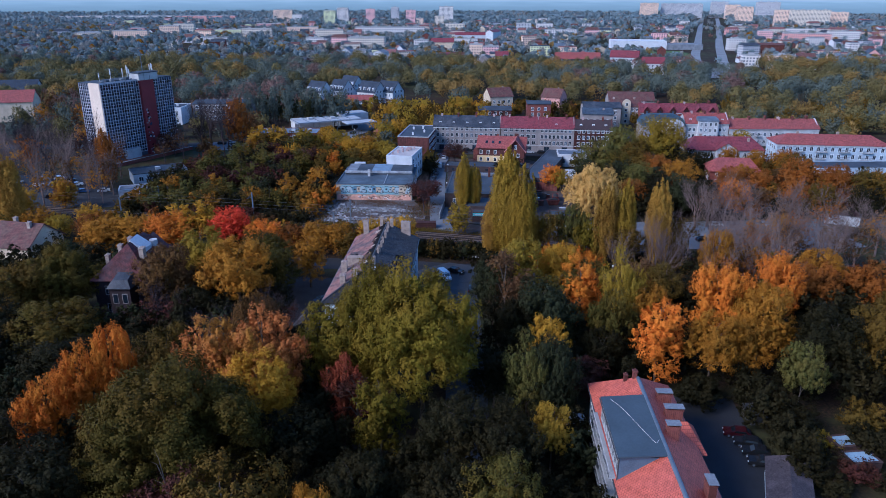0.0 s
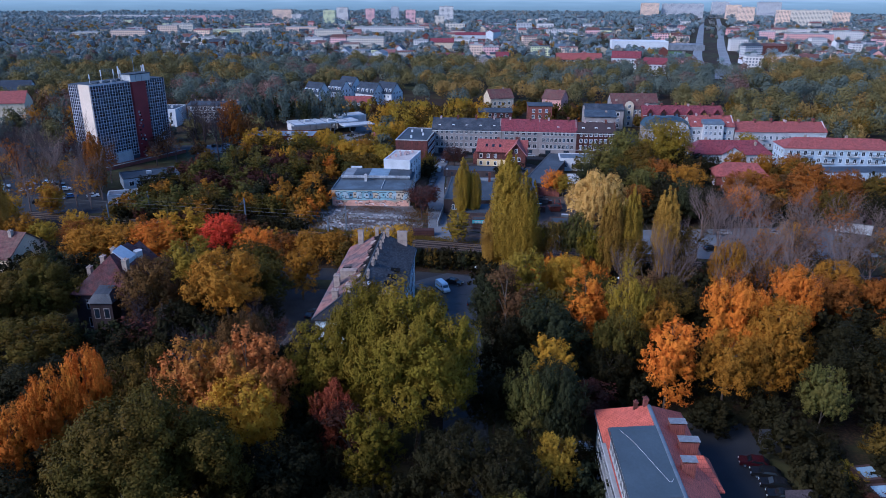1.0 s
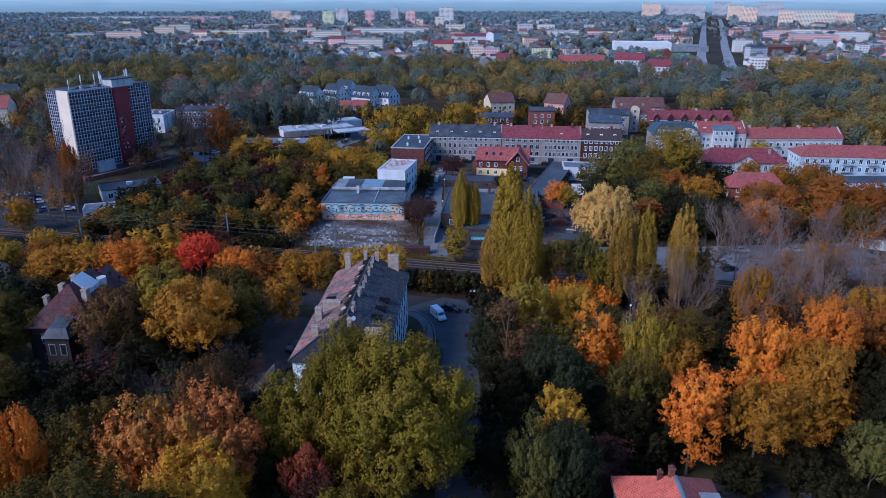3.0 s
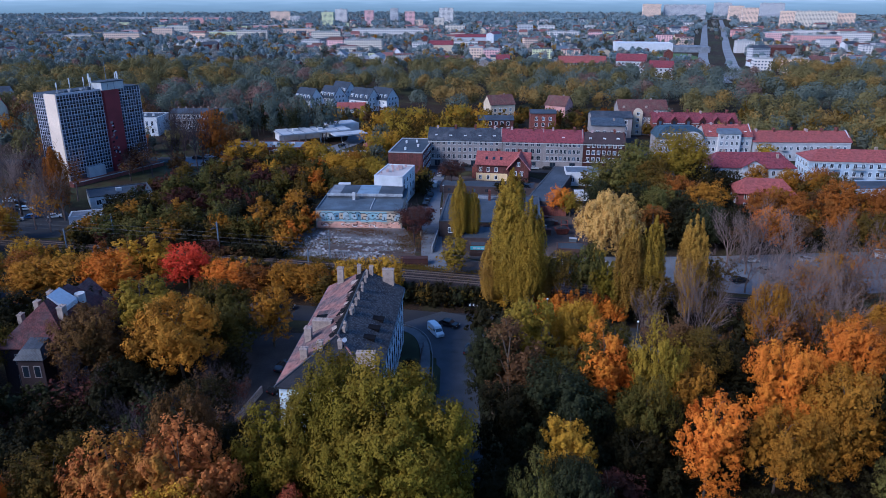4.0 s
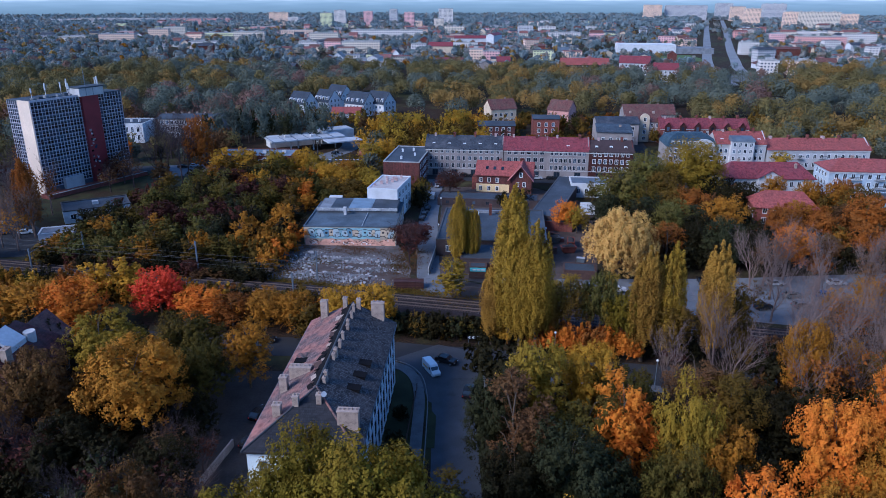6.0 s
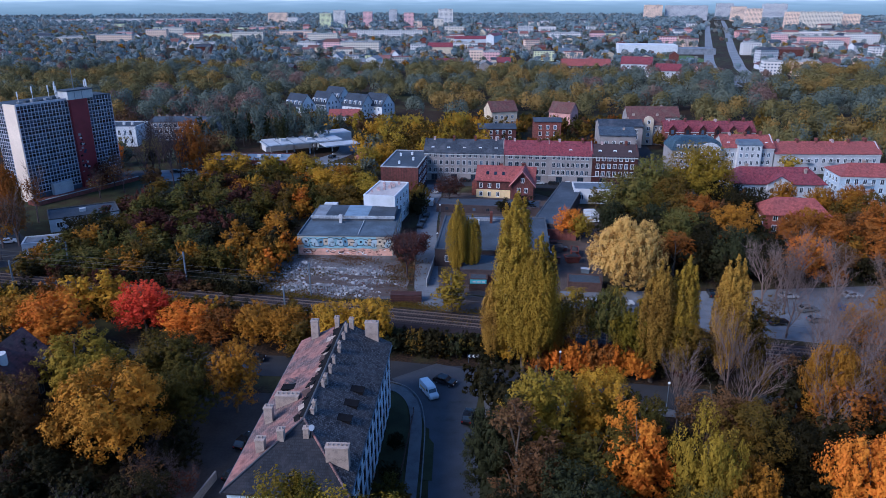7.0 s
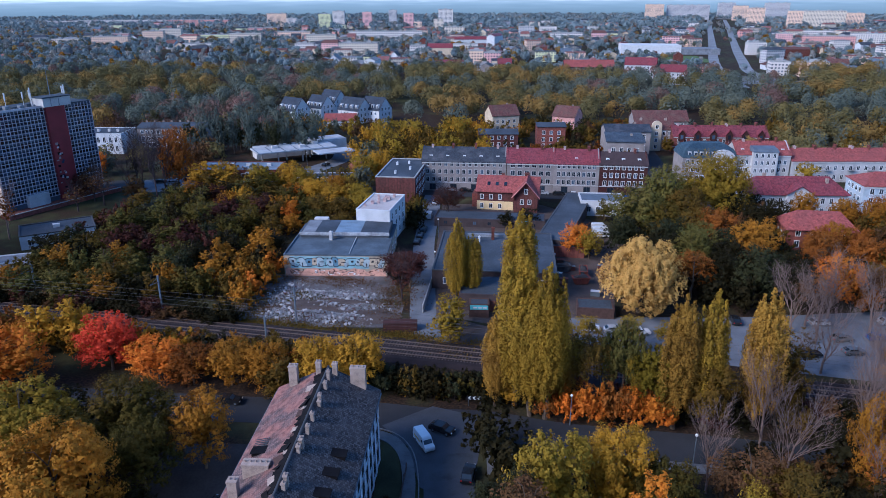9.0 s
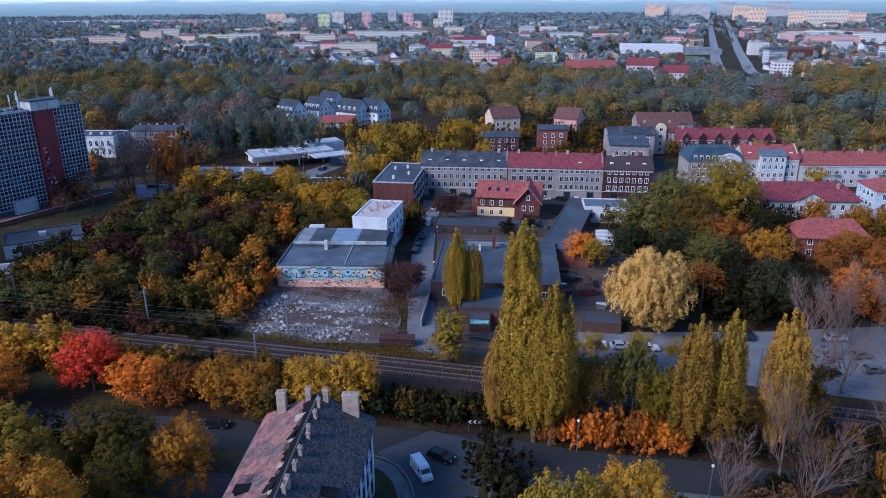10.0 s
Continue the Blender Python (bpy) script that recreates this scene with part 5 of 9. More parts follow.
# flat-roofed hall with a graffiti wall
def graffiti_hall():
    ob = thing("workshop_hall", "flat-roofed hall with a graffiti-covered end wall", "building", -34.2, 213.5, 0, 1, tall=5)
    L, D, H = 26.2, 22.8, 5.4
    part("wall", Geo().box(-L / 2, L / 2, -D / 2, D / 2, -0.4, H), surface("dirty_cream_render", (0.36, 0.30, 0.23), 0.9, scale=0.3, fine=3, dark=0.55, light=1.3), ob)
    deck, ring = flat_roof(L, D, H, 0.35, 0.3)
    hall_felt = surface("bluish_felt", (0.068, 0.088, 0.112), 0.85, scale=0.2, fine=2.2, dark=0.5, light=1.7)
    rf = part("roof", deck, hall_felt, ob, "patched bluish roofing felt")
    part("parapet", ring, hall_felt, rf)
    up = part("upper_roof", Geo().box(-L / 2 + 1.2, L / 2 - 1.0, 1.0, D / 2 - 0.2, H, H + 1.5), surface("blotched_felt", (0.075, 0.082, 0.095), 0.85, scale=0.1, fine=1.4, dark=0.5, light=1.8), rf, "raised roof with blue-grey felt sheets")
    part("roof_edge", Geo().box(-L / 2 + 1.0, L / 2 - 0.8, 0.80, 1.0, H + 0.75, H + 1.62), surface("peeling_white_paint", (0.30, 0.31, 0.33), 0.9, scale=0.35, fine=2.5, dark=0.25, light=2.0), rf, "peeling white roof edge")
    for x0, x1, mt in ((-11.5, -8.0, FELT_PALE), (-7.9, -2.6, FELT), (-2.5, 4.4, surface("blue_grey_felt", (0.16, 0.22, 0.29), 0.8, scale=0.3)), (4.5, 12.0, FELT)):
        part("felt_sheet", Geo().box(x0, x1, 1.1, D / 2 - 0.4, H + 1.5, H + 1.54), mt, up)
    chimney(rf, -3.2, -0.6, H, 0.8, 0.8, 2.2, TRIM, 1, "white roof chimney")
    part("gutter", Geo().tube((3.4, -D / 2 + 0.4, H + 0.1), (3.4, 0.8, H + 0.35), 0.10, 0.10, 6), WHITE, rf, "white drainpipe along the roof")
    part("roof_box", Geo().box(-L / 2 + 2.4, -L / 2 + 6.4, D / 2 + 0.6, D / 2 + 2.4, 4.8, 7.0), WHITE, rf)
    y = -D / 2
    rnd = random.Random(9)
    # salmon lower band with a wavy upper edge
    wave = [(-12.8 + 0.8 * k, 1.75 + 0.35 * math.sin(k * 0.9) + 0.2 * math.sin(k * 2.1)) for k in range(33)]
    edge = [(12.8, 0.05), *[(a, b) for a, b in reversed(wave)], (-12.8, 0.05)]
    part("wall_paint", Geo().solid([(a, y - 0.03, b) for a, b in reversed(edge)], [(a, y - 0.004, b) for a, b in reversed(edge)]), PAINT_PINK, ob, "salmon painted band with scrawls")
    mur = part("mural", Geo().box(-11.4, 8.6, y - 0.02, y, 2.05, 5.2), PAINT_CYAN, ob, "graffiti of pale blue shapes outlined in black")

    def blob(cx, cz, w, h, skew, lump, e, mt, who):
        ring = []
        for i in range(14):
            t = i * math.tau / 14
            ux, uz = math.copysign(abs(math.cos(t)) ** 0.6, math.cos(t)), math.copysign(abs(math.sin(t)) ** 0.6, math.sin(t))
            f = 1 + 0.12 * math.sin(3 * t + lump)
            ring.append((cx + w * f * ux + skew * h * uz, y - 0.035 - e, cz + h * uz))
        part("graffiti_shape", Geo().solid(ring, [(p[0], p[1] - 0.008, p[2]) for p in ring]), mt, who)

    # a row of swollen shapes: a dark outline, a pale body, an eye or a notch
    x, k = -11.6, 0
    while x < 11.4:
        w, h, sk = rnd.uniform(0.55, 1.15), rnd.uniform(0.85, 1.3), rnd.uniform(-0.35, 0.45)
        cz = 3.72 + rnd.uniform(-0.18, 0.12)
        x += w * 0.95
        pale = (PAINT_PALE, PAINT_CYAN, PAINT_PALE, PAINT_BLUE, CREAM)[k % 5] if x < 6 else (CREAM, PAINT_CREAM, PAINT_PALE)[k % 3]
        blob(x, cz, w + 0.17, h + 0.16, sk, 1.7 * k, 0.002 * (k % 3), PAINT_BLACK, mur)
        blob(x, cz, w, h, sk, 1.7 * k, 0.014 + 0.002 * (k % 3), pale, mur)
        if k % 4 in (0, 3):
            blob(x + 0.06, cz + 0.12 * h, w * 0.36, h * 0.30, sk, k, 0.028, PAINT_BLACK, mur)
        elif k % 4 == 1:
            part("graffiti_stroke", Geo().box(x - 0.1, x + w * 1.05, y - 0.085, y - 0.065, cz - 0.1, cz + 0.12), PAINT_BLACK, mur)
            part("graffiti_stroke", Geo().box(x - w * 0.5, x - w * 0.2, y - 0.085, y - 0.065, cz - h * 0.9, cz - h * 0.35), PAINT_BLACK, mur)
        else:
            part("graffiti_stroke", Geo().box(x - w * 0.15, x + w * 0.15, y - 0.085, y - 0.065, cz - h * 1.0, cz - h * 0.1), PAINT_BLACK, mur)
        x += w * 0.80
        k += 1
    for k in range(46):
        cx, cz, n = rnd.uniform(-12.2, 12.2), rnd.uniform(0.5, 1.7), rnd.randint(4, 7)
        a0, r, turn = rnd.uniform(0, 6), rnd.uniform(0.2, 0.6), rnd.choice((-1, 1))
        pts = [(cx + 0.13 * i * turn + r * math.cos(a0 + 0.9 * i), y - 0.05, cz + r * 0.7 * math.sin(a0 + 0.9 * i)) for i in range(n)]
        side = []
        for i, p in enumerate(pts):
            d = (Vector(pts[min(i + 1, n - 1)]) - Vector(pts[max(i - 1, 0)])).normalized() * 0.075
            side.append(((p[0] - d.z, p[2] + d.x), (p[0] + d.z, p[2] - d.x)))
        ring = [u for u, _ in side] + [v for _, v in reversed(side)]
        g = Geo().solid([(u, y - 0.052, v) for u, v in ring], [(u, y - 0.036, v) for u, v in ring])
        part("graffiti_scrawl", g, (PAINT_BLACK, BRICKRED, PAINT_BLACK, PAINT_WHITE)[k % 4], ob)
    windows(ob, "E", L, D, 5, 1, 1.6, 3, 1.6, 2.0)
    return ob


graffiti_hall()

wb = flat_house("apartment_block", "small white flat-roofed block with reddish roof stains", "building", -26.4, 232.1, -7, 9.8, 15.8, 10.0, WHITE, surface("stained_pale_roof", (0.42, 0.37, 0.35), 0.85, scale=0.25, fine=3, dark=0.7), 0.3)
windows(wb, "E", 9.8, 15.8, 4, 3, 1.2, 2.95, 1.3, 1.7, 0.8)
PALEPINK = surface("pale_pink_brick", (0.40, 0.29, 0.28), 0.9, scale=1, fine=6)
for x, y, w, h in ((-3.4, -4.4, 0.5, 0.5), (-2.0, -2.0, 0.8, 0.8), (-0.4, -1.2, 0.6, 0.5), (0.8, 0.8, 0.9, 0.9), (-1.2, 1.6, 0.6, 0.6), (1.6, 2.6, 0.7, 0.9), (0.4, 3.8, 0.8, 0.7), (-2.2, 4.4, 0.6, 0.6), (2.4, 5.4, 0.6, 0.8)):
    chimney(wb, x, y, 10.0, w, w * 0.8, h, PALEPINK, 1, "low pinkish roof chimney")
bb = flat_house("brick_block", "dark brick block with a flat felt roof", "building", -24.6, 274, -4, 13.6, 26.0, 9.4, DARKBRICK, FELT, 0.35, "", CONCRETE)
windows(bb, "E", 13.6, 26.0, 9, 3, 1.0, 2.9, 1.0, 1.5, 1.0)
for k, (x, y) in enumerate(((-3, 4), (1, 6), (3, -2), (-1, -8))):
    chimney(bb, x, y, 9.4, 0.7, 0.7, 0.9, WHITE, 1)


# brick station house with a red roof and a cross gable
def station():
    ob = thing("station_house", "red brick house with a yellow ground floor and cross gable", "house", 12.6, 262.0, 0, -6, tall=8)
    L, D, H, R = 20.0, 10.5, 6.4, 3.6
    part("wall", wall_body(L, D, H, R, "W"), DARKBRICK, ob)
    part("ground_floor", Geo().box(-L / 2 - 0.06, 2.0, -D / 2 - 0.08, -D / 2, -0.2, 2.9), YELLOWWALL, ob, "yellow rendered ground floor")
    rf = part("roof", gable_roof(L, D, H, R, 0.6), RED_TILE_FAR, ob)
    part("gable_wall", Geo().box(2.6, 10.2, -9.0, 0, -0.4, H - 0.2).solid([(2.6, -9.0, H - 0.2), (10.2, -9.0, H - 0.2), (10.2, -8.6, H - 0.2), (2.6, -8.6, H - 0.2)], [(6.35, -9.0, 10.4), (6.45, -9.0, 10.4), (6.45, -8.6, 10.4), (6.35, -8.6, 10.4)]), DARKBRICK, ob, "dark brick gable")
    g = gable_roof(10.0, 7.6, H - 0.2, 4.4, 0.7)
    g.v = [(6.4 - y, x - 4.4, z) for x, y, z in g.v]
    part("gable_roof", g, RED_TILE_FAR, rf)
    for s in (-1, 1):
        part("bargeboard", Geo().solid([(6.4, -9.9, 10.6), (6.4, -9.75, 10.6), (6.4 + s * 4.5, -9.75, 5.4), (6.4 + s * 4.5, -9.9, 5.4)], [(6.4, -9.9, 10.95), (6.4, -9.75, 10.95), (6.4 + s * 4.6, -9.75, 5.75), (6.4 + s * 4.6, -9.9, 5.75)]), surface("pink_board", (0.55, 0.28, 0.26), 0.7), rf)
    for k in range(3):
        put_window(ob, pose(-8.4 + 3.0 * k, -D / 2 - 0.08, 0.6), 1.0, 1.5)
        put_window(ob, pose(-8.4 + 3.0 * k, -D / 2, 3.6), 1.0, 1.5)
    for x, z in ((5.2, 3.4), (7.6, 3.4), (6.4, 6.8)):
        put_window(ob, pose(x, -9.0, z), 1.0, 1.5)
    for k in range(3):
        part("roof_window", Geo().box(-0.5, 0.5, -0.7, 0.7, 0, 0.12), GLASS, rf, "", pose(-6.4 + 2.8 * k, -3.0, H + 1.75, 34, 0, 0))
    chimney(rf, 6.0, 0.4, 10.0, 1.6, 0.8, 1.0, BRICKRED, 3)
    chimney(rf, -2.0, 0.4, 9.9, 1.0, 0.7, 0.7, BRICKRED, 2)
    part("porch", Geo().box(-L / 2 - 2.0, -L / 2, -3, 2, -0.4, 4.5), BRICKRED, ob)
    return ob


station()


# row of tenements
def tenement(name, label, x, y, turn, L, D, H, rise, wall, roof, cols, floors, shop=True, dorm=0, storey=2.85, trim=None, w=1.1, group="tenement row", z0=3.4):
    ob = gabled_house(name, label, "tenement", x, y, turn, L, D, H, rise, wall, roof, "WE", 0.35, 0, 0, (), group)
    roof_part = next(o for o in ob.children if o.name.startswith("roof"))
    n = max(2, round(L / 7.5))
    for k in range(n):
        u = -L / 2 + L * (k + 0.5) / n
        chimney(roof_part, u + 0.6 * math.sin(5 * k + L), 0.7 * math.sin(3 * k), H + rise * 0.92, 0.75, 1.9 if k % 2 else 1.2, 1.0 + 0.35 * (k % 3), PALEPINK if k % 3 == 0 else BRICKRED, 1, "brick chimney stack")
    for e in (-1, 1):
        x0 = e * (L / 2 - 0.2)
        part("party_wall", Geo().solid([(x0 - 0.17, -D / 2 - 0.2, H - 0.1), (x0 + 0.17, -D / 2 - 0.2, H - 0.1), (x0 + 0.17, D / 2 + 0.2, H - 0.1), (x0 - 0.17, D / 2 + 0.2, H - 0.1)], [(x0 - 0.17, -0.1, H + rise + 0.5), (x0 + 0.17, -0.1, H + rise + 0.5), (x0 + 0.17, 0.1, H + rise + 0.5), (x0 - 0.17, 0.1, H + rise + 0.5)]), roof if e < 0 else wall, roof_part)
    windows(ob, "S", L, D, cols, floors, z0, storey, w, 1.6, 0.9, 1, trim)
    if shop:
        for k in range(max(2, cols // 3)):
            put_window(ob, side_pose("S", L, D, -L / 2 + L * (k + 0.5) / max(2, cols // 3), 0.3), 2.2, 2.2, 1, DARKTRIM)
    part("cornice", Geo().box(-L / 2 - 0.02, L / 2 + 0.02, -D / 2 - 0.25, -D / 2, H - 0.75, H - 0.45), TRIM, ob)
    part("string_course", Geo().box(-L / 2, L / 2, -D / 2 - 0.12, -D / 2, 2.95, 3.15), TRIM, ob)
    for k in range(dorm):
        u = -L / 2 + L * (k + 0.5) / dorm
        yy = -D / 2 + D * 0.16
        d = part("dormer", Geo().box(u - 0.55, u + 0.55, yy, yy + 2.4, H + 0.2, H + 1.75), FRAME_W, ob, "small pale dormer")
        part("dormer_window", Geo().box(u - 0.35, u + 0.35, yy - 0.03, yy, H + 0.7, H + 1.55), GLASS, d)
    return ob


tenement("tenement", "grey tenement with a dark slate roof and skylights", -2.6, 284.6, -2, 30.5, 11.5, 10.8, 3.9, GREYWALL, SLATE, 13, 3, True, 5, trim=TRIM)
tenement("tenement", "grey tenement with a faded red tile roof", 21.4, 283.4, -2, 17.0, 11.5, 10.8, 3.9, GREYWALL, CRIMSON_TILE, 6, 3, True, 0, w=1.5, trim=TRIM)
tenement("tenement", "grey rendered tenement with a red tile roof", 37.8, 282.4, -3, 16.0, 11.5, 10.8, 3.9, GREYWALL, CRIMSON_TILE, 8, 3, True, 1, trim=TRIM)
tenement("tenement", "sooty dark tenement with ornate pale window frames", 54.2, 281.4, -3, 16.6, 11.5, 10.8, 3.2, DARKBRICK, surface("sooty_roof", (0.05, 0.032, 0.032), 0.8, scale=0.4, fine=4), 7, 3, True, 3, trim=FRAME_W)

# block with the blue-grey mansard roof
def mansard_block():
    ob = thing("mansard_tenement", "pale corner tenement with a blue-grey mansard roof", "tenement", 90.4, 300.5, 0, -1, "tenement row", tall=12)
    L, D, H = 20.0, 13.0, 9.2
    part("wall", Geo().box(-L / 2, L / 2, -D / 2, D / 2, -0.4, H), GREYWALL, ob)
    sh = lambda e, z: [(-L / 2 - 0.3 + e, -D / 2 - 0.3 + e, z), (L / 2 + 0.3 - e, -D / 2 - 0.3 + e, z), (L / 2 + 0.3 - e, D / 2 + 0.3 - e, z), (-L / 2 - 0.3 + e, D / 2 + 0.3 - e, z)]
    zinc = tiles("blue_slate", (0.042, 0.075, 0.105), (0.034, 0.058, 0.082), 0.25, 0.25, 0.6, (0.08, 0.11, 0.135), 0.5)
    rf = part("roof", Geo().solid(sh(0, H), sh(1.6, H + 3.2)), zinc, ob, "blue-grey slate mansard")
    part("roof_top", Geo().solid(sh(1.6, H + 3.2), sh(5.0, H + 4.6)), zinc, rf)
    part("arched_gable", Geo().solid([(9.2 - 4.2 + 4.2 * math.cos(a), -D / 2 - 0.35, H + 3.0 * math.sin(a)) for a in [math.pi * i / 10 for i in range(11)]], [(9.2 - 4.2 + 4.2 * math.cos(a), -D / 2 + 1.4, H + 3.0 * math.sin(a)) for a in [math.pi * i / 10 for i in range(11)]]), TRIM, rf, "pale arched gable")
    windows(ob, "S", L, D, 9, 3, 0.9, 2.95, 1.1, 1.6, 0.8)
    for k in range(5):
        d = part("dormer", Geo().box(-8.2 + k * 2.2, -7.0 + k * 2.2, -D / 2 + 0.2, -D / 2 + 2.2, H + 0.5, H + 2.2), TRIM, rf)
        part("dormer_window", Geo().box(-8.0 + k * 2.2, -7.2 + k * 2.2, -D / 2 + 0.17, -D / 2 + 0.2, H + 0.8, H + 1.9), GLASS, d)
    return ob


mansard_block()
bay_house = tenement("tenement", "cream tenement with a red tile roof and bay", 110.6, 301.0, 0, 20.0, 12.0, 10.4, 3.8, GREYWHITE, RED_TILE_FAR, 9, 3, False, 4, z0=1.0)
bay = part("bay", Geo().box(-4.6, 4.6, -7.4, -5.9, -0.3, 11.6), GREYWHITE, bay_house, "pale projecting bay under a blue roof")
part("bay_roof", Geo().solid([(-4.9, -7.7, 11.6), (4.9, -7.7, 11.6), (4.9, -3.6, 11.6), (-4.9, -3.6, 11.6)], [(-4.5, -6.8, 12.7), (4.5, -6.8, 12.7), (4.5, -3.0, 13.2), (-4.5, -3.0, 13.2)]), ZINC, bay)
for z in (1.0, 3.9, 6.8, 9.5):
    for x in (-3.3, -1.1, 1.1, 3.3):
        put_window(bay, pose(x, -7.4, z), 1.0, 1.5)
white_house = tenement("tenement", "long white tenement with a red tile roof and brick chimneys", 142.0, 301.0, 2, 42.0, 11.0, 8.2, 3.5, GREYWHITE, RED_TILE_FAR, 14, 2, False, 0, z0=1.2, storey=3.4)
terrace = tenement("tenement", "red-roofed brick terrace with gabled dormers", 112.0, 347.0, 0, 42.0, 11.0, 7.6, 3.8, BRICKRED, CRIMSON_TILE, 14, 2, False, 0, group="terraces behind", z0=1.2, storey=3.4)


def balcony(parent, x, y, z, w, d=1.1):
    """A slab with a railing of posts, hung on a south wall."""
    b = part("balcony", Geo().box(-w / 2, w / 2, -d, 0, -0.12, 0.05), CONCRETE, parent, "", pose(x, y, z))
    g = Geo().box(-w / 2, w / 2, -d, -d + 0.06, 0.95, 1.05).box(-w / 2, -w / 2 + 0.06, -d, 0, 0.95, 1.05).box(w / 2 - 0.06, w / 2, -d, 0, 0.95, 1.05)
    for k in range(int(w / 0.35)):
        g.box(-w / 2 + 0.35 * k, -w / 2 + 0.35 * k + 0.05, -d + 0.005, -d + 0.055, 0.05, 0.95)
    part("railing", g, DARKTRIM, b)


# dark brick gables that break through the eaves of the terrace
for k in range(6):
    u = -17.5 + 7.0 * k
    gd = part("gable_dormer", Geo().box(u - 1.5, u + 1.5, -6.0, -3.0, 5.8, 8.6).solid([(u - 1.5, -6.0, 8.6), (u + 1.5, -6.0, 8.6), (u + 1.5, -3.0, 8.6), (u - 1.5, -3.0, 8.6)], [(u - 0.05, -6.0, 10.4), (u + 0.05, -6.0, 10.4), (u + 0.05, -3.0, 10.4), (u - 0.05, -3.0, 10.4)]), DARKBRICK, terrace, "dark brick gable")
    part("gable_window", Geo().box(u - 0.6, u + 0.6, -6.05, -5.98, 6.4, 8.2), GLASS, gd)
    for e in (-1, 1):
        part("gable_roof", Geo().solid([(u, -6.3, 10.5), (u, -2.6, 10.5), (u + e * 1.8, -2.6, 8.3), (u + e * 1.8, -6.3, 8.3)], [(u, -6.3, 10.7), (u, -2.6, 10.7), (u + e * 1.8, -2.6, 8.5), (u + e * 1.8, -6.3, 8.5)]), CRIMSON_TILE, gd)
for u in (-16, -7.5, 1.5, 9, 15.5):
    for z in (1.3, 4.7):
        balcony(white_house, u, -5.5, z, 2.6)
bg = gabled_house("corner_house", "grey corner house with a beige rounded gable", "tenement", 84.5, 352.5, 0, 17.0, 11.0, 9.6, 2.8, GREYWALL, BROWN_TILE, "WE", 0.35, 0, 0, [(-6, 0.4, 1.0, 0.8, 1.2), (5.4, 0.4, 1.0, 0.8, 1.2)], "terraces behind")
windows(bg, "S", 17.0, 11.0, 6, 3, 1.0, 3.0, 1.1, 1.6, skip=[(i, j) for i in (2, 3) for j in (0, 1, 2)])
arch = [(2.3 * math.cos(a), 11.2 + 2.3 * math.sin(a)) for a in [math.pi * i / 8 for i in range(9)]]
front = [(-2.3, -0.3), (2.3, -0.3), *arch]
rg = part("round_gable", Geo().solid([(x, -6.3, z) for x, z in front], [(x, -5.2, z) for x, z in front]), CREAM, bg, "beige gable with a rounded top")
for z in (1.0, 4.0, 7.0, 10.0):
    put_window(rg, pose(0, -6.3, z), 1.3, 1.6)

# low civic villa with a crimson roof and a white pediment
def villa():
    ob = gabled_house("villa", "white villa with a crimson hipped roof and pediment", "villa", 104.0, 259.0, 0, 31.0, 11.0, 7.6, 4.0, WHITE, CRIMSON_TILE, "", 0.6, 4.0, 4.0, [(-9, 0.3, 1.0, 0.7, 1.0), (3, 0.3, 1.0, 0.7, 1.0), (10, -2, 0.8, 0.7, 1.2)])
    mid = part("risalit", Geo().box(-3.9, 3.9, -6.7, -5.4, -0.4, 7.9).solid([(-3.9, -6.7, 7.9), (3.9, -6.7, 7.9), (3.9, -6.3, 7.9), (-3.9, -6.3, 7.9)], [(-0.05, -6.7, 10.2), (0.05, -6.7, 10.2), (0.05, -6.3, 10.2), (-0.05, -6.3, 10.2)]), WHITE, ob, "white central bay with a pediment")
    g = gable_roof(6.5, 7.8, 7.9, 2.4, 0.4)
    g.v = [(-y, x - 3.6, z) for x, y, z in g.v]
    part("risalit_roof", g, CRIMSON_TILE, mid)
    windows(ob, "S", 31.0, 11.0, 11, 2, 1.2, 3.2, 1.1, 1.8, 1.0, skip=[(i, j) for i in (4, 5, 6) for j in (0, 1)])
    for x in (-2.4, 0, 2.4):
        for z in (1.2, 4.4):
            put_window(mid, pose(x, -6.7, z), 1.1, 1.8)
    return ob


villa()
rb = gabled_house("brick_house", "dark red brick house with a weathered red roof", "house", 97.5, 229.0, -6, 18.0, 10.0, 6.2, 3.6, BRICKRED, RED_TILE_FAR, "", 0.5, 3.5, 3.5)
windows(rb, "S", 18.0, 10.0, 5, 2, 1.0, 3.2, 1.2, 1.8)
windows(rb, "W", 18.0, 10.0, 3, 1, 2.2, 3, 1.2, 1.8)
rt = gabled_house("tenement", "pale blue tenement with a hipped red tile roof", "tenement", 148.5, 262.0, -3, 44.0, 12.0, 9.4, 3.0, BLUEWALL, RED_TILE_FAR, "", 0.4, 5.5, 5.5, [(-12, 1, 0.9, 0.7, 1.2), (4, 1, 0.9, 0.7, 1.2)], "tenements by the park")
windows(rt, "S", 44.0, 12.0, 15, 3, 0.9, 2.9, 1.2, 1.7)
windows(rt, "W", 44.0, 12.0, 4, 3, 0.9, 2.9, 1.1, 1.6)
for u in (-13.5, -4.5, 4.5, 13.5):
    for z in (3.6, 6.5):
        balcony(rt, u, -6.0, z, 4.4)
part("cornice", Geo().box(-22.1, 22.1, -6.3, -6.0, 8.6, 9.0), TRIM, rt)
rt2 = flat_house("workshop", "long low workshop with a dark flat roof", "building", 150.0, 240.5, 4, 38.0, 11.0, 5.0, BLUEWALL, FELT, 0.3)
windows(rt2, "S", 38.0, 11.0, 11, 1, 1.4, 3, 1.6, 1.6)
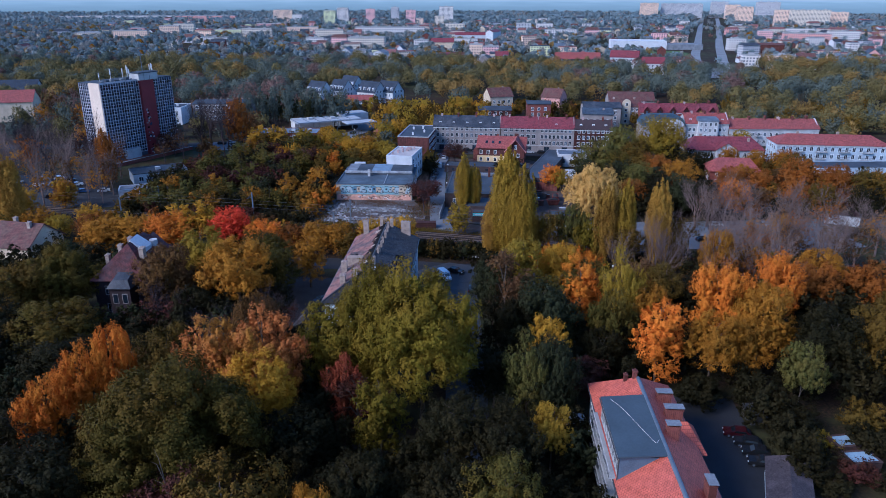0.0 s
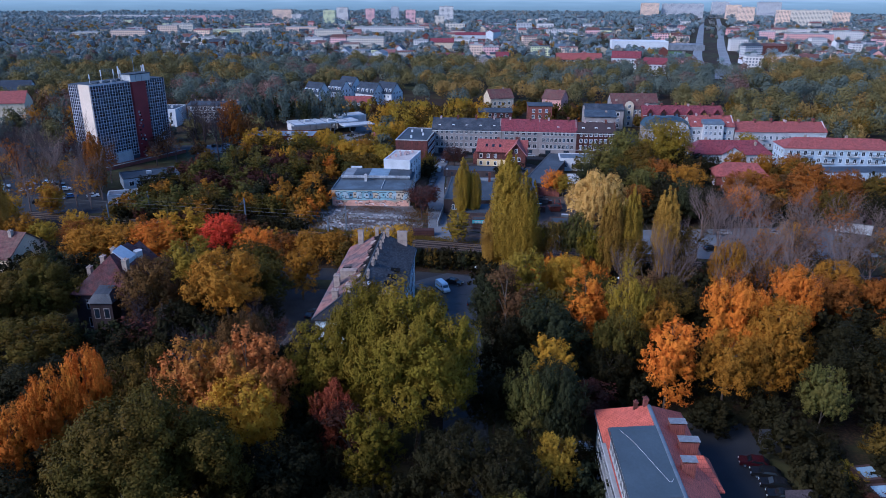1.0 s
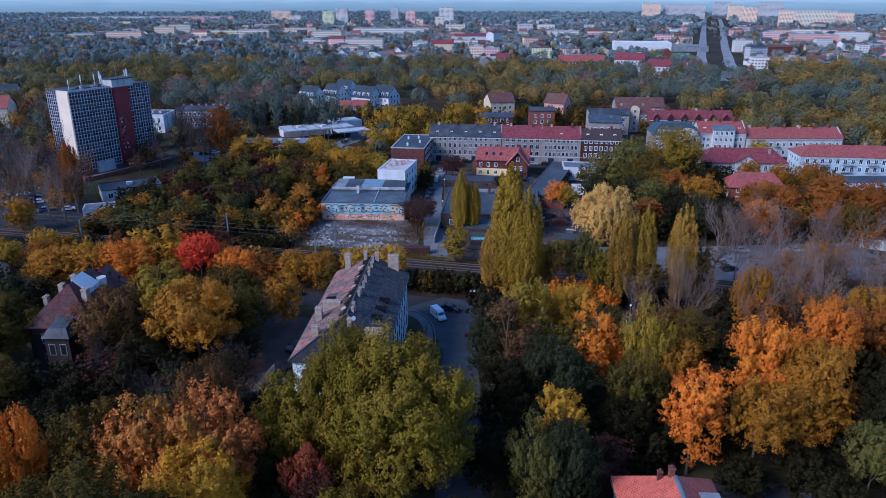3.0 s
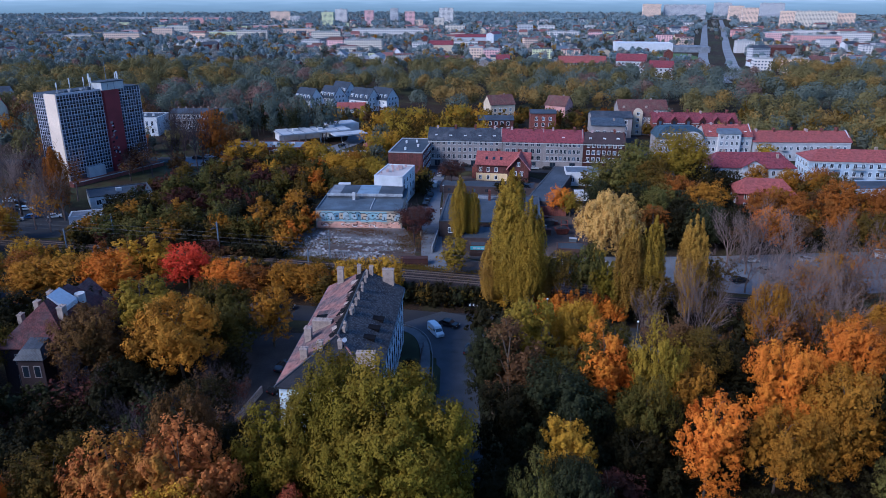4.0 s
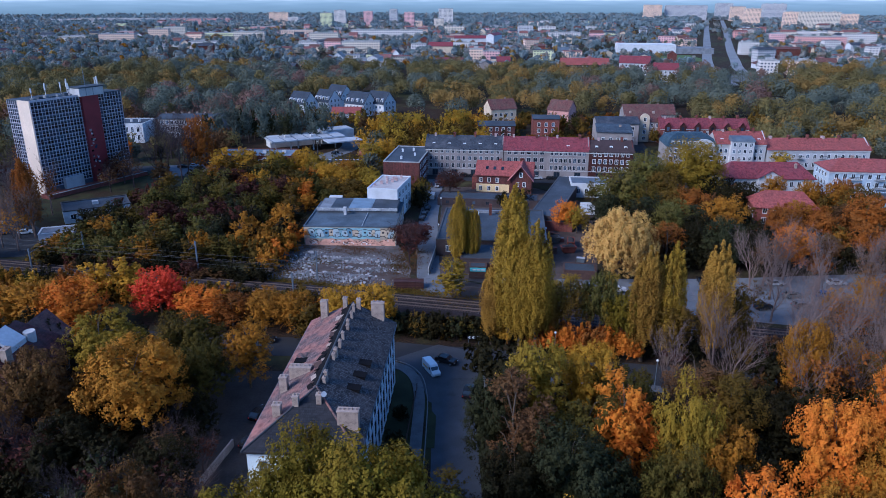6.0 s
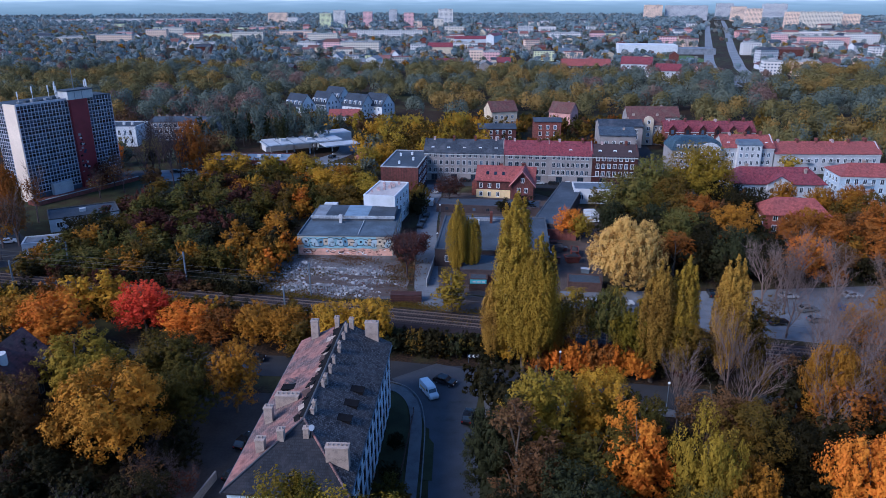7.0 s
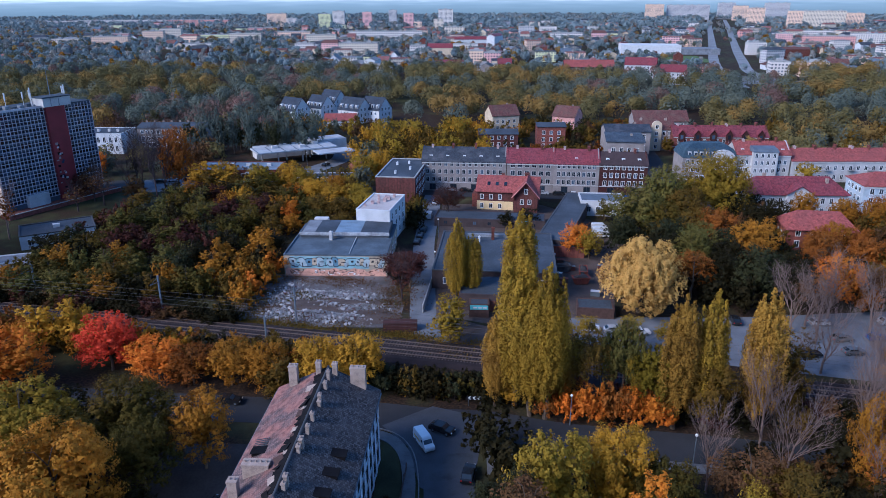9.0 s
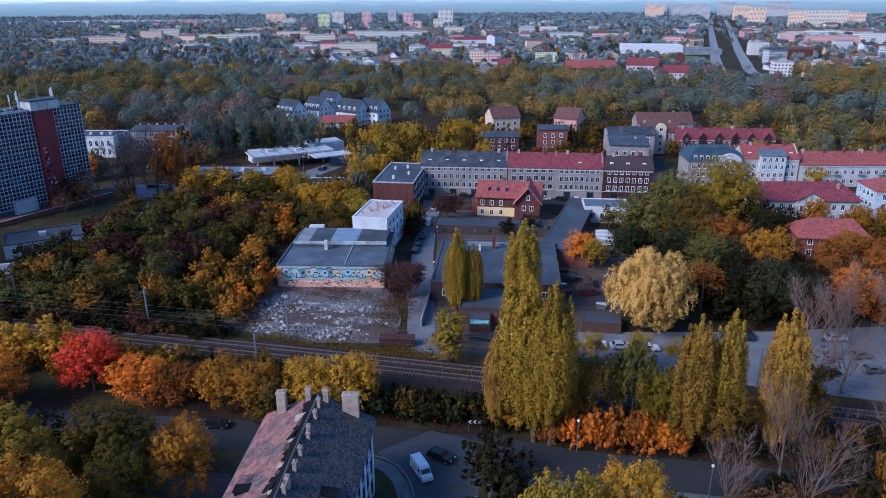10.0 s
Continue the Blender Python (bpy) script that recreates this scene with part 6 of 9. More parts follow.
wh = gabled_house("hut", "long white hut with a pale grey roof", "hut", 138.5, 210.5, 62, 13.0, 7.0, 3.2, 1.0, WHITE, FELT_PALE, "WE", 0.35)
windows(wh, "S", 13.0, 7.0, 4, 1, 1.0, 3, 1.2, 1.2)
windows(wh, "W", 13.0, 7.0, 3, 1, 1.0, 3, 1.1, 1.2)
mr = flat_house("shed", "low shed with a dark maroon sheet roof", "shed", 118.5, 192.0, 62, 17.0, 9.5, 3.0, WHITE, surface("maroon_sheet", (0.075, 0.032, 0.034), 0.8, scale=0.3, fine=3), 0.15, "", DARKTRIM)
part("door", Geo().box(-2.0, 0.4, -4.82, -4.72, 0, 2.4), DARKTRIM, mr)
flat_house("shed", "dark brown flat-roofed shed beside a white hut", "shed", 146.0, 221.0, 4, 20.0, 6.0, 3.4, WOOD, surface("brown_felt", (0.055, 0.040, 0.040), 0.85, scale=0.3), 0.15)
setting("parking_lot", slab([(122, 182), (150, 190), (156, 226), (136, 228), (124, 206)], -0.2, 0.034), OLD_ASPHALT, "grey asphalt yard between sheds", "parking lot")


# sheds and workshops round the yard
ws = flat_house("workshop", "low workshop with a wide dark felt roof", "building", 6.6, 209.0, -2, 30.0, 27.0, 4.6, SOOT, FELT, 0.25, "yard workshops", DARKTRIM)
part("roof_ridge", Geo().box(-8, 10, 9.6, 10.6, 4.6, 5.4), FELT_PALE, ws, "pale torn roof ridge")
chimney(ws, -1.0, 8.0, 4.6, 0.8, 0.8, 3.2, BRICKRED, 1, "tall red brick chimney")
chimney(ws, -4.6, 6.0, 4.6, 0.5, 0.5, 1.4, WHITE, 1)
windows(ws, "W", 30.0, 27.0, 5, 1, 1.4, 3, 1.5, 1.5)
windows(ws, "S", 30.0, 27.0, 6, 1, 1.4, 3, 1.5, 1.5)
w2 = flat_house("shed", "dark felt-roofed lean-to behind the poplars", "shed", 5.0, 189.6, -2, 14.0, 10.0, 3.8, SOOT, FELT, 0.2, "yard workshops")
part("door", Geo().box(-1.2, 1.2, -5.06, -4.98, 0, 2.6), RUST, w2)
w3 = flat_house("shed", "long low building with a dark flat roof", "shed", 6.0, 243.0, -4, 34.0, 8.0, 2.4, SOOT, FELT, 0.25, "yard workshops")
windows(w3, "S", 34.0, 8.0, 7, 1, 0.8, 3, 1.0, 1.0, trim=SOOT)
part("sign_board", Geo().box(8.6, 11.6, -4.2, -4.0, 1.6, 2.6), TURQ, w3, "turquoise sign board")
flat_house("shed", "long narrow shed with a blue-grey sheet roof", "shed", 29.5, 241.0, -14, 8.5, 46.0, 4.0, SOOT, FELT, 0.2, "yard workshops", DARKTRIM)
w5 = flat_house("annex_house", "white single-storey annex with a grey roof", "building", 42.6, 256.0, -2, 14.0, 9.0, 4.8, WHITE, ZINC, 0.3, "yard workshops")
windows(w5, "S", 14.0, 9.0, 4, 1, 1.4, 3, 1.2, 1.7)
flat_house("shed", "red shed with a dark roof", "shed", 27.0, 220.0, -8, 9.0, 7.0, 2.8, BRICKRED, FELT, 0.15, "yard workshops")
flat_house("shed", "rusty red shed beside the parking lot", "shed", 28.0, 184.6, -4, 8.0, 5.0, 2.2, WOOD, FELT, 0.15, "yard workshops")
kiosk = flat_house("kiosk", "small turquoise and white kiosk", "kiosk", 2.2, 183.0, 0, 4.4, 3.0, 3.0, WOOD, FELT, 0.1)
part("sign_board", Geo().box(-2.0, 2.0, -1.58, -1.5, 1.9, 2.9), TURQ, kiosk, "turquoise sign with unreadable lettering")
for x in (-1.3, -0.2, 0.9):
    part("lettering_bar", Geo().box(x, x + 0.8, -1.62, -1.57, 2.2, 2.55), WHITE, kiosk)
fence = thing("graffiti_fence", "low wall painted with pale graffiti", "fence", 6.8, 183.6, 0, -67, tall=1)
part("wall", Geo().box(-5.4, 5.4, -0.12, 0.12, -0.2, 1.7), PAINT_WHITE, fence)
for k in range(12):
    part("graffiti_stroke", Geo().box(-5.0 + k * 0.86, -4.6 + k * 0.86, -0.16, -0.12, 0.3 + 0.1 * (k % 3), 1.2), (PAINT_PINK, GREYWALL, BRICKRED)[k % 3], fence)
yw = thing("yard_wall", "weathered concrete yard wall along the lane", "wall", -9.0, 203.0, 0, 86, tall=1)
for k in range(14):
    part("wall_panel", Geo().box(-20 + k * 2.9, -17.16 + k * 2.9, -0.1, 0.1, -0.2, 1.9), CONCRETE, yw)

# tower annex, filling station, grey school block
an = flat_house("annex", "low annex with a dark flat roof and white walls", "building", -121.5, 224.5, 30, 19.0, 11.0, 3.8, WHITE, FELT, 0.3, "", DARKTRIM)
windows(an, "S", 19.0, 11.0, 6, 1, 1.2, 3, 1.5, 1.6)
part("roof_unit", Geo().box(-1.0, 0.8, -1.0, 0.4, 3.8, 4.8), TRIM, an)
hut = flat_house("hut", "small white hut beside the railway", "hut", -119.0, 201.0, 20, 9.0, 6.0, 3.4, WHITE, FELT_PALE, 0.25)
part("door", Geo().box(-0.9, 0.9, -3.06, -2.96, 0, 2.3), DARKTRIM, hut)
gs = flat_house("shop_building", "low brick building with a blue-grey flat roof", "building", -88.0, 284.6, 2, 31.0, 13.0, 6.6, BRICKRED, surface("blue_grey_roof", (0.17, 0.21, 0.26), 0.8, scale=0.2), 0.4)
windows(gs, "S", 31.0, 13.0, 9, 2, 0.9, 3, 1.8, 1.7)
part("glazed_bay", Geo().box(4.0, 8.4, -6.9, -6.5, -0.3, 6.3), BLUEWALL, gs, "pale blue panelled stair bay")
for xx in (-11, -4, 2, 10):
    part("roof_unit", Geo().box(xx, xx + 1.5, 0.5, 1.7, 6.6, 7.6), TRIM, gs)
FORECOURT = surface("weathered_white_sheet", (0.36, 0.375, 0.40), 0.7, scale=0.15, fine=2, dark=0.6, light=1.25)
st = thing("filling_station", "filling station with a wide white canopy", "filling station", -78.0, 322.0, 0, 28, tall=5)
part("canopy", Geo().box(-17, 17, -6, 6, 5.1, 5.7), FORECOURT, st, "flat greyish white canopy")
for k in range(6):
    part("canopy_seam", Geo().box(-16.6 + 5.5 * k, -16.3 + 5.5 * k, -5.9, 5.9, 5.7, 5.82), ZINC, st)
for x, y in ((-9, 1), (2, -2), (9, 2)):
    part("roof_unit", Geo().box(x, x + 2.4, y, y + 1.8, 5.7, 6.7), TRIM, st)
part("canopy_wing", Geo().box(6, 22, -14, -6, 4.4, 4.9), FORECOURT, st)
part("rear_hall", Geo().box(10, 26, 6, 16, -0.3, 6.2), GREYWHITE, st, "pale flat-roofed hall")
part("shop", Geo().box(-14, 12, 8, 15, -0.3, 4.6), WHITE, st)
for k in range(6):
    part("column", Geo().box(-0.25, 0.25, -0.25, 0.25, -0.2, 5.0), TRIM, st, "", pose(-13 + 5.2 * k, -3 if k % 2 else 3, 0))
sc = gabled_house("school_block", "grey two-storey block with roof vents", "building", -143.0, 350.0, 3, 32.0, 13.0, 9.4, 1.4, GREYWALL, FELT, "WE", 0.3, 0, 0, [(-14 + 4.0 * k, 0.5, 0.8, 0.7, 0.8) for k in range(8)])
windows(sc, "S", 32.0, 13.0, 12, 3, 1.0, 2.9, 1.5, 1.7)
sw = flat_house("hall", "white hall at the end of the grey block", "building", -171.0, 338.0, 3, 21.0, 15.0, 9.0, WHITE, FELT, 0.3)
windows(sw, "S", 21.0, 15.0, 7, 2, 1.4, 3.8, 1.2, 2.4)
for xx in (-8, -3, 2, 6):
    part("roof_vent", Geo().box(xx, xx + 1.1, -2, -1, 9.0, 10.2), TRIM, sw)
gabled_house("gatehouse", "small red-roofed kiosk by the drive", "kiosk", -46.0, 300.0, 10, 6.0, 6.0, 3.2, 2.6, BRICKRED, RED_TILE_FAR, "", 0.3, 2.9, 2.9)
gr = flat_house("garage_row", "low dark garages with flat roofs", "garages", -57.0, 286.0, 4, 26.0, 7.0, 3.0, WHITE, FELT, 0.2)
for k in range(7):
    part("garage_door", Geo().box(-11.8 + k * 3.5, -9.2 + k * 3.5, -3.56, -3.48, 0, 2.3), DARKTRIM, gr)


# white estate with steep dark roofs
NAVY_SLATE = tiles("navy_slate", (0.034, 0.046, 0.068), (0.024, 0.032, 0.048), 0.4, 0.3, 0.7, (0.05, 0.06, 0.08), 0.5)


def estate_house(x, y, turn, L, group="white estate houses"):
    ob = gabled_house("estate_house", "white row house with a steep dark roof and dormers", "house", x, y, turn, L, 10.5, 7.4, 6.2, WHITE, NAVY_SLATE, "WE", 0.4, 0, 0, (), group)
    windows(ob, "S", L, 10.5, int(L / 3), 2, 1.2, 3.2, 1.2, 1.7)
    windows(ob, "E", L, 10.5, 3, 3, 0.9, 2.9, 1.1, 1.6)
    n = 4
    for k in range(n):
        u = -L / 2 + L * (k + 0.5) / n
        d = part("dormer", Geo().solid([(u - 0.85, -4.7, 7.6), (u + 0.85, -4.7, 7.6), (u + 0.85, -4.7, 9.5), (u + 0.5, -4.7, 10.2), (u - 0.5, -4.7, 10.2), (u - 0.85, -4.7, 9.5)], [(u - 0.85, -2.2, 7.6), (u + 0.85, -2.2, 7.6), (u + 0.85, -2.2, 9.5), (u + 0.5, -2.2, 10.2), (u - 0.5, -2.2, 10.2), (u - 0.85, -2.2, 9.5)]), WHITE, ob, "white arched dormer")
        part("dormer_window", Geo().box(u - 0.45, u + 0.45, -4.75, -4.69, 8.1, 9.6), GLASS, d)
    return ob


for x, y, turn, L in ((-102.9, 412.8, -30, 13.5), (-89.9, 422.5, -30, 12.0), (-87.1, 444.5, -30, 13.0), (-68.0, 414.2, -30, 15.0), (-56.1, 416.5, -30, 14.0)):
    estate_house(x, y, turn, L)
gabled_house("house", "low house with a red roof beside the white estate", "house", -74.5, 404.9, 4, 17.0, 9.0, 3.2, 2.8, WHITE, RED_TILE_FAR, "WE", 0.5)
# villas to the west of the park
# brick near black, window frames grey: the dimness of this front is in the colours
DIM_BRICK = surface("dark_brick", (0.030, 0.020, 0.022), 0.92, scale=0.4, fine=6, dark=0.6)
v1 = gabled_house("old_villa", "old brick villa with a steep dark red tile roof", "villa", -75.4, 124.0, 92, 16.0, 12.4, 9.2, 6.0, DIM_BRICK, tiles("dark_red_tiles", (0.120, 0.036, 0.034), (0.078, 0.028, 0.030), 0.36, 0.3, 0.8, (0.06, 0.045, 0.05), 0.7), "", 0.5, 4.4, 4.4, [(-3.2, 5.0, 1.0, 0.8, 2.2), (-1.2, 3.0, 1.0, 0.9, 1.8), (0.8, 1.7, 0.9, 0.8, 1.5), (-4.0, -3.2, 1.3, 1.0, 2.4)])
windows(v1, "W", 16.0, 12.4, 3, 2, 1.6, 4.0, 1.1, 1.9, trim=GREYWALL)
windows(v1, "S", 16.0, 12.4, 4, 2, 1.6, 4.0, 1.1, 1.9, trim=GREYWALL)
part("roof_hatch", Geo().solid([(-2.4, -2.8, 12.0), (1.4, -2.8, 12.0), (1.4, 0.2, 12.0), (-2.4, 0.2, 12.0)], [(-2.4, -2.8, 13.6), (1.4, -2.8, 13.6), (1.4, 0.2, 15.7), (-2.4, 0.2, 15.7)]), WHITE_SHEET, v1, "bright metal-clad roof hatch")
part("round_dormer", Geo().tube((2.6, -2.6, 11.6), (2.6, -2.6, 14.0), 0.9, 0.9, 10), GREYWHITE, v1, "pale round dormer")
part("bay", Geo().box(-11.0, -7.9, -3.0, 1.4, -0.3, 8.4), DIM_BRICK, v1)
part("bay_roof", Geo().solid([(-11.4, -3.4, 8.4), (-11.4, 1.8, 8.4), (-7.8, 1.8, 8.4), (-7.8, -3.4, 8.4)], [(-10.2, -2.4, 9.9), (-10.2, 0.8, 9.9), (-7.6, 0.8, 10.6), (-7.6, -2.4, 10.6)]), SLATE, v1, "blue-grey metal bay roof")
for yy in (-1.8, 0.2):
    part("bay_window", Geo().box(-11.06, -10.98, yy - 0.6, yy + 0.6, 5.0, 7.2), GREYWALL, v1, "bay window with a dimmed frame")
    part("bay_pane", Geo().box(-11.10, -11.05, yy - 0.45, yy + 0.45, 5.15, 7.05), GLASS, v1)
gabled_house("old_house", "half-timbered house with a dark red tile roof", "house", -81.0, 137.4, 92, 8.0, 8.0, 5.8, 4.0, GREYWHITE, BROWN_TILE, "WE", 0.5)
gabled_house("old_house", "house with a faded red tile roof and pale chimneys", "house", -122.0, 145.0, -8, 22.0, 11.0, 6.4, 4.4, CREAM, BROWN_TILE, "WE", 0.5, 0, 0, [(-6, 1, 0.9, 0.8, 1.6), (2, 1, 0.9, 0.8, 1.6), (8, -1, 0.9, 0.8, 1.4)])
gabled_house("old_house", "pale gabled villa with a red tile roof", "house", -262.0, 340.0, 14, 26.0, 13.0, 11.0, 5.4, CREAM, RED_TILE_FAR, "WE", 0.5)
gabled_house("old_house", "white house with dark roof and dormers among trees", "house", -306.0, 404.0, 12, 30.0, 13.0, 8.0, 6.0, WHITE, NAVY_SLATE, "WE", 0.5)
flat_house("garden_hut", "small hut with a pale blue sheet roof among dark bushes", "hut", -56.4, 103.4, 12, 3.6, 3.2, 3.0, GREYWALL, surface("pale_hut_roof", (0.30, 0.34, 0.42), 0.7, scale=0.4), 0.1)
# sheds beside the red-roofed house
sh = gabled_house("shed", "long shed with a patched corrugated roof", "shed", 43.6, 66.2, 68, 15.0, 5.4, 2.6, 0.9, BLUEWALL, surface("patched_corrugated_roof", (0.058, 0.046, 0.050), 0.85, scale=0.5, fine=4, dark=0.4, light=1.9), "WE", 0.3)
for x, y, t, L in ((58.4, 75.6, 8, 4.6), (57.8, 79.2, 10, 3.4)):
    s2 = flat_house("garden_shed", "garden shed with a pale blue sheet roof", "shed", x, y, t, L, 2.8, 2.0, WOOD, surface("pale_blue_sheet", (0.26, 0.35, 0.42), 0.6, scale=0.4), 0.08, "garden sheds")
flat_house("garden_shed", "dark little shed under the trees", "shed", 48.0, 86.6, 6, 3.6, 3.0, 2.0, DARKTRIM, SLATE, 0.08, "garden sheds")

# ---- trees of the park ----
P = "in the park"
tree("broad", "plane", -8.0, 83.6, 24.8, 9.2)
tree("broad", "plane", -14.6, 88.4, 23.6, 7.4)
tree("round", "plane", -21.8, 87.6, 19.0, 6.4)
tree("broad", "moss", -37.6, 62, 21.8, 10)
tree("spray", "pink", -40, 79.5, 19.2, 5.2)
tree("spray", "pink", -32.2, 80, 20.6, 5.6)
tree("round", "yellow", -31, 74, 17.0, 5.5)
tree("round", "olive", -48.5, 81, 16.5, 5.5)
tree("round", "orange", -54.0, 76.6, 19.6, 3.1)
tree("round", "orange", -58.0, 73.2, 17.2, 3.2)
tree("round", "orange", -60.6, 68.6, 14.8, 3.4)
tree("round", "moss", -77, 95.6, 13.0, 7.4)
tree("round", "dark", -90, 97, 12.4, 5.6)
tree("broad", "moss", -89.0, 115, 15.0, 8.0)
tree("round", "olive", -93, 108, 15.0, 7)
tree("round", "amber", -50.4, 117.5, 17.4, 7)
tree("round", "rustic", -64.6, 115.4, 16.8, 6.0)
tree("spray", "lime", -63.6, 130.5, 14.4, 6.0)
bare(-46, 93, 11.0, 4.2, "maroon", P, True)
bare(-41, 103, 9.9, 3.8, "maroon", P, True)
tree("round", "rustic", -36.6, 90.2, 18.2, 4.4)
tree("spray", "rustic", -52.6, 84.0, 13.0, 3.8)
bare(-62.4, 106, 12.0, 4.6, "maroon", P, True)
tree("round", "moss", -50.4, 134, 13, 6.2)
tree("round", "moss", -56, 127, 12.4, 5.0)
tree("round", "green", -45, 127, 12, 4.6)
tree("oval", "amber", -39, 133, 13.2, 3.2)
tree("round", "red", -67.6, 158, 10.8, 5.0)
tree("round", "orange", -82, 150.5, 11.2, 6.4)
tree("round", "amber", -92, 152, 10.0, 6.0)
tree("oval", "yellow", -84.5, 163, 11.0, 3.6)
tree("oval", "yellow", -78, 164, 11.6, 3.4)
tree("oval", "lime", -73, 161, 8.0, 2.6)
tree("round", "amber", -100, 150, 9.5, 5.5)
tree("round", "orange", -57, 155, 8.4, 4.6)
tree("round", "rust", -50, 154, 7.4, 4.2)
tree("round", "amber", -43, 154, 8.6, 4.2)
tree("round", "amber", -36.5, 153.5, 8.6, 4.0)
tree("oval", "olive", -33, 150, 7.8, 3.0)
tree("round", "yellow", -26.4, 153, 10.4, 4.0)
tree("round", "yellow", -19.2, 153, 10.8, 4.2)
tree("round", "yellow", -22.6, 150.6, 8.4, 3.0)
tree("oval", "plane", -12.8, 71.4, 15.6, 3.2)
tree("thin", "maroon", -17, 76, 13.0, 4.6)
tree("round", "russet", -19.6, 78.6, 14.0, 2.8)
tree("round", "dark", -1.8, 69, 14.6, 5.0)
tree("round", "dark", 4.6, 66, 14.2, 4.6)
tree("round", "green", 4.4, 57, 14.4, 4.6)
tree("round", "dark", -3, 59, 12.0, 5.0)
tree("spray", "poplar", 12.0, 72.6, 11.6, 3.0)
tree("round", "fresh", 9.0, 82.0, 15.4, 3.4)
tree("round", "teal", 13.0, 81.6, 16.6, 3.6)
tree("round", "teal", 12.4, 84, 15.0, 4.2)
tree("oval", "yellow", 13.4, 91, 16.0, 2.9)
tree("round", "teal", 13, 100, 17.2, 6.0)
tree("round", "dark", 6.4, 99, 15.0, 4.8)
tree("thin", "brown", 6.6, 109.4, 20.2, 4.6)
tree("round", "teal", 4.6, 113.6, 15.6, 4.4)
tree("oval", "lime", 10.6, 118.6, 19.6, 3.8)
tree("oval", "orange", 21.6, 111, 17.4, 3.6)
tree("oval", "green", 17.2, 111.6, 14.2, 4.4)
tree("round", "lime", 28.6, 106.2, 19.6, 3.7)
tree("round", "green", 25.4, 99.4, 15.6, 3.8)
tree("round", "amber", 33.4, 105.4, 15.0, 4.2)
tree("round", "yellow", 19.0, 122.6, 16.2, 5.0)
tree("round", "green", 24.6, 120, 13.6, 4.6)
tree("oval", "orange", 32.6, 94.0, 17.6, 3.3)
tree("round", "dark", 23.4, 95.0, 11.0, 3.8)
tree("thin", "maroon", 18.4, 88.6, 9.6, 4.0)
tree("round", "amber", 53.4, 101.5, 17.4, 5.6)
tree("round", "orange", 46.4, 104.6, 19.6, 5.0)
tree("round", "amber", 42.6, 95.4, 14.4, 4.6)
tree("round", "amber", 49.4, 97.4, 13.4, 3.8)
tree("round", "amber", 55.4, 129, 17.2, 3.8)
tree("round", "orange", 62.6, 116.6, 17.0, 5.0)
tree("spray", "fresh", 55.0, 88.4, 13.4, 3.4)
tree("round", "dark", 64, 97.4, 14.2, 5.4)
tree("shrub", "dark", 57.4, 93.6, 6.0, 3.6)
tree("round", "olive", 73, 98, 15.6, 6.4)
tree("shrub", "dark", 38.6, 89.6, 5.0, 3.0)
tree("round", "olive", -27, 50, 17.4, 6.6)
tree("round", "amber", -17.6, 49, 16.6, 3.6)
tree("thin", "maroon", -34, 52, 18.0, 4.0)
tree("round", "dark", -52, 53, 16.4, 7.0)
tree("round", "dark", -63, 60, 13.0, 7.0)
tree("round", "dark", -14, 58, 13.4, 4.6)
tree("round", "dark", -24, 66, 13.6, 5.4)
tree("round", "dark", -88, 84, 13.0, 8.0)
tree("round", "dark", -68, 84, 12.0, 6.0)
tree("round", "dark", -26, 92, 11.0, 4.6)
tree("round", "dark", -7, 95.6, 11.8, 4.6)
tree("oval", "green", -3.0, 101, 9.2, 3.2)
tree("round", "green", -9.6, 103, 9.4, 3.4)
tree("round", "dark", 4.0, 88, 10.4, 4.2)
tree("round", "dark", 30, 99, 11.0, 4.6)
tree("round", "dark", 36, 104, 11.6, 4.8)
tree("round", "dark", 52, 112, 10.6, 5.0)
tree("round", "olive", 40, 120, 12.6, 5.2)
tree("round", "dark", 46, 118, 11.0, 4.6)
tree("thin", "brown", 36, 124, 14.0, 4.0)
tree("round", "olive", 68, 128, 13.0, 4.6)
tree("round", "rust", 74, 122, 13.0, 4.8)
tree("round", "amber", 64, 134, 11.6, 4.4)
tree("round", "amber", 80, 132, 12.0, 5.0)
tree("round", "rust", 86, 122, 13.0, 5.4)
tree("round", "olive", 84, 108, 14.0, 6.0)
tree("shrub", "green", -9.9, 112.0, 5.0, 2.2)
tree("shrub", "olive", -8.6, 108.0, 5.6, 2.4)
tree("shrub", "dark", -11.0, 118.0, 2.8, 1.4)
tree("shrub", "dark", -10.8, 125.0, 2.4, 1.3)
tree("shrub", "olive", 28, 130, 4.0, 2.6)
tree("shrub", "lime", 46, 130, 4.4, 2.8)

# mostly dark shrubs, added to stand in for shade on this open ground
for x, y, h, r, tone in ((52, 76, 3.4, 2.6, "dark"), (56.5, 72.6, 3.0, 2.4, "maroon"), (61.5, 79.5, 4.0, 3.0, "dark"), (64, 84.5, 5.0, 3.2, "olive"), (53.4, 84.6, 4.4, 2.8, "dark"), (51.6, 70, 3.0, 2.2, "dark"), (66, 76, 4.4, 3.2, "dark"), (60.4, 70, 3.2, 2.6, "dark"), (55, 79.6, 2.6, 2.0, "lime"), (68, 69, 4.6, 3.2, "dark"), (40, 90.6, 5.0, 2.8, "dark"), (48, 92, 6.0, 3.2, "dark"), (70, 81, 6, 3.6, "dark")):
    tree("shrub", tone, x, y, h, r)
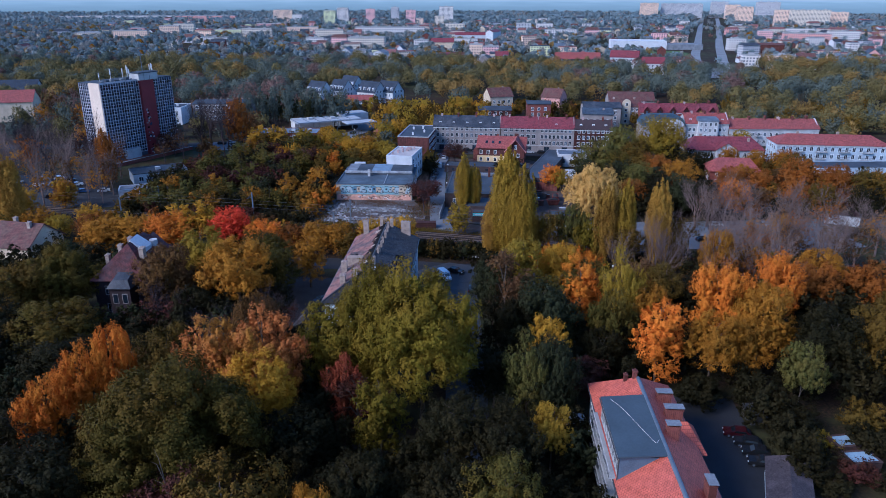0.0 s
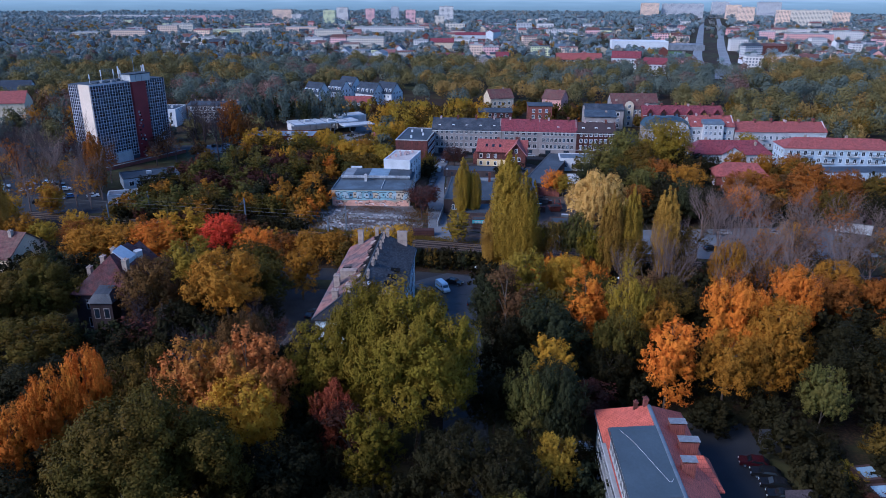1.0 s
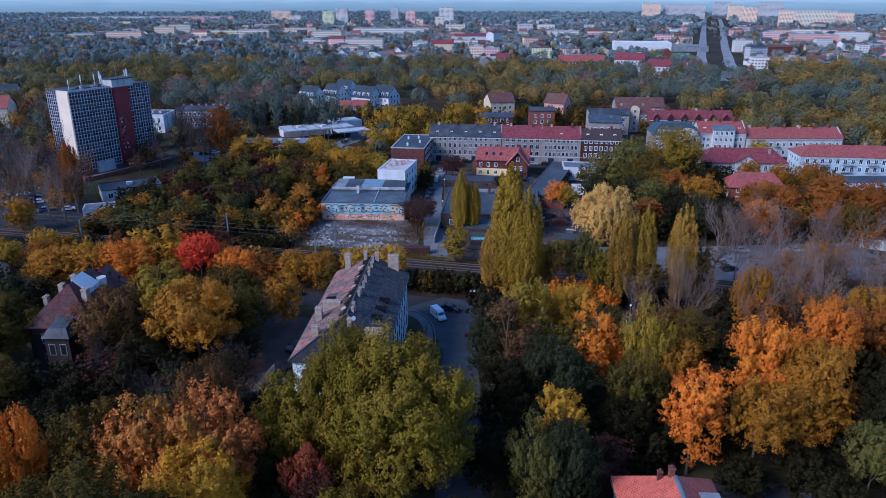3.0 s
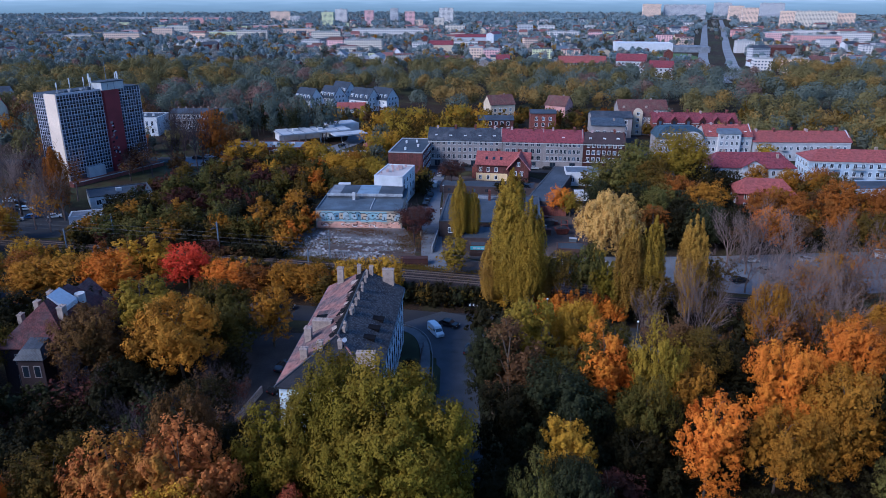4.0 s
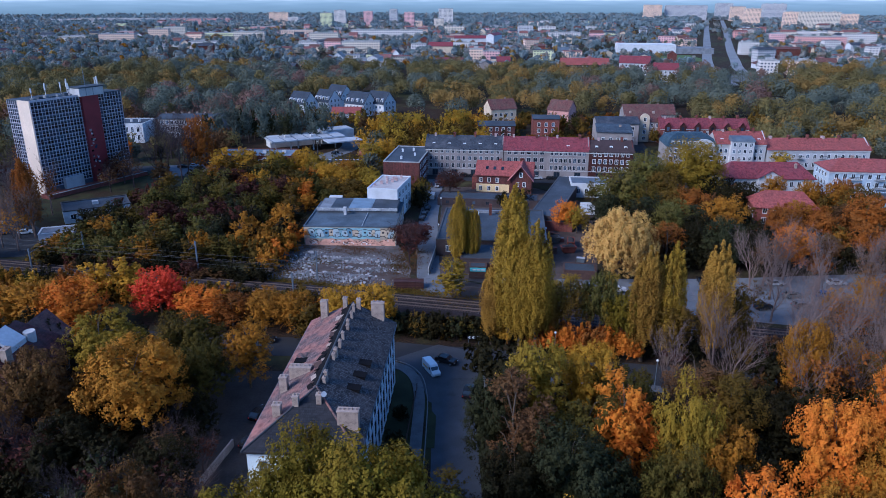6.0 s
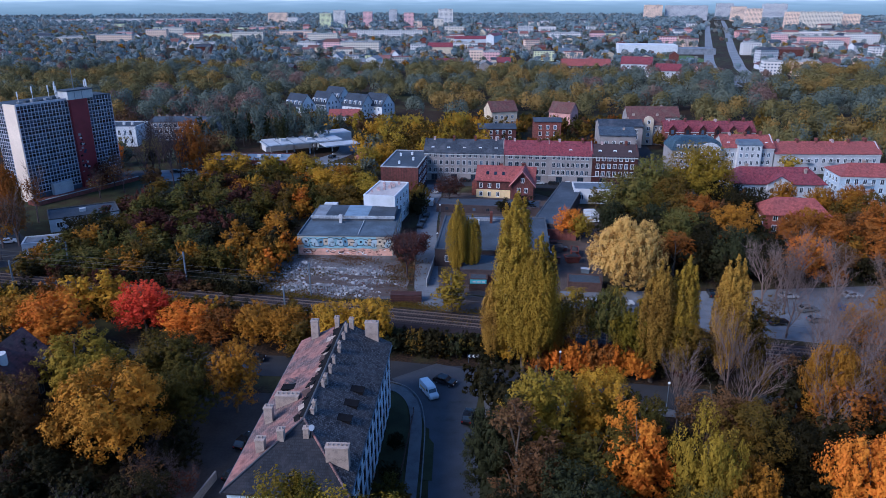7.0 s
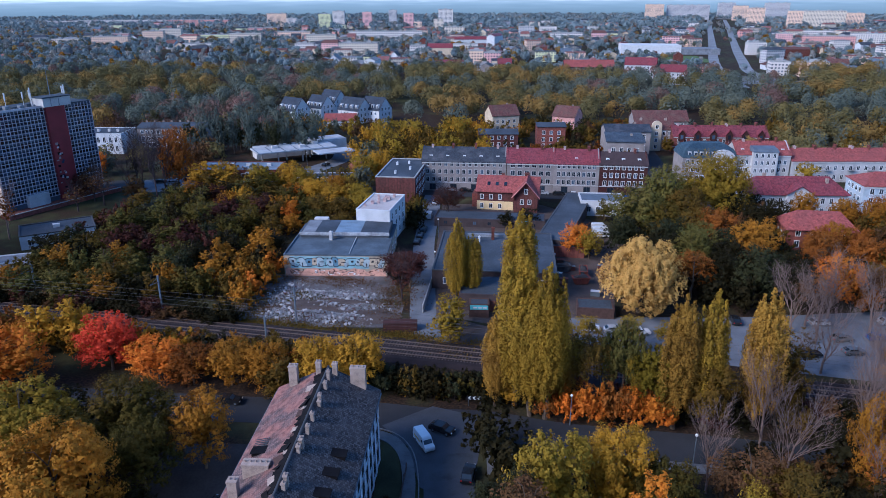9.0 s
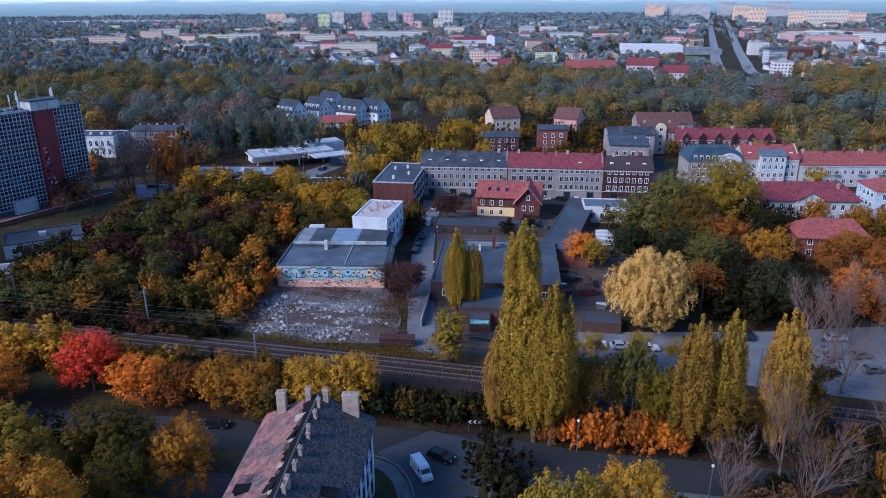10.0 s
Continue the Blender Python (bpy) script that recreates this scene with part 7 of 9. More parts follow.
# young growth that fills the gaps under the tall trees, toned dark for their shade
def gap(x, y, r):
    if -32 < x < -4 and 96 < y < 145 or -47 < x < -28 and 97 < y < 140:
        return False
    if 14 < x < 47 and y < 92 and not (x < 17) or 46 <= x < 66 and y < 84:
        return False
    if -92 < x < -66 and 106 < y < 134 or abs(x + 122) < 14 and abs(y - 145) < 9:
        return False
    side = -0.8 + (98 - y) * 0.03 if y < 98 else -2.4 + (y - 131) * -0.05
    if abs(x - side) < 3.2 + r * 0.55 or y + 0.06 * x > 139 - r * 0.4 or (8 < x < 50 and y > 126):
        return False
    return all(math.hypot(x - a, y - b) > 0.62 * c + 0.45 * r for a, b, c in STANDING)


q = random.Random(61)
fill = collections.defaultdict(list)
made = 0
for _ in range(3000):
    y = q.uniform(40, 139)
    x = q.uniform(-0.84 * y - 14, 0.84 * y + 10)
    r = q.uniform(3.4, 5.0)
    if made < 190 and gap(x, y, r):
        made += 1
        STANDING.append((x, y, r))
        # only the darkest leaves: shade in the gaps is put into the tone
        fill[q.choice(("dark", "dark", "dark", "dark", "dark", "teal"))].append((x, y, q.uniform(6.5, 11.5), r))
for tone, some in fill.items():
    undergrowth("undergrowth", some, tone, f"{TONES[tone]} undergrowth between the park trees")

# ---- along the railway ----
R = "along the railway"
tree("poplar", "poplar", 11.4, 188.0, 22.6, 4.8, R)
tree("poplar", "poplar", 8.2, 151.0, 28.4, 4.5, R)
tree("poplar", "poplar", 13.0, 147.8, 27.6, 3.8, R)
tree("poplar", "poplar", 10.6, 148.2, 22.6, 3.6, R)
tree("poplar", "straw", 4.8, 150.4, 17.0, 2.9, R)
tree("poplar", "straw", 16.0, 149.6, 13.6, 2.3, R)
tree("poplar", "poplar", -3.0, 189.0, 20.0, 3.2, R)
tree("poplar", "poplar", 0.6, 190.0, 16.4, 2.8, R)
tree("oval", "lime", -3.6, 176.4, 7.6, 2.6, R)
tree("poplar", "straw", 33.7, 146.0, 23.6, 3.6, R)
tree("poplar", "poplar", 38.3, 146.2, 24.0, 3.3, R)
tree("oval", "olive", 38.6, 145.0, 13.0, 3.6, R)
tree("poplar", "straw", 46.4, 146.2, 24.8, 3.7, R)
tree("oval", "olive", 50.2, 147.6, 14.0, 3.0, R)
tree("spray", "fresh", 26.2, 150.4, 16.4, 3.4, R)
tree("spray", "plane", 30.8, 147.4, 13.4, 3.8, R)
tree("thin", "olive", 20.4, 151.0, 15.6, 3.6, R)
tree("thin", "poplar", 17.0, 152.0, 13.0, 2.6, R)
tree("thin", "olive", 50.6, 147.0, 12.4, 3.4, R)
for x, y, h, r, tone in ((16.6, 147.0, 5.4, 2.2, "orange"), (20.4, 146.6, 6.6, 2.6, "orange"), (24.4, 146.2, 6.2, 2.5, "rust"), (27.6, 146.0, 6.0, 2.4, "orange"), (31.4, 145.8, 5.8, 2.4, "orange"), (13.4, 147.6, 4.4, 2.0, "rust")):
    tree("shrub", tone, x, y, h, r, R)
q = random.Random(5)
for k in range(24):
    x = -16 + k * 1.15
    tree("shrub", q.choice(("dark", "dark", "green", "olive", "teal")) if k not in (19, 20, 24) else "yellow", x, 154.6 - 0.14 * (x + 16) + q.uniform(-1.2, 1.2), q.uniform(3.6, 5.4), q.uniform(1.8, 2.6), R)
for k in range(44):
    x = -114 + k * 2.2
    tree("shrub", q.choice(("olive", "dark", "green", "amber", "rust", "yellow", "olive")), x, 164.4 - 0.11 * (x + 20) + q.uniform(-7.5, -4.5), q.uniform(4.4, 7.0), q.uniform(2.2, 3.2), R)
for x, y, h, r, tone in ((45.2, 140.4, 15.8, 4.4, None), (60.6, 141.4, 16.4, 4.6, None), (66.0, 139.0, 16.0, 4.6, "brown"), (72.6, 137.0, 16.0, 4.6, None),
                         (63.8, 128.4, 16.0, 4.6, "rust"), (71.4, 151.6, 15.2, 4.6, None), (79.0, 146.0, 16.0, 4.8, "brown"), (86.0, 140.0, 16.0, 4.8, None), (93.0, 150.0, 15.0, 4.6, "brown")):
    bare(x, y, h, r, tone)
q = random.Random(14)
for k in range(9):
    x, y = q.uniform(50, 112), q.uniform(120, 146)
    if y + 0.155 * x > 158 or abs(y + 0.05 * x - 142) < 4:
        continue
    bare(x, y, q.uniform(12.5, 16.5), q.uniform(3.4, 4.8), q.choice((None, None, "brown", "rust")))
for x, y, h, r, tone in ((67.4, 178.0, 14.2, 4.4, None), (72.0, 181.0, 13.0, 4.0, "brown"), (78.6, 184.8, 14.4, 4.6, "rust"), (84.0, 178.6, 14.0, 4.4, None), (96.0, 179.6, 14.0, 4.6, None), (70.4, 173.6, 14.4, 4.2, None), (102.0, 172.0, 15.0, 4.6, "rust"), (90.0, 170.0, 14.0, 4.2, "brown"), (60.0, 160.6, 12.0, 3.6, "olive"), (56.0, 164.0, 9.0, 3.0, "brown"), (110.0, 160.0, 15.0, 5.0, "amber")):
    bare(x, y, h, r, tone, "round the parking lot")
tree("round", "amber", 76, 156, 10.0, 3.6, R)
tree("round", "amber", 84, 160, 11.0, 4.0, R)

for x, y, h, r, tone in ((34.1, 131.4, 14.6, 3.6, None), (45.0, 132.4, 16.0, 4.2, None), (58.3, 133.3, 15.0, 4.2, "amber")):
    bare(x, y, h, r, tone, "by the street")
q = random.Random(44)
for k in range(28):
    x = 18 + k * 3.2
    road, rail = 142.4 - 0.085 * (x - 16), 165 - 0.155 * x
    tree("shrub", q.choice(("dark", "olive", "maroon", "brown", "dark", "rustic")), x, q.uniform(road + 5.4, rail - 6.0), q.uniform(2.6, 5.0), q.uniform(1.8, 2.8), R)
    if x > 38:
        tree("shrub", q.choice(("olive", "dark", "maroon", "brown", "rustic", "dark")), x, road - q.uniform(5.4, 9.0), q.uniform(3.0, 6.4), q.uniform(2.0, 3.2), "by the street")
for k in range(30):
    x = -112 + k * 2.1
    tree("shrub", q.choice(("dark", "dark", "maroon", "brown", "dark", "rustic")), x, 171.4 - 0.135 * (x + 20) + q.uniform(-0.8, 2.4), q.uniform(2.4, 4.4), q.uniform(1.7, 2.5), R)

# ---- between railway and town ----
T = "beyond the railway"
tree("willow", "willow", 38.0, 186.0, 17.2, 9.4, T)
tree("round", "fresh", 47.6, 229.0, 15.8, 7.2, T)
tree("round", "teal", 40.6, 218, 11.0, 4.0, T)
tree("broad", "lime", 73.6, 242.5, 21.0, 9.6, T)
tree("round", "fresh", 57.6, 240, 18.4, 6.6, T)
tree("round", "olive", 62, 231, 15.0, 6.0, T)
tree("round", "rust", 66, 220, 12.6, 5.0, T)
tree("round", "dark", 48, 205, 11.6, 4.6, T)
tree("round", "fresh", 54, 203, 12.6, 4.8, T)
tree("round", "fresh", 58, 209, 12.0, 5.0, T)
tree("thin", "rust", 52, 193.6, 11.0, 4.6, T)
tree("round", "dark", 58.6, 194, 10.0, 4.4, T)
tree("round", "teal", 64.8, 190.6, 13.4, 5.0, T)
tree("round", "amber", 71.4, 208, 14.0, 5.4, T)
tree("round", "dark", 77.6, 200, 9.0, 4.6, T)
tree("round", "rust", 89.2, 209.5, 11.0, 4.6, T)
tree("round", "orange", 83, 191, 11.6, 5.0, T)
tree("thin", "brown", 91, 193, 10.0, 4.6, T)
tree("thin", "rust", 84, 203, 9.0, 4.4, T)
tree("round", "rust", 99, 207, 10.0, 4.8, T)
tree("round", "amber", 108.4, 235.4, 11.0, 4.0, T)
tree("round", "rust", 104, 196, 10.4, 5.0, T)
tree("round", "rust", 112, 210, 14.0, 6.0, T)
tree("round", "olive", 118, 224, 12.6, 5.4, T)
tree("round", "amber", 102.4, 245.6, 10.0, 3.6, T)
tree("oval", "lime", 124, 288, 9.0, 3.6, T)
tree("oval", "dark", 88, 249, 9.0, 2.6, T)
tree("round", "rust", 122, 240, 10.6, 4.4, T)
tree("round", "olive", 128, 196, 14.0, 6.4, T)
tree("round", "dark", 76, 218, 10.0, 4.4, T)
tree("round", "dark", 70, 198, 9.6, 4.4, T)
tree("round", "dark", 82, 232, 10.6, 4.6, T)
tree("round", "dark", 90, 238, 10.0, 4.4, T)
tree("round", "orange", 28.8, 218.4, 8.6, 3.8, T)
tree("round", "lime", 32.0, 216.0, 7.6, 3.4, T)
tree("thin", "maroon", -14.6, 196.6, 9.4, 4.2, T)
tree("thin", "maroon", -17.0, 199.4, 8.6, 4.4, T)
tree("thin", "maroon", -7.6, 251, 9.6, 4.6, T)
tree("oval", "green", 42.0, 246.4, 7.0, 2.6, T)
tree("oval", "dark", 17.6, 240.6, 6.0, 2.6, T)
tree("oval", "dark", 10.8, 239.0, 5.6, 2.2, T)

# thicket beyond the railway
q = random.Random(21)
TH = "in the trackside thicket"
spots = []
while len(spots) < 150:
    y = q.uniform(183, 262)
    x = q.uniform(-126 + (262 - y) * 0.1, -50 - max(0, (y - 205)) * 0.06)
    if any(math.hypot(x - a, y - b) < 3.4 for a, b in spots) or math.hypot(x + 121, y - 223) < 13 or (x > -52 and y > 203) or (x < -100 and y > 240) or math.hypot(x + 119, y - 201) < 8:
        continue
    spots.append((x, y))
for x, y in spots:
    edge = x > -62 or (y < 196 and -92 < x < -55)
    tone = q.choice(("amber", "olive", "dark", "green", "olive", "orange", "green", "amber")) if edge else q.choice(("dark", "fresh", "green", "teal", "fresh", "green", "moss", "olive", "dark", "fresh", "amber", "dark", "maroon", "maroon"))
    if q.random() < 0.45:
        tree("oval", tone, x, y, q.uniform(7.0, 9.6), q.uniform(2.4, 3.2), TH)
    else:
        tree("shrub", tone, x, y, q.uniform(4.6, 7.4), q.uniform(2.6, 4.0), TH)
for x, y, h, r, tone in ((-99, 274, 10, 3.4, "yellow"), (-92, 276, 10.4, 3.4, "lime"), (-76, 271, 9.6, 4.4, "lime"), (-66, 275, 10.6, 4.6, "yellow"), (-60, 271, 9.6, 4.2, "lime"), (-41, 284, 11.0, 5.0, "lime"), (-36, 292, 11.0, 5.0, "yellow"), (-84, 268, 7.6, 3.6, "olive"), (-70, 262, 7.0, 3.6, "olive"), (-54, 262, 7.4, 3.6, "amber"),
                         (-44, 268, 8.0, 3.8, "lime"), (-128, 332, 11.5, 5.0, "amber"), (-152, 296, 10.0, 3.4, "orange"), (-138, 300, 6.0, 2.4, "dark"), (-104, 262, 6.6, 3.4, "dark"), (-112, 256, 6.0, 3.2, "olive"), (-137, 262, 9.0, 4.0, "maroon")):
    tree("oval" if r < 3.6 else "round", tone, x, y, h, r, "near the filling station")
for x, y, h, r in ((-109.6, 261.7, 24, 4.8), (-121.3, 266.1, 23, 4.8), (-117.8, 268.4, 22, 4.4), (-111.9, 272.4, 22, 4.6), (-126.9, 281.2, 23, 4.8), (-124, 295, 19, 4.6), (-112, 290, 17, 4.2), (-132, 300, 18, 4.6)):
    bare(x, y, h, r, None, "near the office tower", True)
for x, y, h, r in ((-131.9, 260.7, 15, 4.2), (-125.9, 256.2, 13, 4), (-131.1, 249.5, 10, 3.6)):
    bare(x, y, h, r, "brown", "near the office tower", True)
tree("round", "rust", -109.3, 277.9, 21.5, 5.6, "near the office tower")
for x, y, h, r, tone in ((-164, 207, 17, 4.6, "amber"), (-179, 236, 17, 5, None), (-164, 232, 17, 5, None), (-158, 218, 17, 4.8, None), (-140, 208, 17, 4.4, "amber"), (-190, 214, 17, 5, "rust"), (-175, 200, 16, 4.8, "amber"), (-128, 204, 15, 4.0, "brown"), (-170, 222, 17, 4.8, None), (-186, 226, 17, 4.8, "amber"), (-144, 190, 15, 4.2, "amber"), (-126, 194, 14, 4, "amber"), (-200, 205, 16, 5, "amber"), (-212, 222, 16, 5, "rust"), (-205, 240, 16, 5, None), (-150, 212, 19, 4.6, None), (-172, 214, 19, 4.8, None), (-180, 206, 19, 4.8, None), (-136, 224, 17, 4.0, "rust"), (-196, 198, 18, 4.8, None), (-188, 240, 18, 4.8, None), (-132, 196, 16, 3.8, None), (-132, 203, 18, 4.2, "brown"), (-152, 201, 20, 4.6, None), (-143, 200, 19, 4.0, "brown")):
    bare(x, y, h, r, tone, "round the office tower")
for x, y, h, r, tone in ((-153.4, 209.9, 25, 5.4, None), (-145.3, 208.9, 26, 5.4, None), (-156.9, 206.2, 24, 5.2, "rust"), (-143.3, 216.4, 24, 5.0, "maroon"), (-164.0, 214.0, 24, 5.4, None), (-137.6, 212.0, 22, 4.6, None)):
    bare(x, y, h, r, tone, "beside the office tower", True)
tree("poplar", "rust", -130.7, 207.6, 23.0, 4.0, "beside the office tower")
tree("poplar", "straw", -131.8, 160.4, 25.0, 4.6, "at the park edge")
tree("poplar", "straw", -138.0, 164.0, 22.0, 4.6, "at the park edge")
tree("oval", "yellow", -134.6, 186.6, 10.4, 3.6, "at the park edge")
for x, y, h, r, tone in ((-140, 173, 11, 5, "yellow"), (-134, 186, 10, 3.4, "amber"), (-99, 150, 10, 5.4, "amber"), (-113, 166, 8.6, 3.6, "yellow"), (-124, 160, 9.4, 4.6, "amber"), (-118, 158, 8, 4, "lime"), (-108, 158, 8.6, 4.2, "rust"), (-150, 164, 10, 5, "amber"), (-132, 152, 9, 5, "olive"), (-160, 176, 11, 5, "yellow")):
    tree("round", tone, x, y, h, r, "at the park edge")
q = random.Random(33)
back = collections.defaultdict(list)
for k in range(60):
    x, y = q.uniform(-50, 6), q.uniform(296, 372)
    if (x < -38 and y < 312) or (abs(x - 14) < 16 and abs(y - 352) < 9):
        continue
    back[q.choice(("lime", "yellow", "olive", "lime", "olive"))].append((x, y, q.uniform(8, 12), q.uniform(4.0, 5.6)))
for tone, some in back.items():
    undergrowth("grove", some, tone, f"grove of {TONES[tone]} trees behind the tenement row")
for k in range(18):
    # conifers and groves behind take the wood tones paled for haze
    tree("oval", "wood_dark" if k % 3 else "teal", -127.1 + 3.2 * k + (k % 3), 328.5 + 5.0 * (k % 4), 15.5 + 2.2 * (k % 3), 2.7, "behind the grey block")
for x, y, h, r in ((-179, 430, 16, 2.6), (-156, 408, 13, 2.4), (-215, 400, 16, 2.6)):
    tree("poplar", "poplar", x, y, h, r, "before the far woods")
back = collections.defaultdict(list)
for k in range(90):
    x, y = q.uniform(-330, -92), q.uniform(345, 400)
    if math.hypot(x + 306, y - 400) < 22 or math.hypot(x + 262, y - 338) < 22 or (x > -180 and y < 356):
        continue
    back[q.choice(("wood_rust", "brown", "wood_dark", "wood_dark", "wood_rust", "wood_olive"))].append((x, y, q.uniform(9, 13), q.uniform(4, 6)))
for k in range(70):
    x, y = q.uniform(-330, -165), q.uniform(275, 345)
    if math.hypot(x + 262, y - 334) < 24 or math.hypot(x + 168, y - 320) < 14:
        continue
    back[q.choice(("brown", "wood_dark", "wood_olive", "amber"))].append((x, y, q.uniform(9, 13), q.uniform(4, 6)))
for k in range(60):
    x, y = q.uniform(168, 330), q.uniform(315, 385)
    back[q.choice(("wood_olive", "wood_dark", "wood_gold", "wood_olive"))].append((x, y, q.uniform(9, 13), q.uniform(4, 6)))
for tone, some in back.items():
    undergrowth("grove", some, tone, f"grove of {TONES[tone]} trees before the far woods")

# trees round the filling station and the grey block
BLOCKED = ((-107, -72, 284, 302), (-100, -50, 306, 344), (-178, -132, 318, 352), (-130, -98, 268, 294), (-71, -42, 281, 291), (-34, -15, 258, 290), (-78, -50, 286, 350), (-160, -128, 236, 280), (-51, -41, 295, 305))
q = random.Random(91)
back = collections.defaultdict(list)
for k in range(230):
    x, y = q.uniform(-165, -36), q.uniform(252, 396)
    r = q.uniform(3.2, 5.0)
    if any(a - r * 0.7 < x < b + r * 0.7 and c - r * 0.7 < y < d + r * 0.7 for a, b, c, d in BLOCKED) or (y > 384 and x > -115) or any(math.hypot(x - a, y - b) < 0.6 * c + 0.4 * r for a, b, c in STANDING):
        continue
    STANDING.append((x, y, r))
    back[q.choice(("lime", "olive", "yellow", "wood_dark", "olive", "brown", "wood_olive")) if x > -110 else q.choice(("wood_dark", "brown", "wood_olive", "wood_rust"))].append((x, y, q.uniform(7, 11), r))
for tone, some in back.items():
    undergrowth("grove", some, tone, f"grove of {TONES[tone]} trees round the filling station")

# bushes between the white block and the lane, and dark growth round the dirt yard
for x, y, h, r, tone in ((-17.2, 240.0, 6.0, 2.6, "dark"), (-17.4, 236.0, 5.4, 2.4, "dark"), (-17.0, 245.0, 6.4, 2.8, "green"), (-18.0, 250.0, 7.0, 3.0, "olive"), (-21.0, 206.0, 3.6, 1.8, "dark"),
                         (-44, 105, 5.4, 3.4, "maroon"), (-40, 96, 5.0, 3.2, "dark"), (-58, 94, 5.4, 3.4, "brown"), (-43, 119, 6.0, 3.2, "dark"), (-66, 104, 6.4, 3.8, "brown"), (-70, 100, 5.6, 3.4, "maroon"), (-52, 120, 7.0, 3.8, "dark"), (-58, 121, 7.4, 3.8, "dark")):
    tree("shrub", tone, x, y, h, r, "round the old houses")
tree("oval", "lime", -3.8, 169.6, 9.0, 3.0, R)
for x, y, h, r, tone in ((62, 246, 11, 5, "dark"), (66, 252, 11, 5, "green"), (78, 240, 12, 5, "dark"), (60, 220, 12, 5, "olive"), (54, 222, 13, 5.4, "moss"), (52, 214, 12, 5, "teal"), (62, 200, 11, 4.6, "dark"), (66, 210, 11, 4.6, "teal"), (44, 200, 9, 4, "dark"), (74, 190, 10, 4.4, "dark"), (112, 219, 9, 4, "brown"), (118, 237, 9.6, 4.4, "amber"), (128, 214, 11, 5.4, "rust"), (136, 204, 12, 5.4, "amber"), (120, 200, 12, 5.4, "rust"), (108, 186, 12, 5, "olive"), (120, 184, 12, 5, "dark")):
    tree("round", tone, x, y, h, r, T)

bare(-15.8, 189.4, 12.6, 4.2, "maroon", "by the waste ground", True)
bare(-7.2, 247.0, 12.6, 4.0, "maroon", "in the yard before the tenements", True)

# dense growth between the willow and the villa
q = random.Random(17)
dense = collections.defaultdict(list)
for k in range(420):
    x, y, r = q.uniform(44, 150), q.uniform(186, 262), q.uniform(2.8, 4.2)
    if y > 246 - 0.1 * (x - 44) and x < 150 and y > 250 or (x < 52 and y > 236) or (85 < x < 110 and 213 < y < 237) or (y > 224 and x > 112) or (y > 240 and x > 84) or any(math.hypot(x - a, y - b) < 0.55 * c + 0.4 * r for a, b, c in STANDING):
        continue
    STANDING.append((x, y, r))
    dense[q.choice(("dark", "dark", "teal", "brown", "dark", "rust")) if x < 80 else q.choice(("amber", "rust", "brown", "dark", "olive"))].append((x, y, q.uniform(6, 9.5), r))
for tone, some in dense.items():
    undergrowth("grove", some, tone, f"{TONES[tone]} growth beneath the trees beyond the parking lot")

# trees round the houses behind the tenement row
HOMES = ((15.5, 396, 9.5), (50, 391, 8.5), (36.5, 352, 8.5), (12, 354, 10), (64, 322, 12), (70, 345, 11), (84.5, 352, 10), (92, 372, 13), (78, 310, 7), (76, 325, 7), (112, 347, 22))
dense = collections.defaultdict(list)
q = random.Random(29)
for k in range(260):
    x, y, r = q.uniform(-12, 104), q.uniform(298, 396), q.uniform(2.6, 4.6)
    if any(math.hypot(x - a, y - b) < c + 0.7 * r for a, b, c in HOMES) or any(abs(x - a) < c * 0.7 and b - 9 - c < y < b for a, b, c in HOMES[:4]) or any(math.hypot(x - a, y - b) < 0.55 * (c + r) for a, b, c in STANDING[-200:]):
        continue
    STANDING.append((x, y, r))
    dense[q.choice(("olive", "dark", "brown", "rust", "green", "olive", "amber"))].append((x, y, q.uniform(4.5, 9.0), r))
for tone, some in dense.items():
    undergrowth("grove", some, tone, f"{TONES[tone]} garden trees behind the tenement row")

# growth behind the eastern terraces
q = random.Random(18)
dense = collections.defaultdict(list)
for k in range(150):
    x, y, r = q.uniform(92, 340), q.uniform(290 if k % 3 == 0 else 312, 378), q.uniform(4, 6)
    if abs(x - 112) < 25 and abs(y - 347) < 10 or x < 98 and y < 330 or abs(x - 78) < 9 or x < 168 and y < 312:
        continue
    dense[q.choice(("wood_olive", "wood_dark", "olive", "wood_olive", "wood_gold"))].append((x, y, q.uniform(8, 12), r))
for tone, some in dense.items():
    undergrowth("grove", some, tone, f"grove of {TONES[tone]} trees behind the eastern terraces")

for x, y, h, r, tone in ((97.0, 219.0, 9.6, 3.8, "amber"), (92.0, 216.0, 8.0, 3.4, "rust"), (103.6, 219.0, 8.6, 3.6, "rust"),
                         (-40, 240, 8.6, 4.2, "olive"), (-34, 244, 9.0, 4.4, "lime"), (-44, 250, 9.6, 4.6, "yellow"), (-37, 254, 9.0, 4.2, "lime"), (-48, 242, 8.4, 4.0, "olive"), (-30, 238, 7.4, 3.4, "green"), (-52, 256, 10.0, 4.6, "yellow"), (-46, 262, 9.4, 4.4, "amber"), (-38, 230, 7.0, 3.4, "olive"), (-46, 232, 7.4, 3.6, "green")):
    tree("round", tone, x, y, h, r, T)

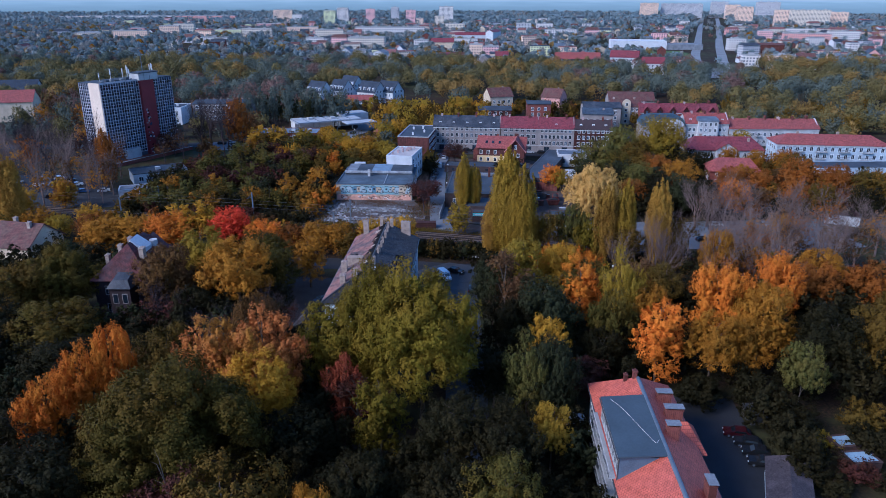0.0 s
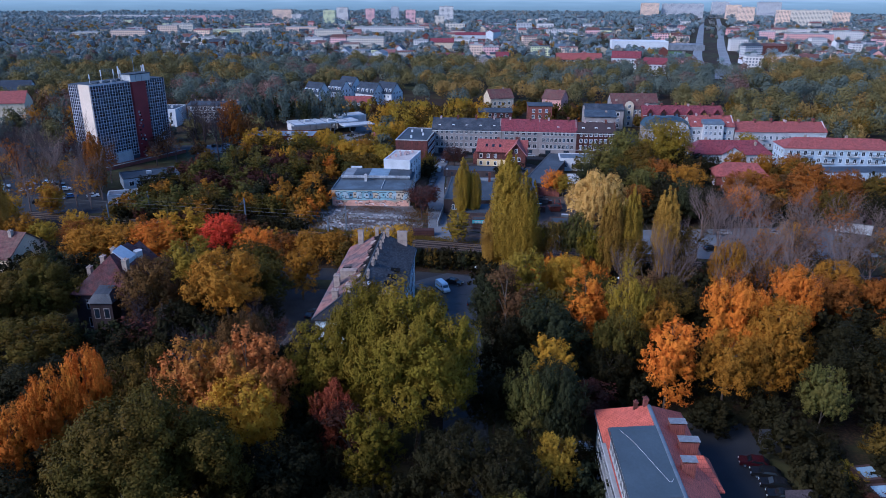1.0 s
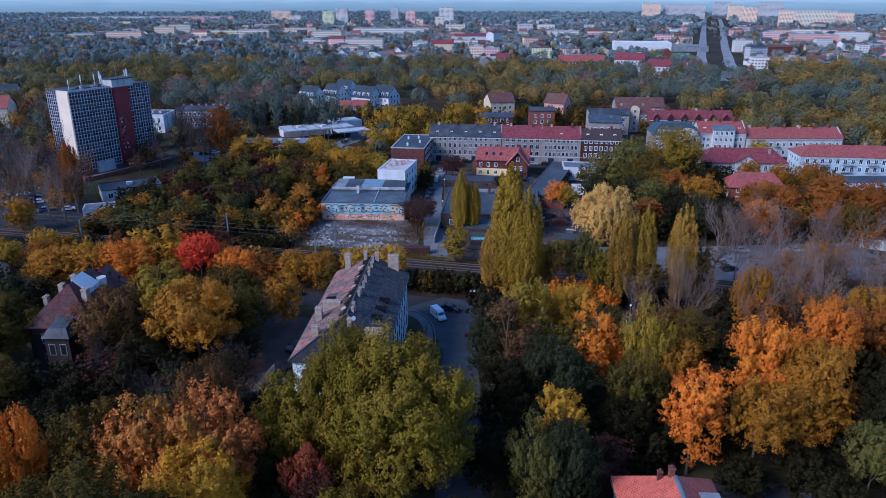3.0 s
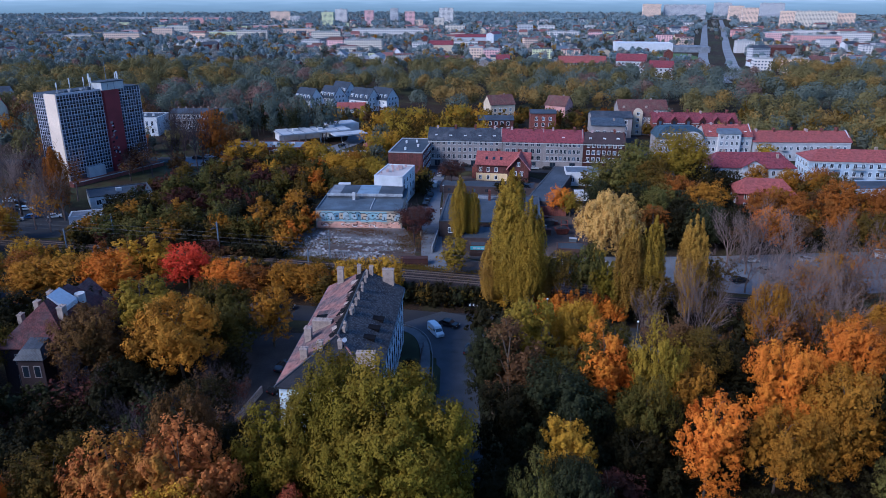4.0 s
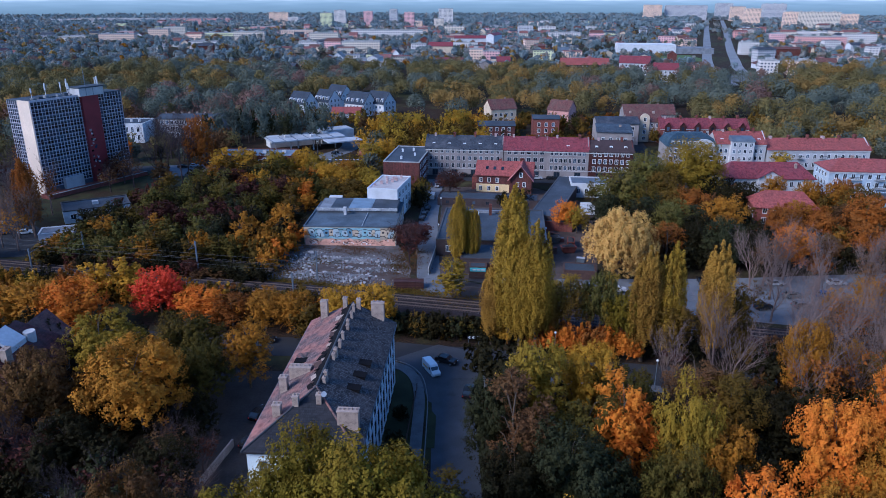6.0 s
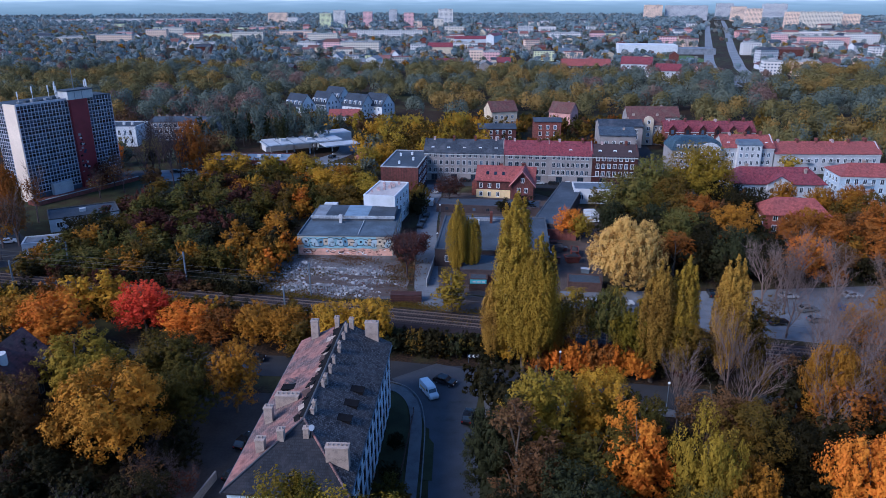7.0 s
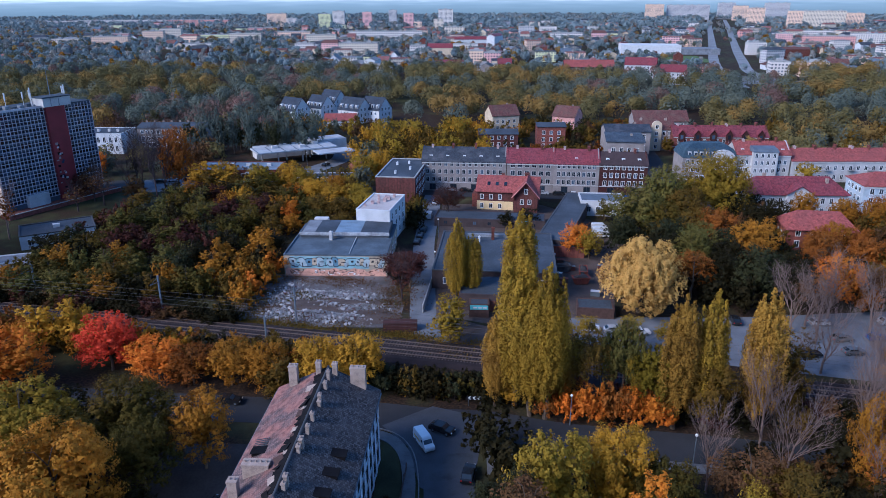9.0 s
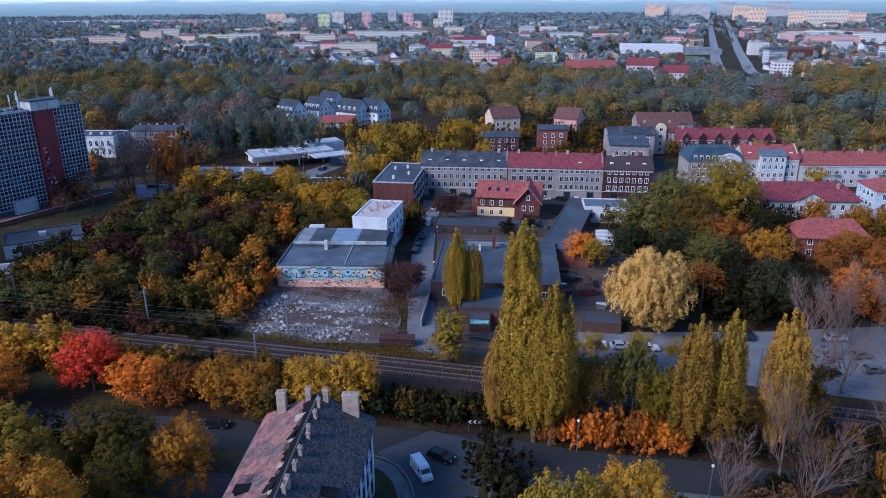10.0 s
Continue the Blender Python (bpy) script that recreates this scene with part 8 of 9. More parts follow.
# tall bare trees on both sides of the railway
for x, h, r, tone in ((64.4, 18.0, 4.6, None), (71.0, 16.6, 4.4, "rust"), (78.4, 17.8, 4.6, None), (86.0, 17.0, 4.6, None), (94.0, 17.4, 4.8, "brown"), (103.0, 17.0, 4.8, None)):
    bare(x, 165 - 0.155 * x - 7.6 - 0.1 * (x % 7), h, r, tone)
for x, h, r, tone in ((66.0, 14.0, 4.0, None), (75.0, 13.4, 4.0, None), (88.0, 14.4, 4.2, "rust"), (98.0, 14.0, 4.2, None)):
    bare(x, 165 - 0.155 * x + 8.0, h, r, tone, "round the parking lot")
for x, y, h, r, tone in ((-97.2, 270.4, 12.0, 3.8, "yellow"), (-88.4, 269.6, 12.0, 3.8, "yellow"), (-76.0, 270.0, 11.6, 4.0, "lime"), (-92.6, 266.8, 9.6, 3.4, "olive"), (-148.0, 292.0, 9.6, 2.6, "orange")):
    tree("oval", tone, x, y, h, r, "near the filling station")

for x, y, h, r, tone in ((-42, 106, 9.0, 4.2, "dark"), (-36, 101, 9.0, 3.8, "brown"), (-48, 100, 10.0, 4.6, "maroon"), (-32, 95, 9.6, 3.8, "dark"), (-38.6, 111, 7.0, 3.0, "maroon"), (-57, 109, 10.0, 4.4, "dark"), (-44, 112, 8.0, 3.4, "brown")):
    if tone in ("brown", "maroon"):
        bare(x, y, 1.1 * h, 0.85 * r, tone, "round the old houses", True)
    else:
        tree("round", tone, x, y, h, r, "round the old houses")
for x, y, h, r in ((24, 169.6, 7.0, 2.6), (31, 168.6, 8.0, 3.0), (40, 168.0, 7.4, 2.8), (19.4, 170.0, 6.0, 2.2)):
    tree("thin", "lime", x, y, h, r, R)

# the dark park shrubs are added to cover lawn that should lie dim
for x, y, h, r, tone in ((48.5, 76.0, 7.0, 3.2, "dark"), (50.4, 79.6, 6.4, 3.0, "dark"), (47.6, 71.6, 5.0, 2.6, "dark"), (-18.4, 199.6, 3.2, 1.8, "dark"),
                         (-52, 184, 5.4, 2.6, "amber"), (-51, 190, 5.8, 2.8, "orange"), (-50.6, 196, 6.2, 2.8, "amber"), (-54, 179.6, 4.4, 2.4, "olive"), (-50, 201, 6.0, 2.8, "orange")):
    tree("shrub", tone, x, y, h, r, "by the waste ground" if x < 0 else P)

# ---- far town ----
rnd = random.Random(77)
FAR_WALLS = [WHITE, CREAM, PINKWALL, GREYWALL, WHITE, CREAM, BRICKRED]
FAR_ROOFS = [HAZED_TILE, BROWN_TILE, BROWN_TILE, SLATE, FELT_PALE, FELT, SLATE, ZINC]


def window_bands(name, wall, glass=(0.05, 0.06, 0.08), w=3.0, h=2.8):
    """A wall far off: rows of windows, too small to be told apart, in the material."""
    m = bpy.data.materials.new(name)
    nt, n, l, b = nodes_of(m)
    tc, br, sep, comb, add = n.new("ShaderNodeTexCoord"), n.new("ShaderNodeTexBrick"), n.new("ShaderNodeSeparateXYZ"), n.new("ShaderNodeCombineXYZ"), n.new("ShaderNodeMath")
    l.new(tc.outputs["Object"], sep.inputs[0])
    l.new(sep.outputs[0], add.inputs[0])
    l.new(sep.outputs[1], add.inputs[1])
    l.new(add.outputs[0], comb.inputs[0])
    l.new(sep.outputs[2], comb.inputs[1])
    l.new(comb.outputs[0], br.inputs["Vector"])
    br.offset = 0.0
    br.inputs["Scale"].default_value = 1.0
    br.inputs["Brick Width"].default_value, br.inputs["Row Height"].default_value = w, h
    br.inputs["Mortar Size"].default_value = 0.75
    br.inputs["Mortar Smooth"].default_value = 0.05
    br.inputs["Color1"].default_value = (*glass, 1)
    br.inputs["Color2"].default_value = (*[c * 2.2 for c in glass], 1)
    br.inputs["Mortar"].default_value = (*wall, 1)
    l.new(br.outputs["Color"], b.inputs["Base Color"])
    b.inputs["Roughness"].default_value = 0.7
    return m


BANDS = {k: window_bands("panel_wall_" + k, c) for k, c in {"white": (0.60, 0.55, 0.51), "cream": (0.62, 0.53, 0.42), "yellow": (0.60, 0.60, 0.34), "pink": (0.68, 0.38, 0.36), "salmon": (0.64, 0.31, 0.27), "grey": (0.46, 0.44, 0.44), "peach": (0.72, 0.50, 0.36)}.items()}


def panel_block(x, y, turn, L, D, H, tone, label):
    ob = thing("panel_block", label, "apartment block", x, y, 0, turn, "far panel blocks", tall=H)
    part("wall", Geo().box(-L / 2, L / 2, -D / 2, D / 2, -0.4, H), BANDS[tone], ob)
    deck, ring = flat_roof(L, D, H, 0.8, 0.4)
    rf = part("roof", deck, FELT_PALE, ob)
    part("parapet", ring, CONCRETE, rf)
    for k in range(max(1, int(L / 22))):
        u = -L / 2 + L * (k + 0.5) / max(1, int(L / 22))
        part("machine_room", Geo().box(u - 2.5, u + 2.5, -2.5, 2.5, H, H + 2.6), CONCRETE, rf)
    return ob


panel_block(-1213, 1847, 11, 174, 30, 12, "white", "very long white warehouse hall")
panel_block(-983, 1834, 9, 250, 30, 15, "white", "long white factory hall among trees")
panel_block(-761, 1822, 7, 162, 30, 16, "salmon", "very long red-roofed warehouse")
panel_block(-607, 1808, 6, 104, 20, 9, "white", "low white hall beyond the woods")
panel_block(-524, 1768, 5, 51, 18, 33, "peach", "wide peach point block tower")
panel_block(-484, 1764, 5, 27, 16, 21, "white", "lower white wing of a point block")
panel_block(-626, 1025, 10, 45, 13, 11, "cream", "long cream five-storey block")
panel_block(-544, 1001, 9, 52, 13, 16, "peach", "peach five-storey block among trees")
panel_block(-634, 1191, 9, 29, 13, 11, "salmon", "salmon block behind a peach block")
panel_block(-528, 1101, 8, 33, 13, 19, "peach", "peach block with a blank end wall")
panel_block(-557, 1223, 8, 38, 13, 17, "cream", "cream five-storey block of flats")
panel_block(-447, 978, 8, 35, 13, 9, "white", "white five-storey block among trees")
panel_block(-384, 937, 7, 39, 13, 10, "white", "white five-storey block among trees")
panel_block(-437, 1127, 7, 49, 13, 12, "yellow", "pale yellow block among trees")
panel_block(-383, 1126, 6, 52, 13, 14, "cream", "long cream block among trees")
panel_block(-449, 1419, 5, 64, 16, 11, "salmon", "low hall with a salmon roof")
panel_block(-317, 1185, 5, 57, 13, 14, "peach", "peach five-storey block of flats")
panel_block(-410, 855, 8, 17, 11, 7, "cream", "small cream block among trees")
panel_block(-364, 1629, 4, 29, 18, 34, "yellow", "lime-yellow point block tower")
panel_block(-350, 1725, 4, 30, 18, 39, "white", "plain white point block tower")
panel_block(-270, 1687, 3, 23, 18, 37, "pink", "coral-pink point block tower")
panel_block(-218, 1787, 2, 21, 16, 40, "grey", "plain grey point block tower")
panel_block(-153, 1562, 2, 23, 18, 37, "pink", "coral-pink point block tower")
panel_block(-131, 1557, 1, 17, 14, 19, "peach", "low peach block beside a coral tower")
panel_block(-70, 1617, 1, 34, 20, 44, "white", "stepped white point block tower")
panel_block(-84, 1557, 1, 22, 16, 24, "cream", "lower wing of a stepped white tower")
panel_block(-40, 1321, 1, 39, 14, 16, "cream", "cream block beside a point tower")
panel_block(-221, 890, 4, 24, 13, 13, "white", "white four-storey block of flats")
panel_block(-236, 1045, 4, 46, 13, 16, "cream", "cream five-storey block of flats")
panel_block(-151, 1152, 2, 124, 13, 16, "white", "long white five-storey block")
panel_block(-143, 852, 3, 48, 20, 16, "cream", "large cream public building with tall windows")
panel_block(-70, 849, 1, 19, 13, 13, "white", "white modern block in the town")
panel_block(-12, 890, 0, 33, 13, 12, "white", "white terrace in the town")
panel_block(2, 741, -0, 15, 13, 15, "peach", "peach five-storey block end")
panel_block(19, 741, -0, 18, 13, 13, "pink", "pink block with a red roof edge")
panel_block(99, 1318, -1, 30, 16, 17, "grey", "grey modern office block")
panel_block(145, 1356, -2, 34, 16, 15, "white", "white modern office block")
panel_block(152, 1148, -2, 53, 18, 13, "white", "white flat-roofed hall in the town")
panel_block(10, 677, -0, 29, 12, 7, "white", "long low white hall before the town")
panel_block(-89, 644, 2, 27, 12, 8, "white", "low white flat-roofed building by the woods")
panel_block(602, 2300, -5, 60, 16, 48, "peach", "pinkish panel block on the far side")
# grey wall tone on peach, cream and yellow blocks: haze put into the colour
panel_block(716, 2310, -5, 138, 16, 46, "grey", "long peach panel block on the far side")
panel_block(854, 2342, -6, 54, 24, 52, "grey", "pale cream point block tower")
panel_block(854, 2220, -7, 44, 24, 44, "peach", "pale pinkish point block tower")
panel_block(963, 2209, -7, 72, 20, 52, "grey", "pale yellow panel block tower")
# warm low sun on these two is painted by the peach wall tone
panel_block(663, 1643, -7, 35, 22, 45, "peach", "cream point block tinted for low sun")
panel_block(699, 1527, -8, 27, 20, 40, "peach", "end tower of a long panel block, tinted as sunlit")
panel_block(782, 1575, -8, 94, 14, 39, "cream", "very long cream panel block")
panel_block(863, 1599, -9, 44, 14, 34, "peach", "end wing of a long panel block")
panel_block(497, 993, -8, 65, 14, 16, "salmon", "salmon brick-red five-storey block")
panel_block(601, 1230, -8, 50, 12, 12, "white", "white five-storey block in the town")
panel_block(562, 1014, -9, 43, 13, 18, "white", "white five-storey block at the edge of town")
panel_block(351, 882, -7, 22, 15, 14, "white", "white four-storey block by the main road")
panel_block(456, 1038, -7, 20, 14, 17, "pink", "pink four-storey block in town")
panel_block(305, 650, -8, 24, 13, 12, "peach", "peach corner block near the junction")
panel_block(277, 654, -7, 16, 13, 12, "white", "white stepped block near the junction")

mall = flat_house("shopping_hall", "large white shopping hall with a pale roof", "hall", 226, 905, -4, 74, 34, 10, WHITE, WHITE_SHEET, 0.8)
part("side_hall", Geo().box(37.2, 84, -20, 14, -0.3, 7), FELT_PALE, mall)
setting("lawn", slab([(222, 780), (268, 776), (272, 862), (224, 866)], -0.2, 0.05), LAWN, "bright green playing field in the town", "lawn")
EAST_LANES = [(236, 560), (247, 588), (258, 640), (268, 695), (304, 800), (372, 995), (602, 1633), (828, 2271)]
WEST_LANES = [(212, 566), (226, 640), (247, 720), (278, 817), (340, 996), (471, 1379), (779, 2276)]
FAR_ASPHALT = surface("far_road_asphalt", (0.20, 0.205, 0.215), 0.9, scale=0.05, fine=0.5)
setting("road", strip(curve_pts(EAST_LANES), 11, -0.3, 0.05), FAR_ASPHALT, "wide pale main road leading to the horizon", "road")
setting("road", strip(curve_pts(WEST_LANES), 11, -0.3, 0.06), FAR_ASPHALT, "second carriageway of the main road", "road")
setting("road", strip(curve_pts([(196, 590), (225, 600), (262, 606), (330, 616), (460, 640)]), 10, -0.3, 0.045), OLD_ASPHALT, "road crossing below the junction", "road")
setting("road", slab([(205, 590), (262, 588), (268, 640), (226, 646)], -0.3, 0.07), OLD_ASPHALT, "paved junction of the main road", "road")

MAIN_ROAD = curve_pts(EAST_LANES, 16) + curve_pts(WEST_LANES, 16) + [(225, 600), (245, 600), (235, 625)]
TAKEN = [(226, 900, 70), (250, 820, 46)]


def clear_of(x, y, r):
    if y > 540 and any(math.hypot(x - a, y - b) < r + 9 + (y - 540) * 0.01 for a, b in MAIN_ROAD):
        return False
    return all(math.hypot(x - a, y - b) > r + c for a, b, c in TAKEN)


def town_house(x, y, turn, L, D, H, rise, wall, roof, label, glazed):
    ob = gabled_house("town_house", label, "house", x, y, turn, L, D, H, rise, wall, roof, "WE", 0.4, 0, 0, [(L * 0.2, 0.4, 0.9, 0.7, 0.8)] if y < 660 else (), "town houses")
    if glazed:
        windows(ob, "S", L, D, max(2, int(L / 3.4)), max(1, int(H / 3)), 1.0, 3.0, 1.3, 1.7)
    TAKEN.append((x, y, max(L, D) * 0.55))
    return ob


NAMES = {FELT_PALE.name: "pale flat", DARKBRICK.name: "dark brick", WHITE.name: "white", CREAM.name: "cream", PINKWALL.name: "pinkish", GREYWALL.name: "grey", BRICKRED.name: "brick", RED_TILE_FAR.name: "red tile", HAZED_TILE.name: "dull red tile", CRIMSON_TILE.name: "crimson tile", BROWN_TILE.name: "brown tile", SLATE.name: "dark slate", FELT.name: "dark flat", ZINC.name: "grey metal"}
for x, y, turn, L, D, H, rise, wall, roof in (
    (-42, 848, 0, 30, 12, 11, 4.5, CREAM, CRIMSON_TILE),
    (-91, 796, 70, 9, 9, 6, 4.0, WHITE, SLATE),
    (-103, 722, 80, 10, 9, 5, 4.0, WHITE, SLATE),
    (29, 672, 0, 13, 11, 9, 4, BRICKRED, CRIMSON_TILE),
    (368, 822, -6, 34, 12, 11, 2.0, BRICKRED, BROWN_TILE),
    (316, 622, -8, 21, 12, 10, 1.6, BRICKRED, ZINC),
    (0, 1018, 2, 60, 12, 11, 3.5, WHITE, CRIMSON_TILE),
    (30, 1030, 70, 40, 12, 15, 3.0, WHITE, CRIMSON_TILE),
    (-24, 692, 0, 26, 11, 8, 2, GREYWALL, CRIMSON_TILE),
    (15.5, 396, 18, 15, 11, 8.0, 4.6, CREAM, BROWN_TILE),
    (50, 391, -24, 12, 11, 8.4, 4.6, PINKWALL, BROWN_TILE),
    (36.5, 352, 0, 13, 11, 10.5, 1.0, BRICKRED, FELT),
    (12, 354, 3, 18, 11, 6.5, 1.4, DARKBRICK, FELT),
    (64, 322, -6, 15, 20, 11.0, 0.5, GREYWALL, SLATE),
    (70, 345, 0, 20, 12, 10.0, 2.2, GREYWALL, SLATE),
    (92, 372, 0, 26, 12, 10.0, 4.0, GREYWALL, BROWN_TILE),
    (98, 612, 0, 42, 14, 12, 5.0, SOOT, RED_TILE_FAR),
    (144, 618, -14, 26, 13, 13, 5.5, WHITE, CRIMSON_TILE),
    (164, 592, -10, 20, 12, 10, 5.0, WHITE, CRIMSON_TILE),
    (191, 632, 0, 19, 12, 10, 1.2, PINKWALL, FELT),
    (-40, 650, 10, 22, 12, 8, 4, WHITE, SLATE),
):
    town_house(x, y, turn, L, D, H, rise, wall, roof, f"{NAMES.get(wall.name, 'dark')} town house with a {NAMES.get(roof.name, 'metal')} roof", y < 660)

for _ in range(230):
    y = 640 + 900 * rnd.random() ** 1.15
    x = rnd.uniform(-0.28, 0.72) * y if rnd.random() < 0.78 else rnd.uniform(-0.75, -0.2) * y
    L, D = rnd.uniform(9, 19), rnd.uniform(9, 12)
    if not clear_of(x, y, L * 0.6):
        continue
    wall, roof = rnd.choice(FAR_WALLS), rnd.choice(FAR_ROOFS)
    town_house(x, y, rnd.choice((0, 8, -12, 90, 78, -6)), L, D, rnd.choice((4.5, 5.5, 7, 8, 10)), rnd.uniform(1.6, 4.4), wall, roof, f"{NAMES[wall.name]} town house with a {NAMES[roof.name]} roof", y < 670)


def town_quarter(name, tone, roof, label, n, seed):
    """Many far blocks of flats and houses of one colour in one object."""
    q, g = random.Random(seed), Geo()
    while n:
        y = 690 + 1150 * q.random()
        x = q.uniform(-0.72, 0.74) * y
        L, D, H = q.uniform(12, 30), q.uniform(10, 13), q.choice((6, 8, 8, 11, 14))
        if x < -0.25 * y and (y < 1050 or q.random() < 0.7) or not clear_of(x, y, L * 0.5):
            continue
        n -= 1
        TAKEN.append((x, y, L * 0.5))
        a = radians(q.choice((0, 5, -8, 12, -4, 84)))
        c, s = math.cos(a), math.sin(a)
        rise, o = (q.uniform(2, 4), 0.5) if q.random() < 0.45 else (0.7, 0.2)
        def at(u, v, z):
            return (x + u * c - v * s, y + u * s + v * c, z)
        ring = [(-L / 2, -D / 2), (L / 2, -D / 2), (L / 2, D / 2), (-L / 2, D / 2)]
        g.solid([at(u, v, -0.4) for u, v in ring], [at(u, v, H) for u, v in ring])
        wide = [(u + math.copysign(o, u), v + math.copysign(o, v)) for u, v in ring]
        slim = 0.12 if rise > 1 else 0.97
        g.solid([at(u, v, H + 0.02) for u, v in wide], [at(u * (0.8 if rise > 1 else 0.99), v * slim, H + rise) for u, v in wide], 1)
        for k in range(int(L / 12)):
            g.box(x + (k - 1) * 3 * c - 0.5, x + (k - 1) * 3 * c + 0.5, y - 0.5, y + 0.5, H + rise - 0.6, H + rise + 1.2, 2)
    g.v = [(u, north(u, v, 10), w) for u, v, w in g.v]
    return tagged(new(name, g.mesh(name, BANDS[tone], roof, CONCRETE)), label, "town houses", "", "stuff")


for tone, roof, n, label in (("white", FELT_PALE, 26, "many far white blocks of flats under pale roofs"), ("cream", HAZED_TILE, 42, "many far cream town houses under dull red roofs"), ("peach", HAZED_TILE, 34, "many far peach town houses under dull red roofs"),
                             ("salmon", HAZED_TILE, 16, "many far brick-red town houses under dull red roofs"), ("grey", SLATE, 30, "many far grey town houses under slate roofs"), ("pink", BROWN_TILE, 26, "many far pinkish town houses under brown roofs"), ("yellow", FELT, 14, "many far pale yellow blocks under dark flat roofs")):
    town_quarter("town_quarter", tone, roof, label, n, 300 + n + len(tone))

# ---- far woods ----
def scatter(n, x0, x1, y0, y1, ok, seed, h=(10, 16), r=(3.4, 5.6)):
    q = random.Random(seed)
    out = []
    while len(out) < n:
        y = q.uniform(y0, y1)
        x = q.uniform(x0, x1)
        if abs(x) < 0.80 * y + 60 and ok(x, y):
            out.append((x, y, q.uniform(*h), q.uniform(*r)))
    return out


NEAR_BUILT = [(-70, 416, 44), (15, 396, 14), (50, 391, 12), (36, 352, 12), (14, 352, 14), (114, 346, 30), (80, 330, 22), (92, 372, 18), (-306, 402, 22), (-154, 340, 26), (-168, 320, 14)]
def free_band(x, y):
    return all(math.hypot(x - a, y - b) > c for a, b, c in NEAR_BUILT) and not (abs(x - 78) < 9 and y < 380) and not (-95 < x < -50 and y < 385) and not (x > 90 and y < 372 and x < 165) and clear_of(x, y, 3) and not (-30 < x < 104 and y < 396)


def between(x, y):
    return clear_of(x, y, 4)



def stand(x, y):
    """Which kind of tree prevails here."""
    return math.sin(0.021 * x + 1.3) + math.sin(0.047 * y + 0.013 * x) + 0.6 * math.sin(0.06 * x - 0.05 * y)


# belt before the town, in leaf colours with haze mixed in
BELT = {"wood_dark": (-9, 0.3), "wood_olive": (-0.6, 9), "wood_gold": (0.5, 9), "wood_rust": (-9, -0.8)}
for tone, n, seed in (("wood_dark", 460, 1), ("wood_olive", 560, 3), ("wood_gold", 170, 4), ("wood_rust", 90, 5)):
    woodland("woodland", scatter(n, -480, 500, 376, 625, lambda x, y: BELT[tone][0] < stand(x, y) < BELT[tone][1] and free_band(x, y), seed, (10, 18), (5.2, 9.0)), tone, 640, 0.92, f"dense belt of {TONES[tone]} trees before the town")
# town trees and far woods wear leaf tones that already hold the haze
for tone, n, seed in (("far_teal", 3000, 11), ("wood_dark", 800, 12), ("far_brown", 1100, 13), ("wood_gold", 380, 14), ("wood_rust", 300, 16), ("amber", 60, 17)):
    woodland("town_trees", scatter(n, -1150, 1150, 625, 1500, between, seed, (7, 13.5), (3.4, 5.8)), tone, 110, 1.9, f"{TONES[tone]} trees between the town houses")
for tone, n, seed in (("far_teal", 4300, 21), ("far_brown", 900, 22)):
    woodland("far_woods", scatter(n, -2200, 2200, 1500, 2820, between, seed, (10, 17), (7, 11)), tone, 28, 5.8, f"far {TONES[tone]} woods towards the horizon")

# glowing backdrop beyond the woods: haze and a pale sky strip painted into its emission
def backdrop():
    m = bpy.data.materials.new("glowing_haze")
    nt, n, l, b = nodes_of(m)
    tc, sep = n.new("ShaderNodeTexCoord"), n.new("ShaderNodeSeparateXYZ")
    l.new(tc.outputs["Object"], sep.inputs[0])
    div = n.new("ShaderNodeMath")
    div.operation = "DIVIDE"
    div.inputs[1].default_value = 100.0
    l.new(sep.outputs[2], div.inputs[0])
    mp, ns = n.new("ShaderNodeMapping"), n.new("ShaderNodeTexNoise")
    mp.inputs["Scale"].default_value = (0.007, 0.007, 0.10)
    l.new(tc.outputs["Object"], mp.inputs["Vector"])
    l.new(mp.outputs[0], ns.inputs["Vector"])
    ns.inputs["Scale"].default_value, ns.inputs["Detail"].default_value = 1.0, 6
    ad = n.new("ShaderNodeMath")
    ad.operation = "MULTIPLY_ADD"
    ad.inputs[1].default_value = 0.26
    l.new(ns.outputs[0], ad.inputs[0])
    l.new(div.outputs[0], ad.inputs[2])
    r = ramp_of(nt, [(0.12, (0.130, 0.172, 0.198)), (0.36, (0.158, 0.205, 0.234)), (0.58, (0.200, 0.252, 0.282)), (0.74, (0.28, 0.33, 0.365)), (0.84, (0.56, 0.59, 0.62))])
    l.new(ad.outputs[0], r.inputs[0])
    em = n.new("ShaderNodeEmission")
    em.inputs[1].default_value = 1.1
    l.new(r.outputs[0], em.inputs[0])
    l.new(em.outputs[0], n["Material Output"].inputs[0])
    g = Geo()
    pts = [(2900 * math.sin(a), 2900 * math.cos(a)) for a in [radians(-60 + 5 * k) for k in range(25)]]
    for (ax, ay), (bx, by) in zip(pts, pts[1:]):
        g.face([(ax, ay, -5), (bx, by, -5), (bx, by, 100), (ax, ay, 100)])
    setting("backdrop", g, m, "glowing backdrop of hazy blue-grey distance", "distance")


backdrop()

# ---- vehicles ----
def profile_body(pts, width, mat, name, parent, tuck=0.08):
    """A body from a side outline, drawn in along its upper edge."""
    zs = [p[1] for p in pts]
    top = max(zs)
    side = lambda s: [(x, s * (width / 2 - tuck * max(0, (z - 0.7) / max(0.01, top - 0.7))), z) for x, z in pts]
    return part(name, Geo().solid(side(-1), side(1)), mat, parent)


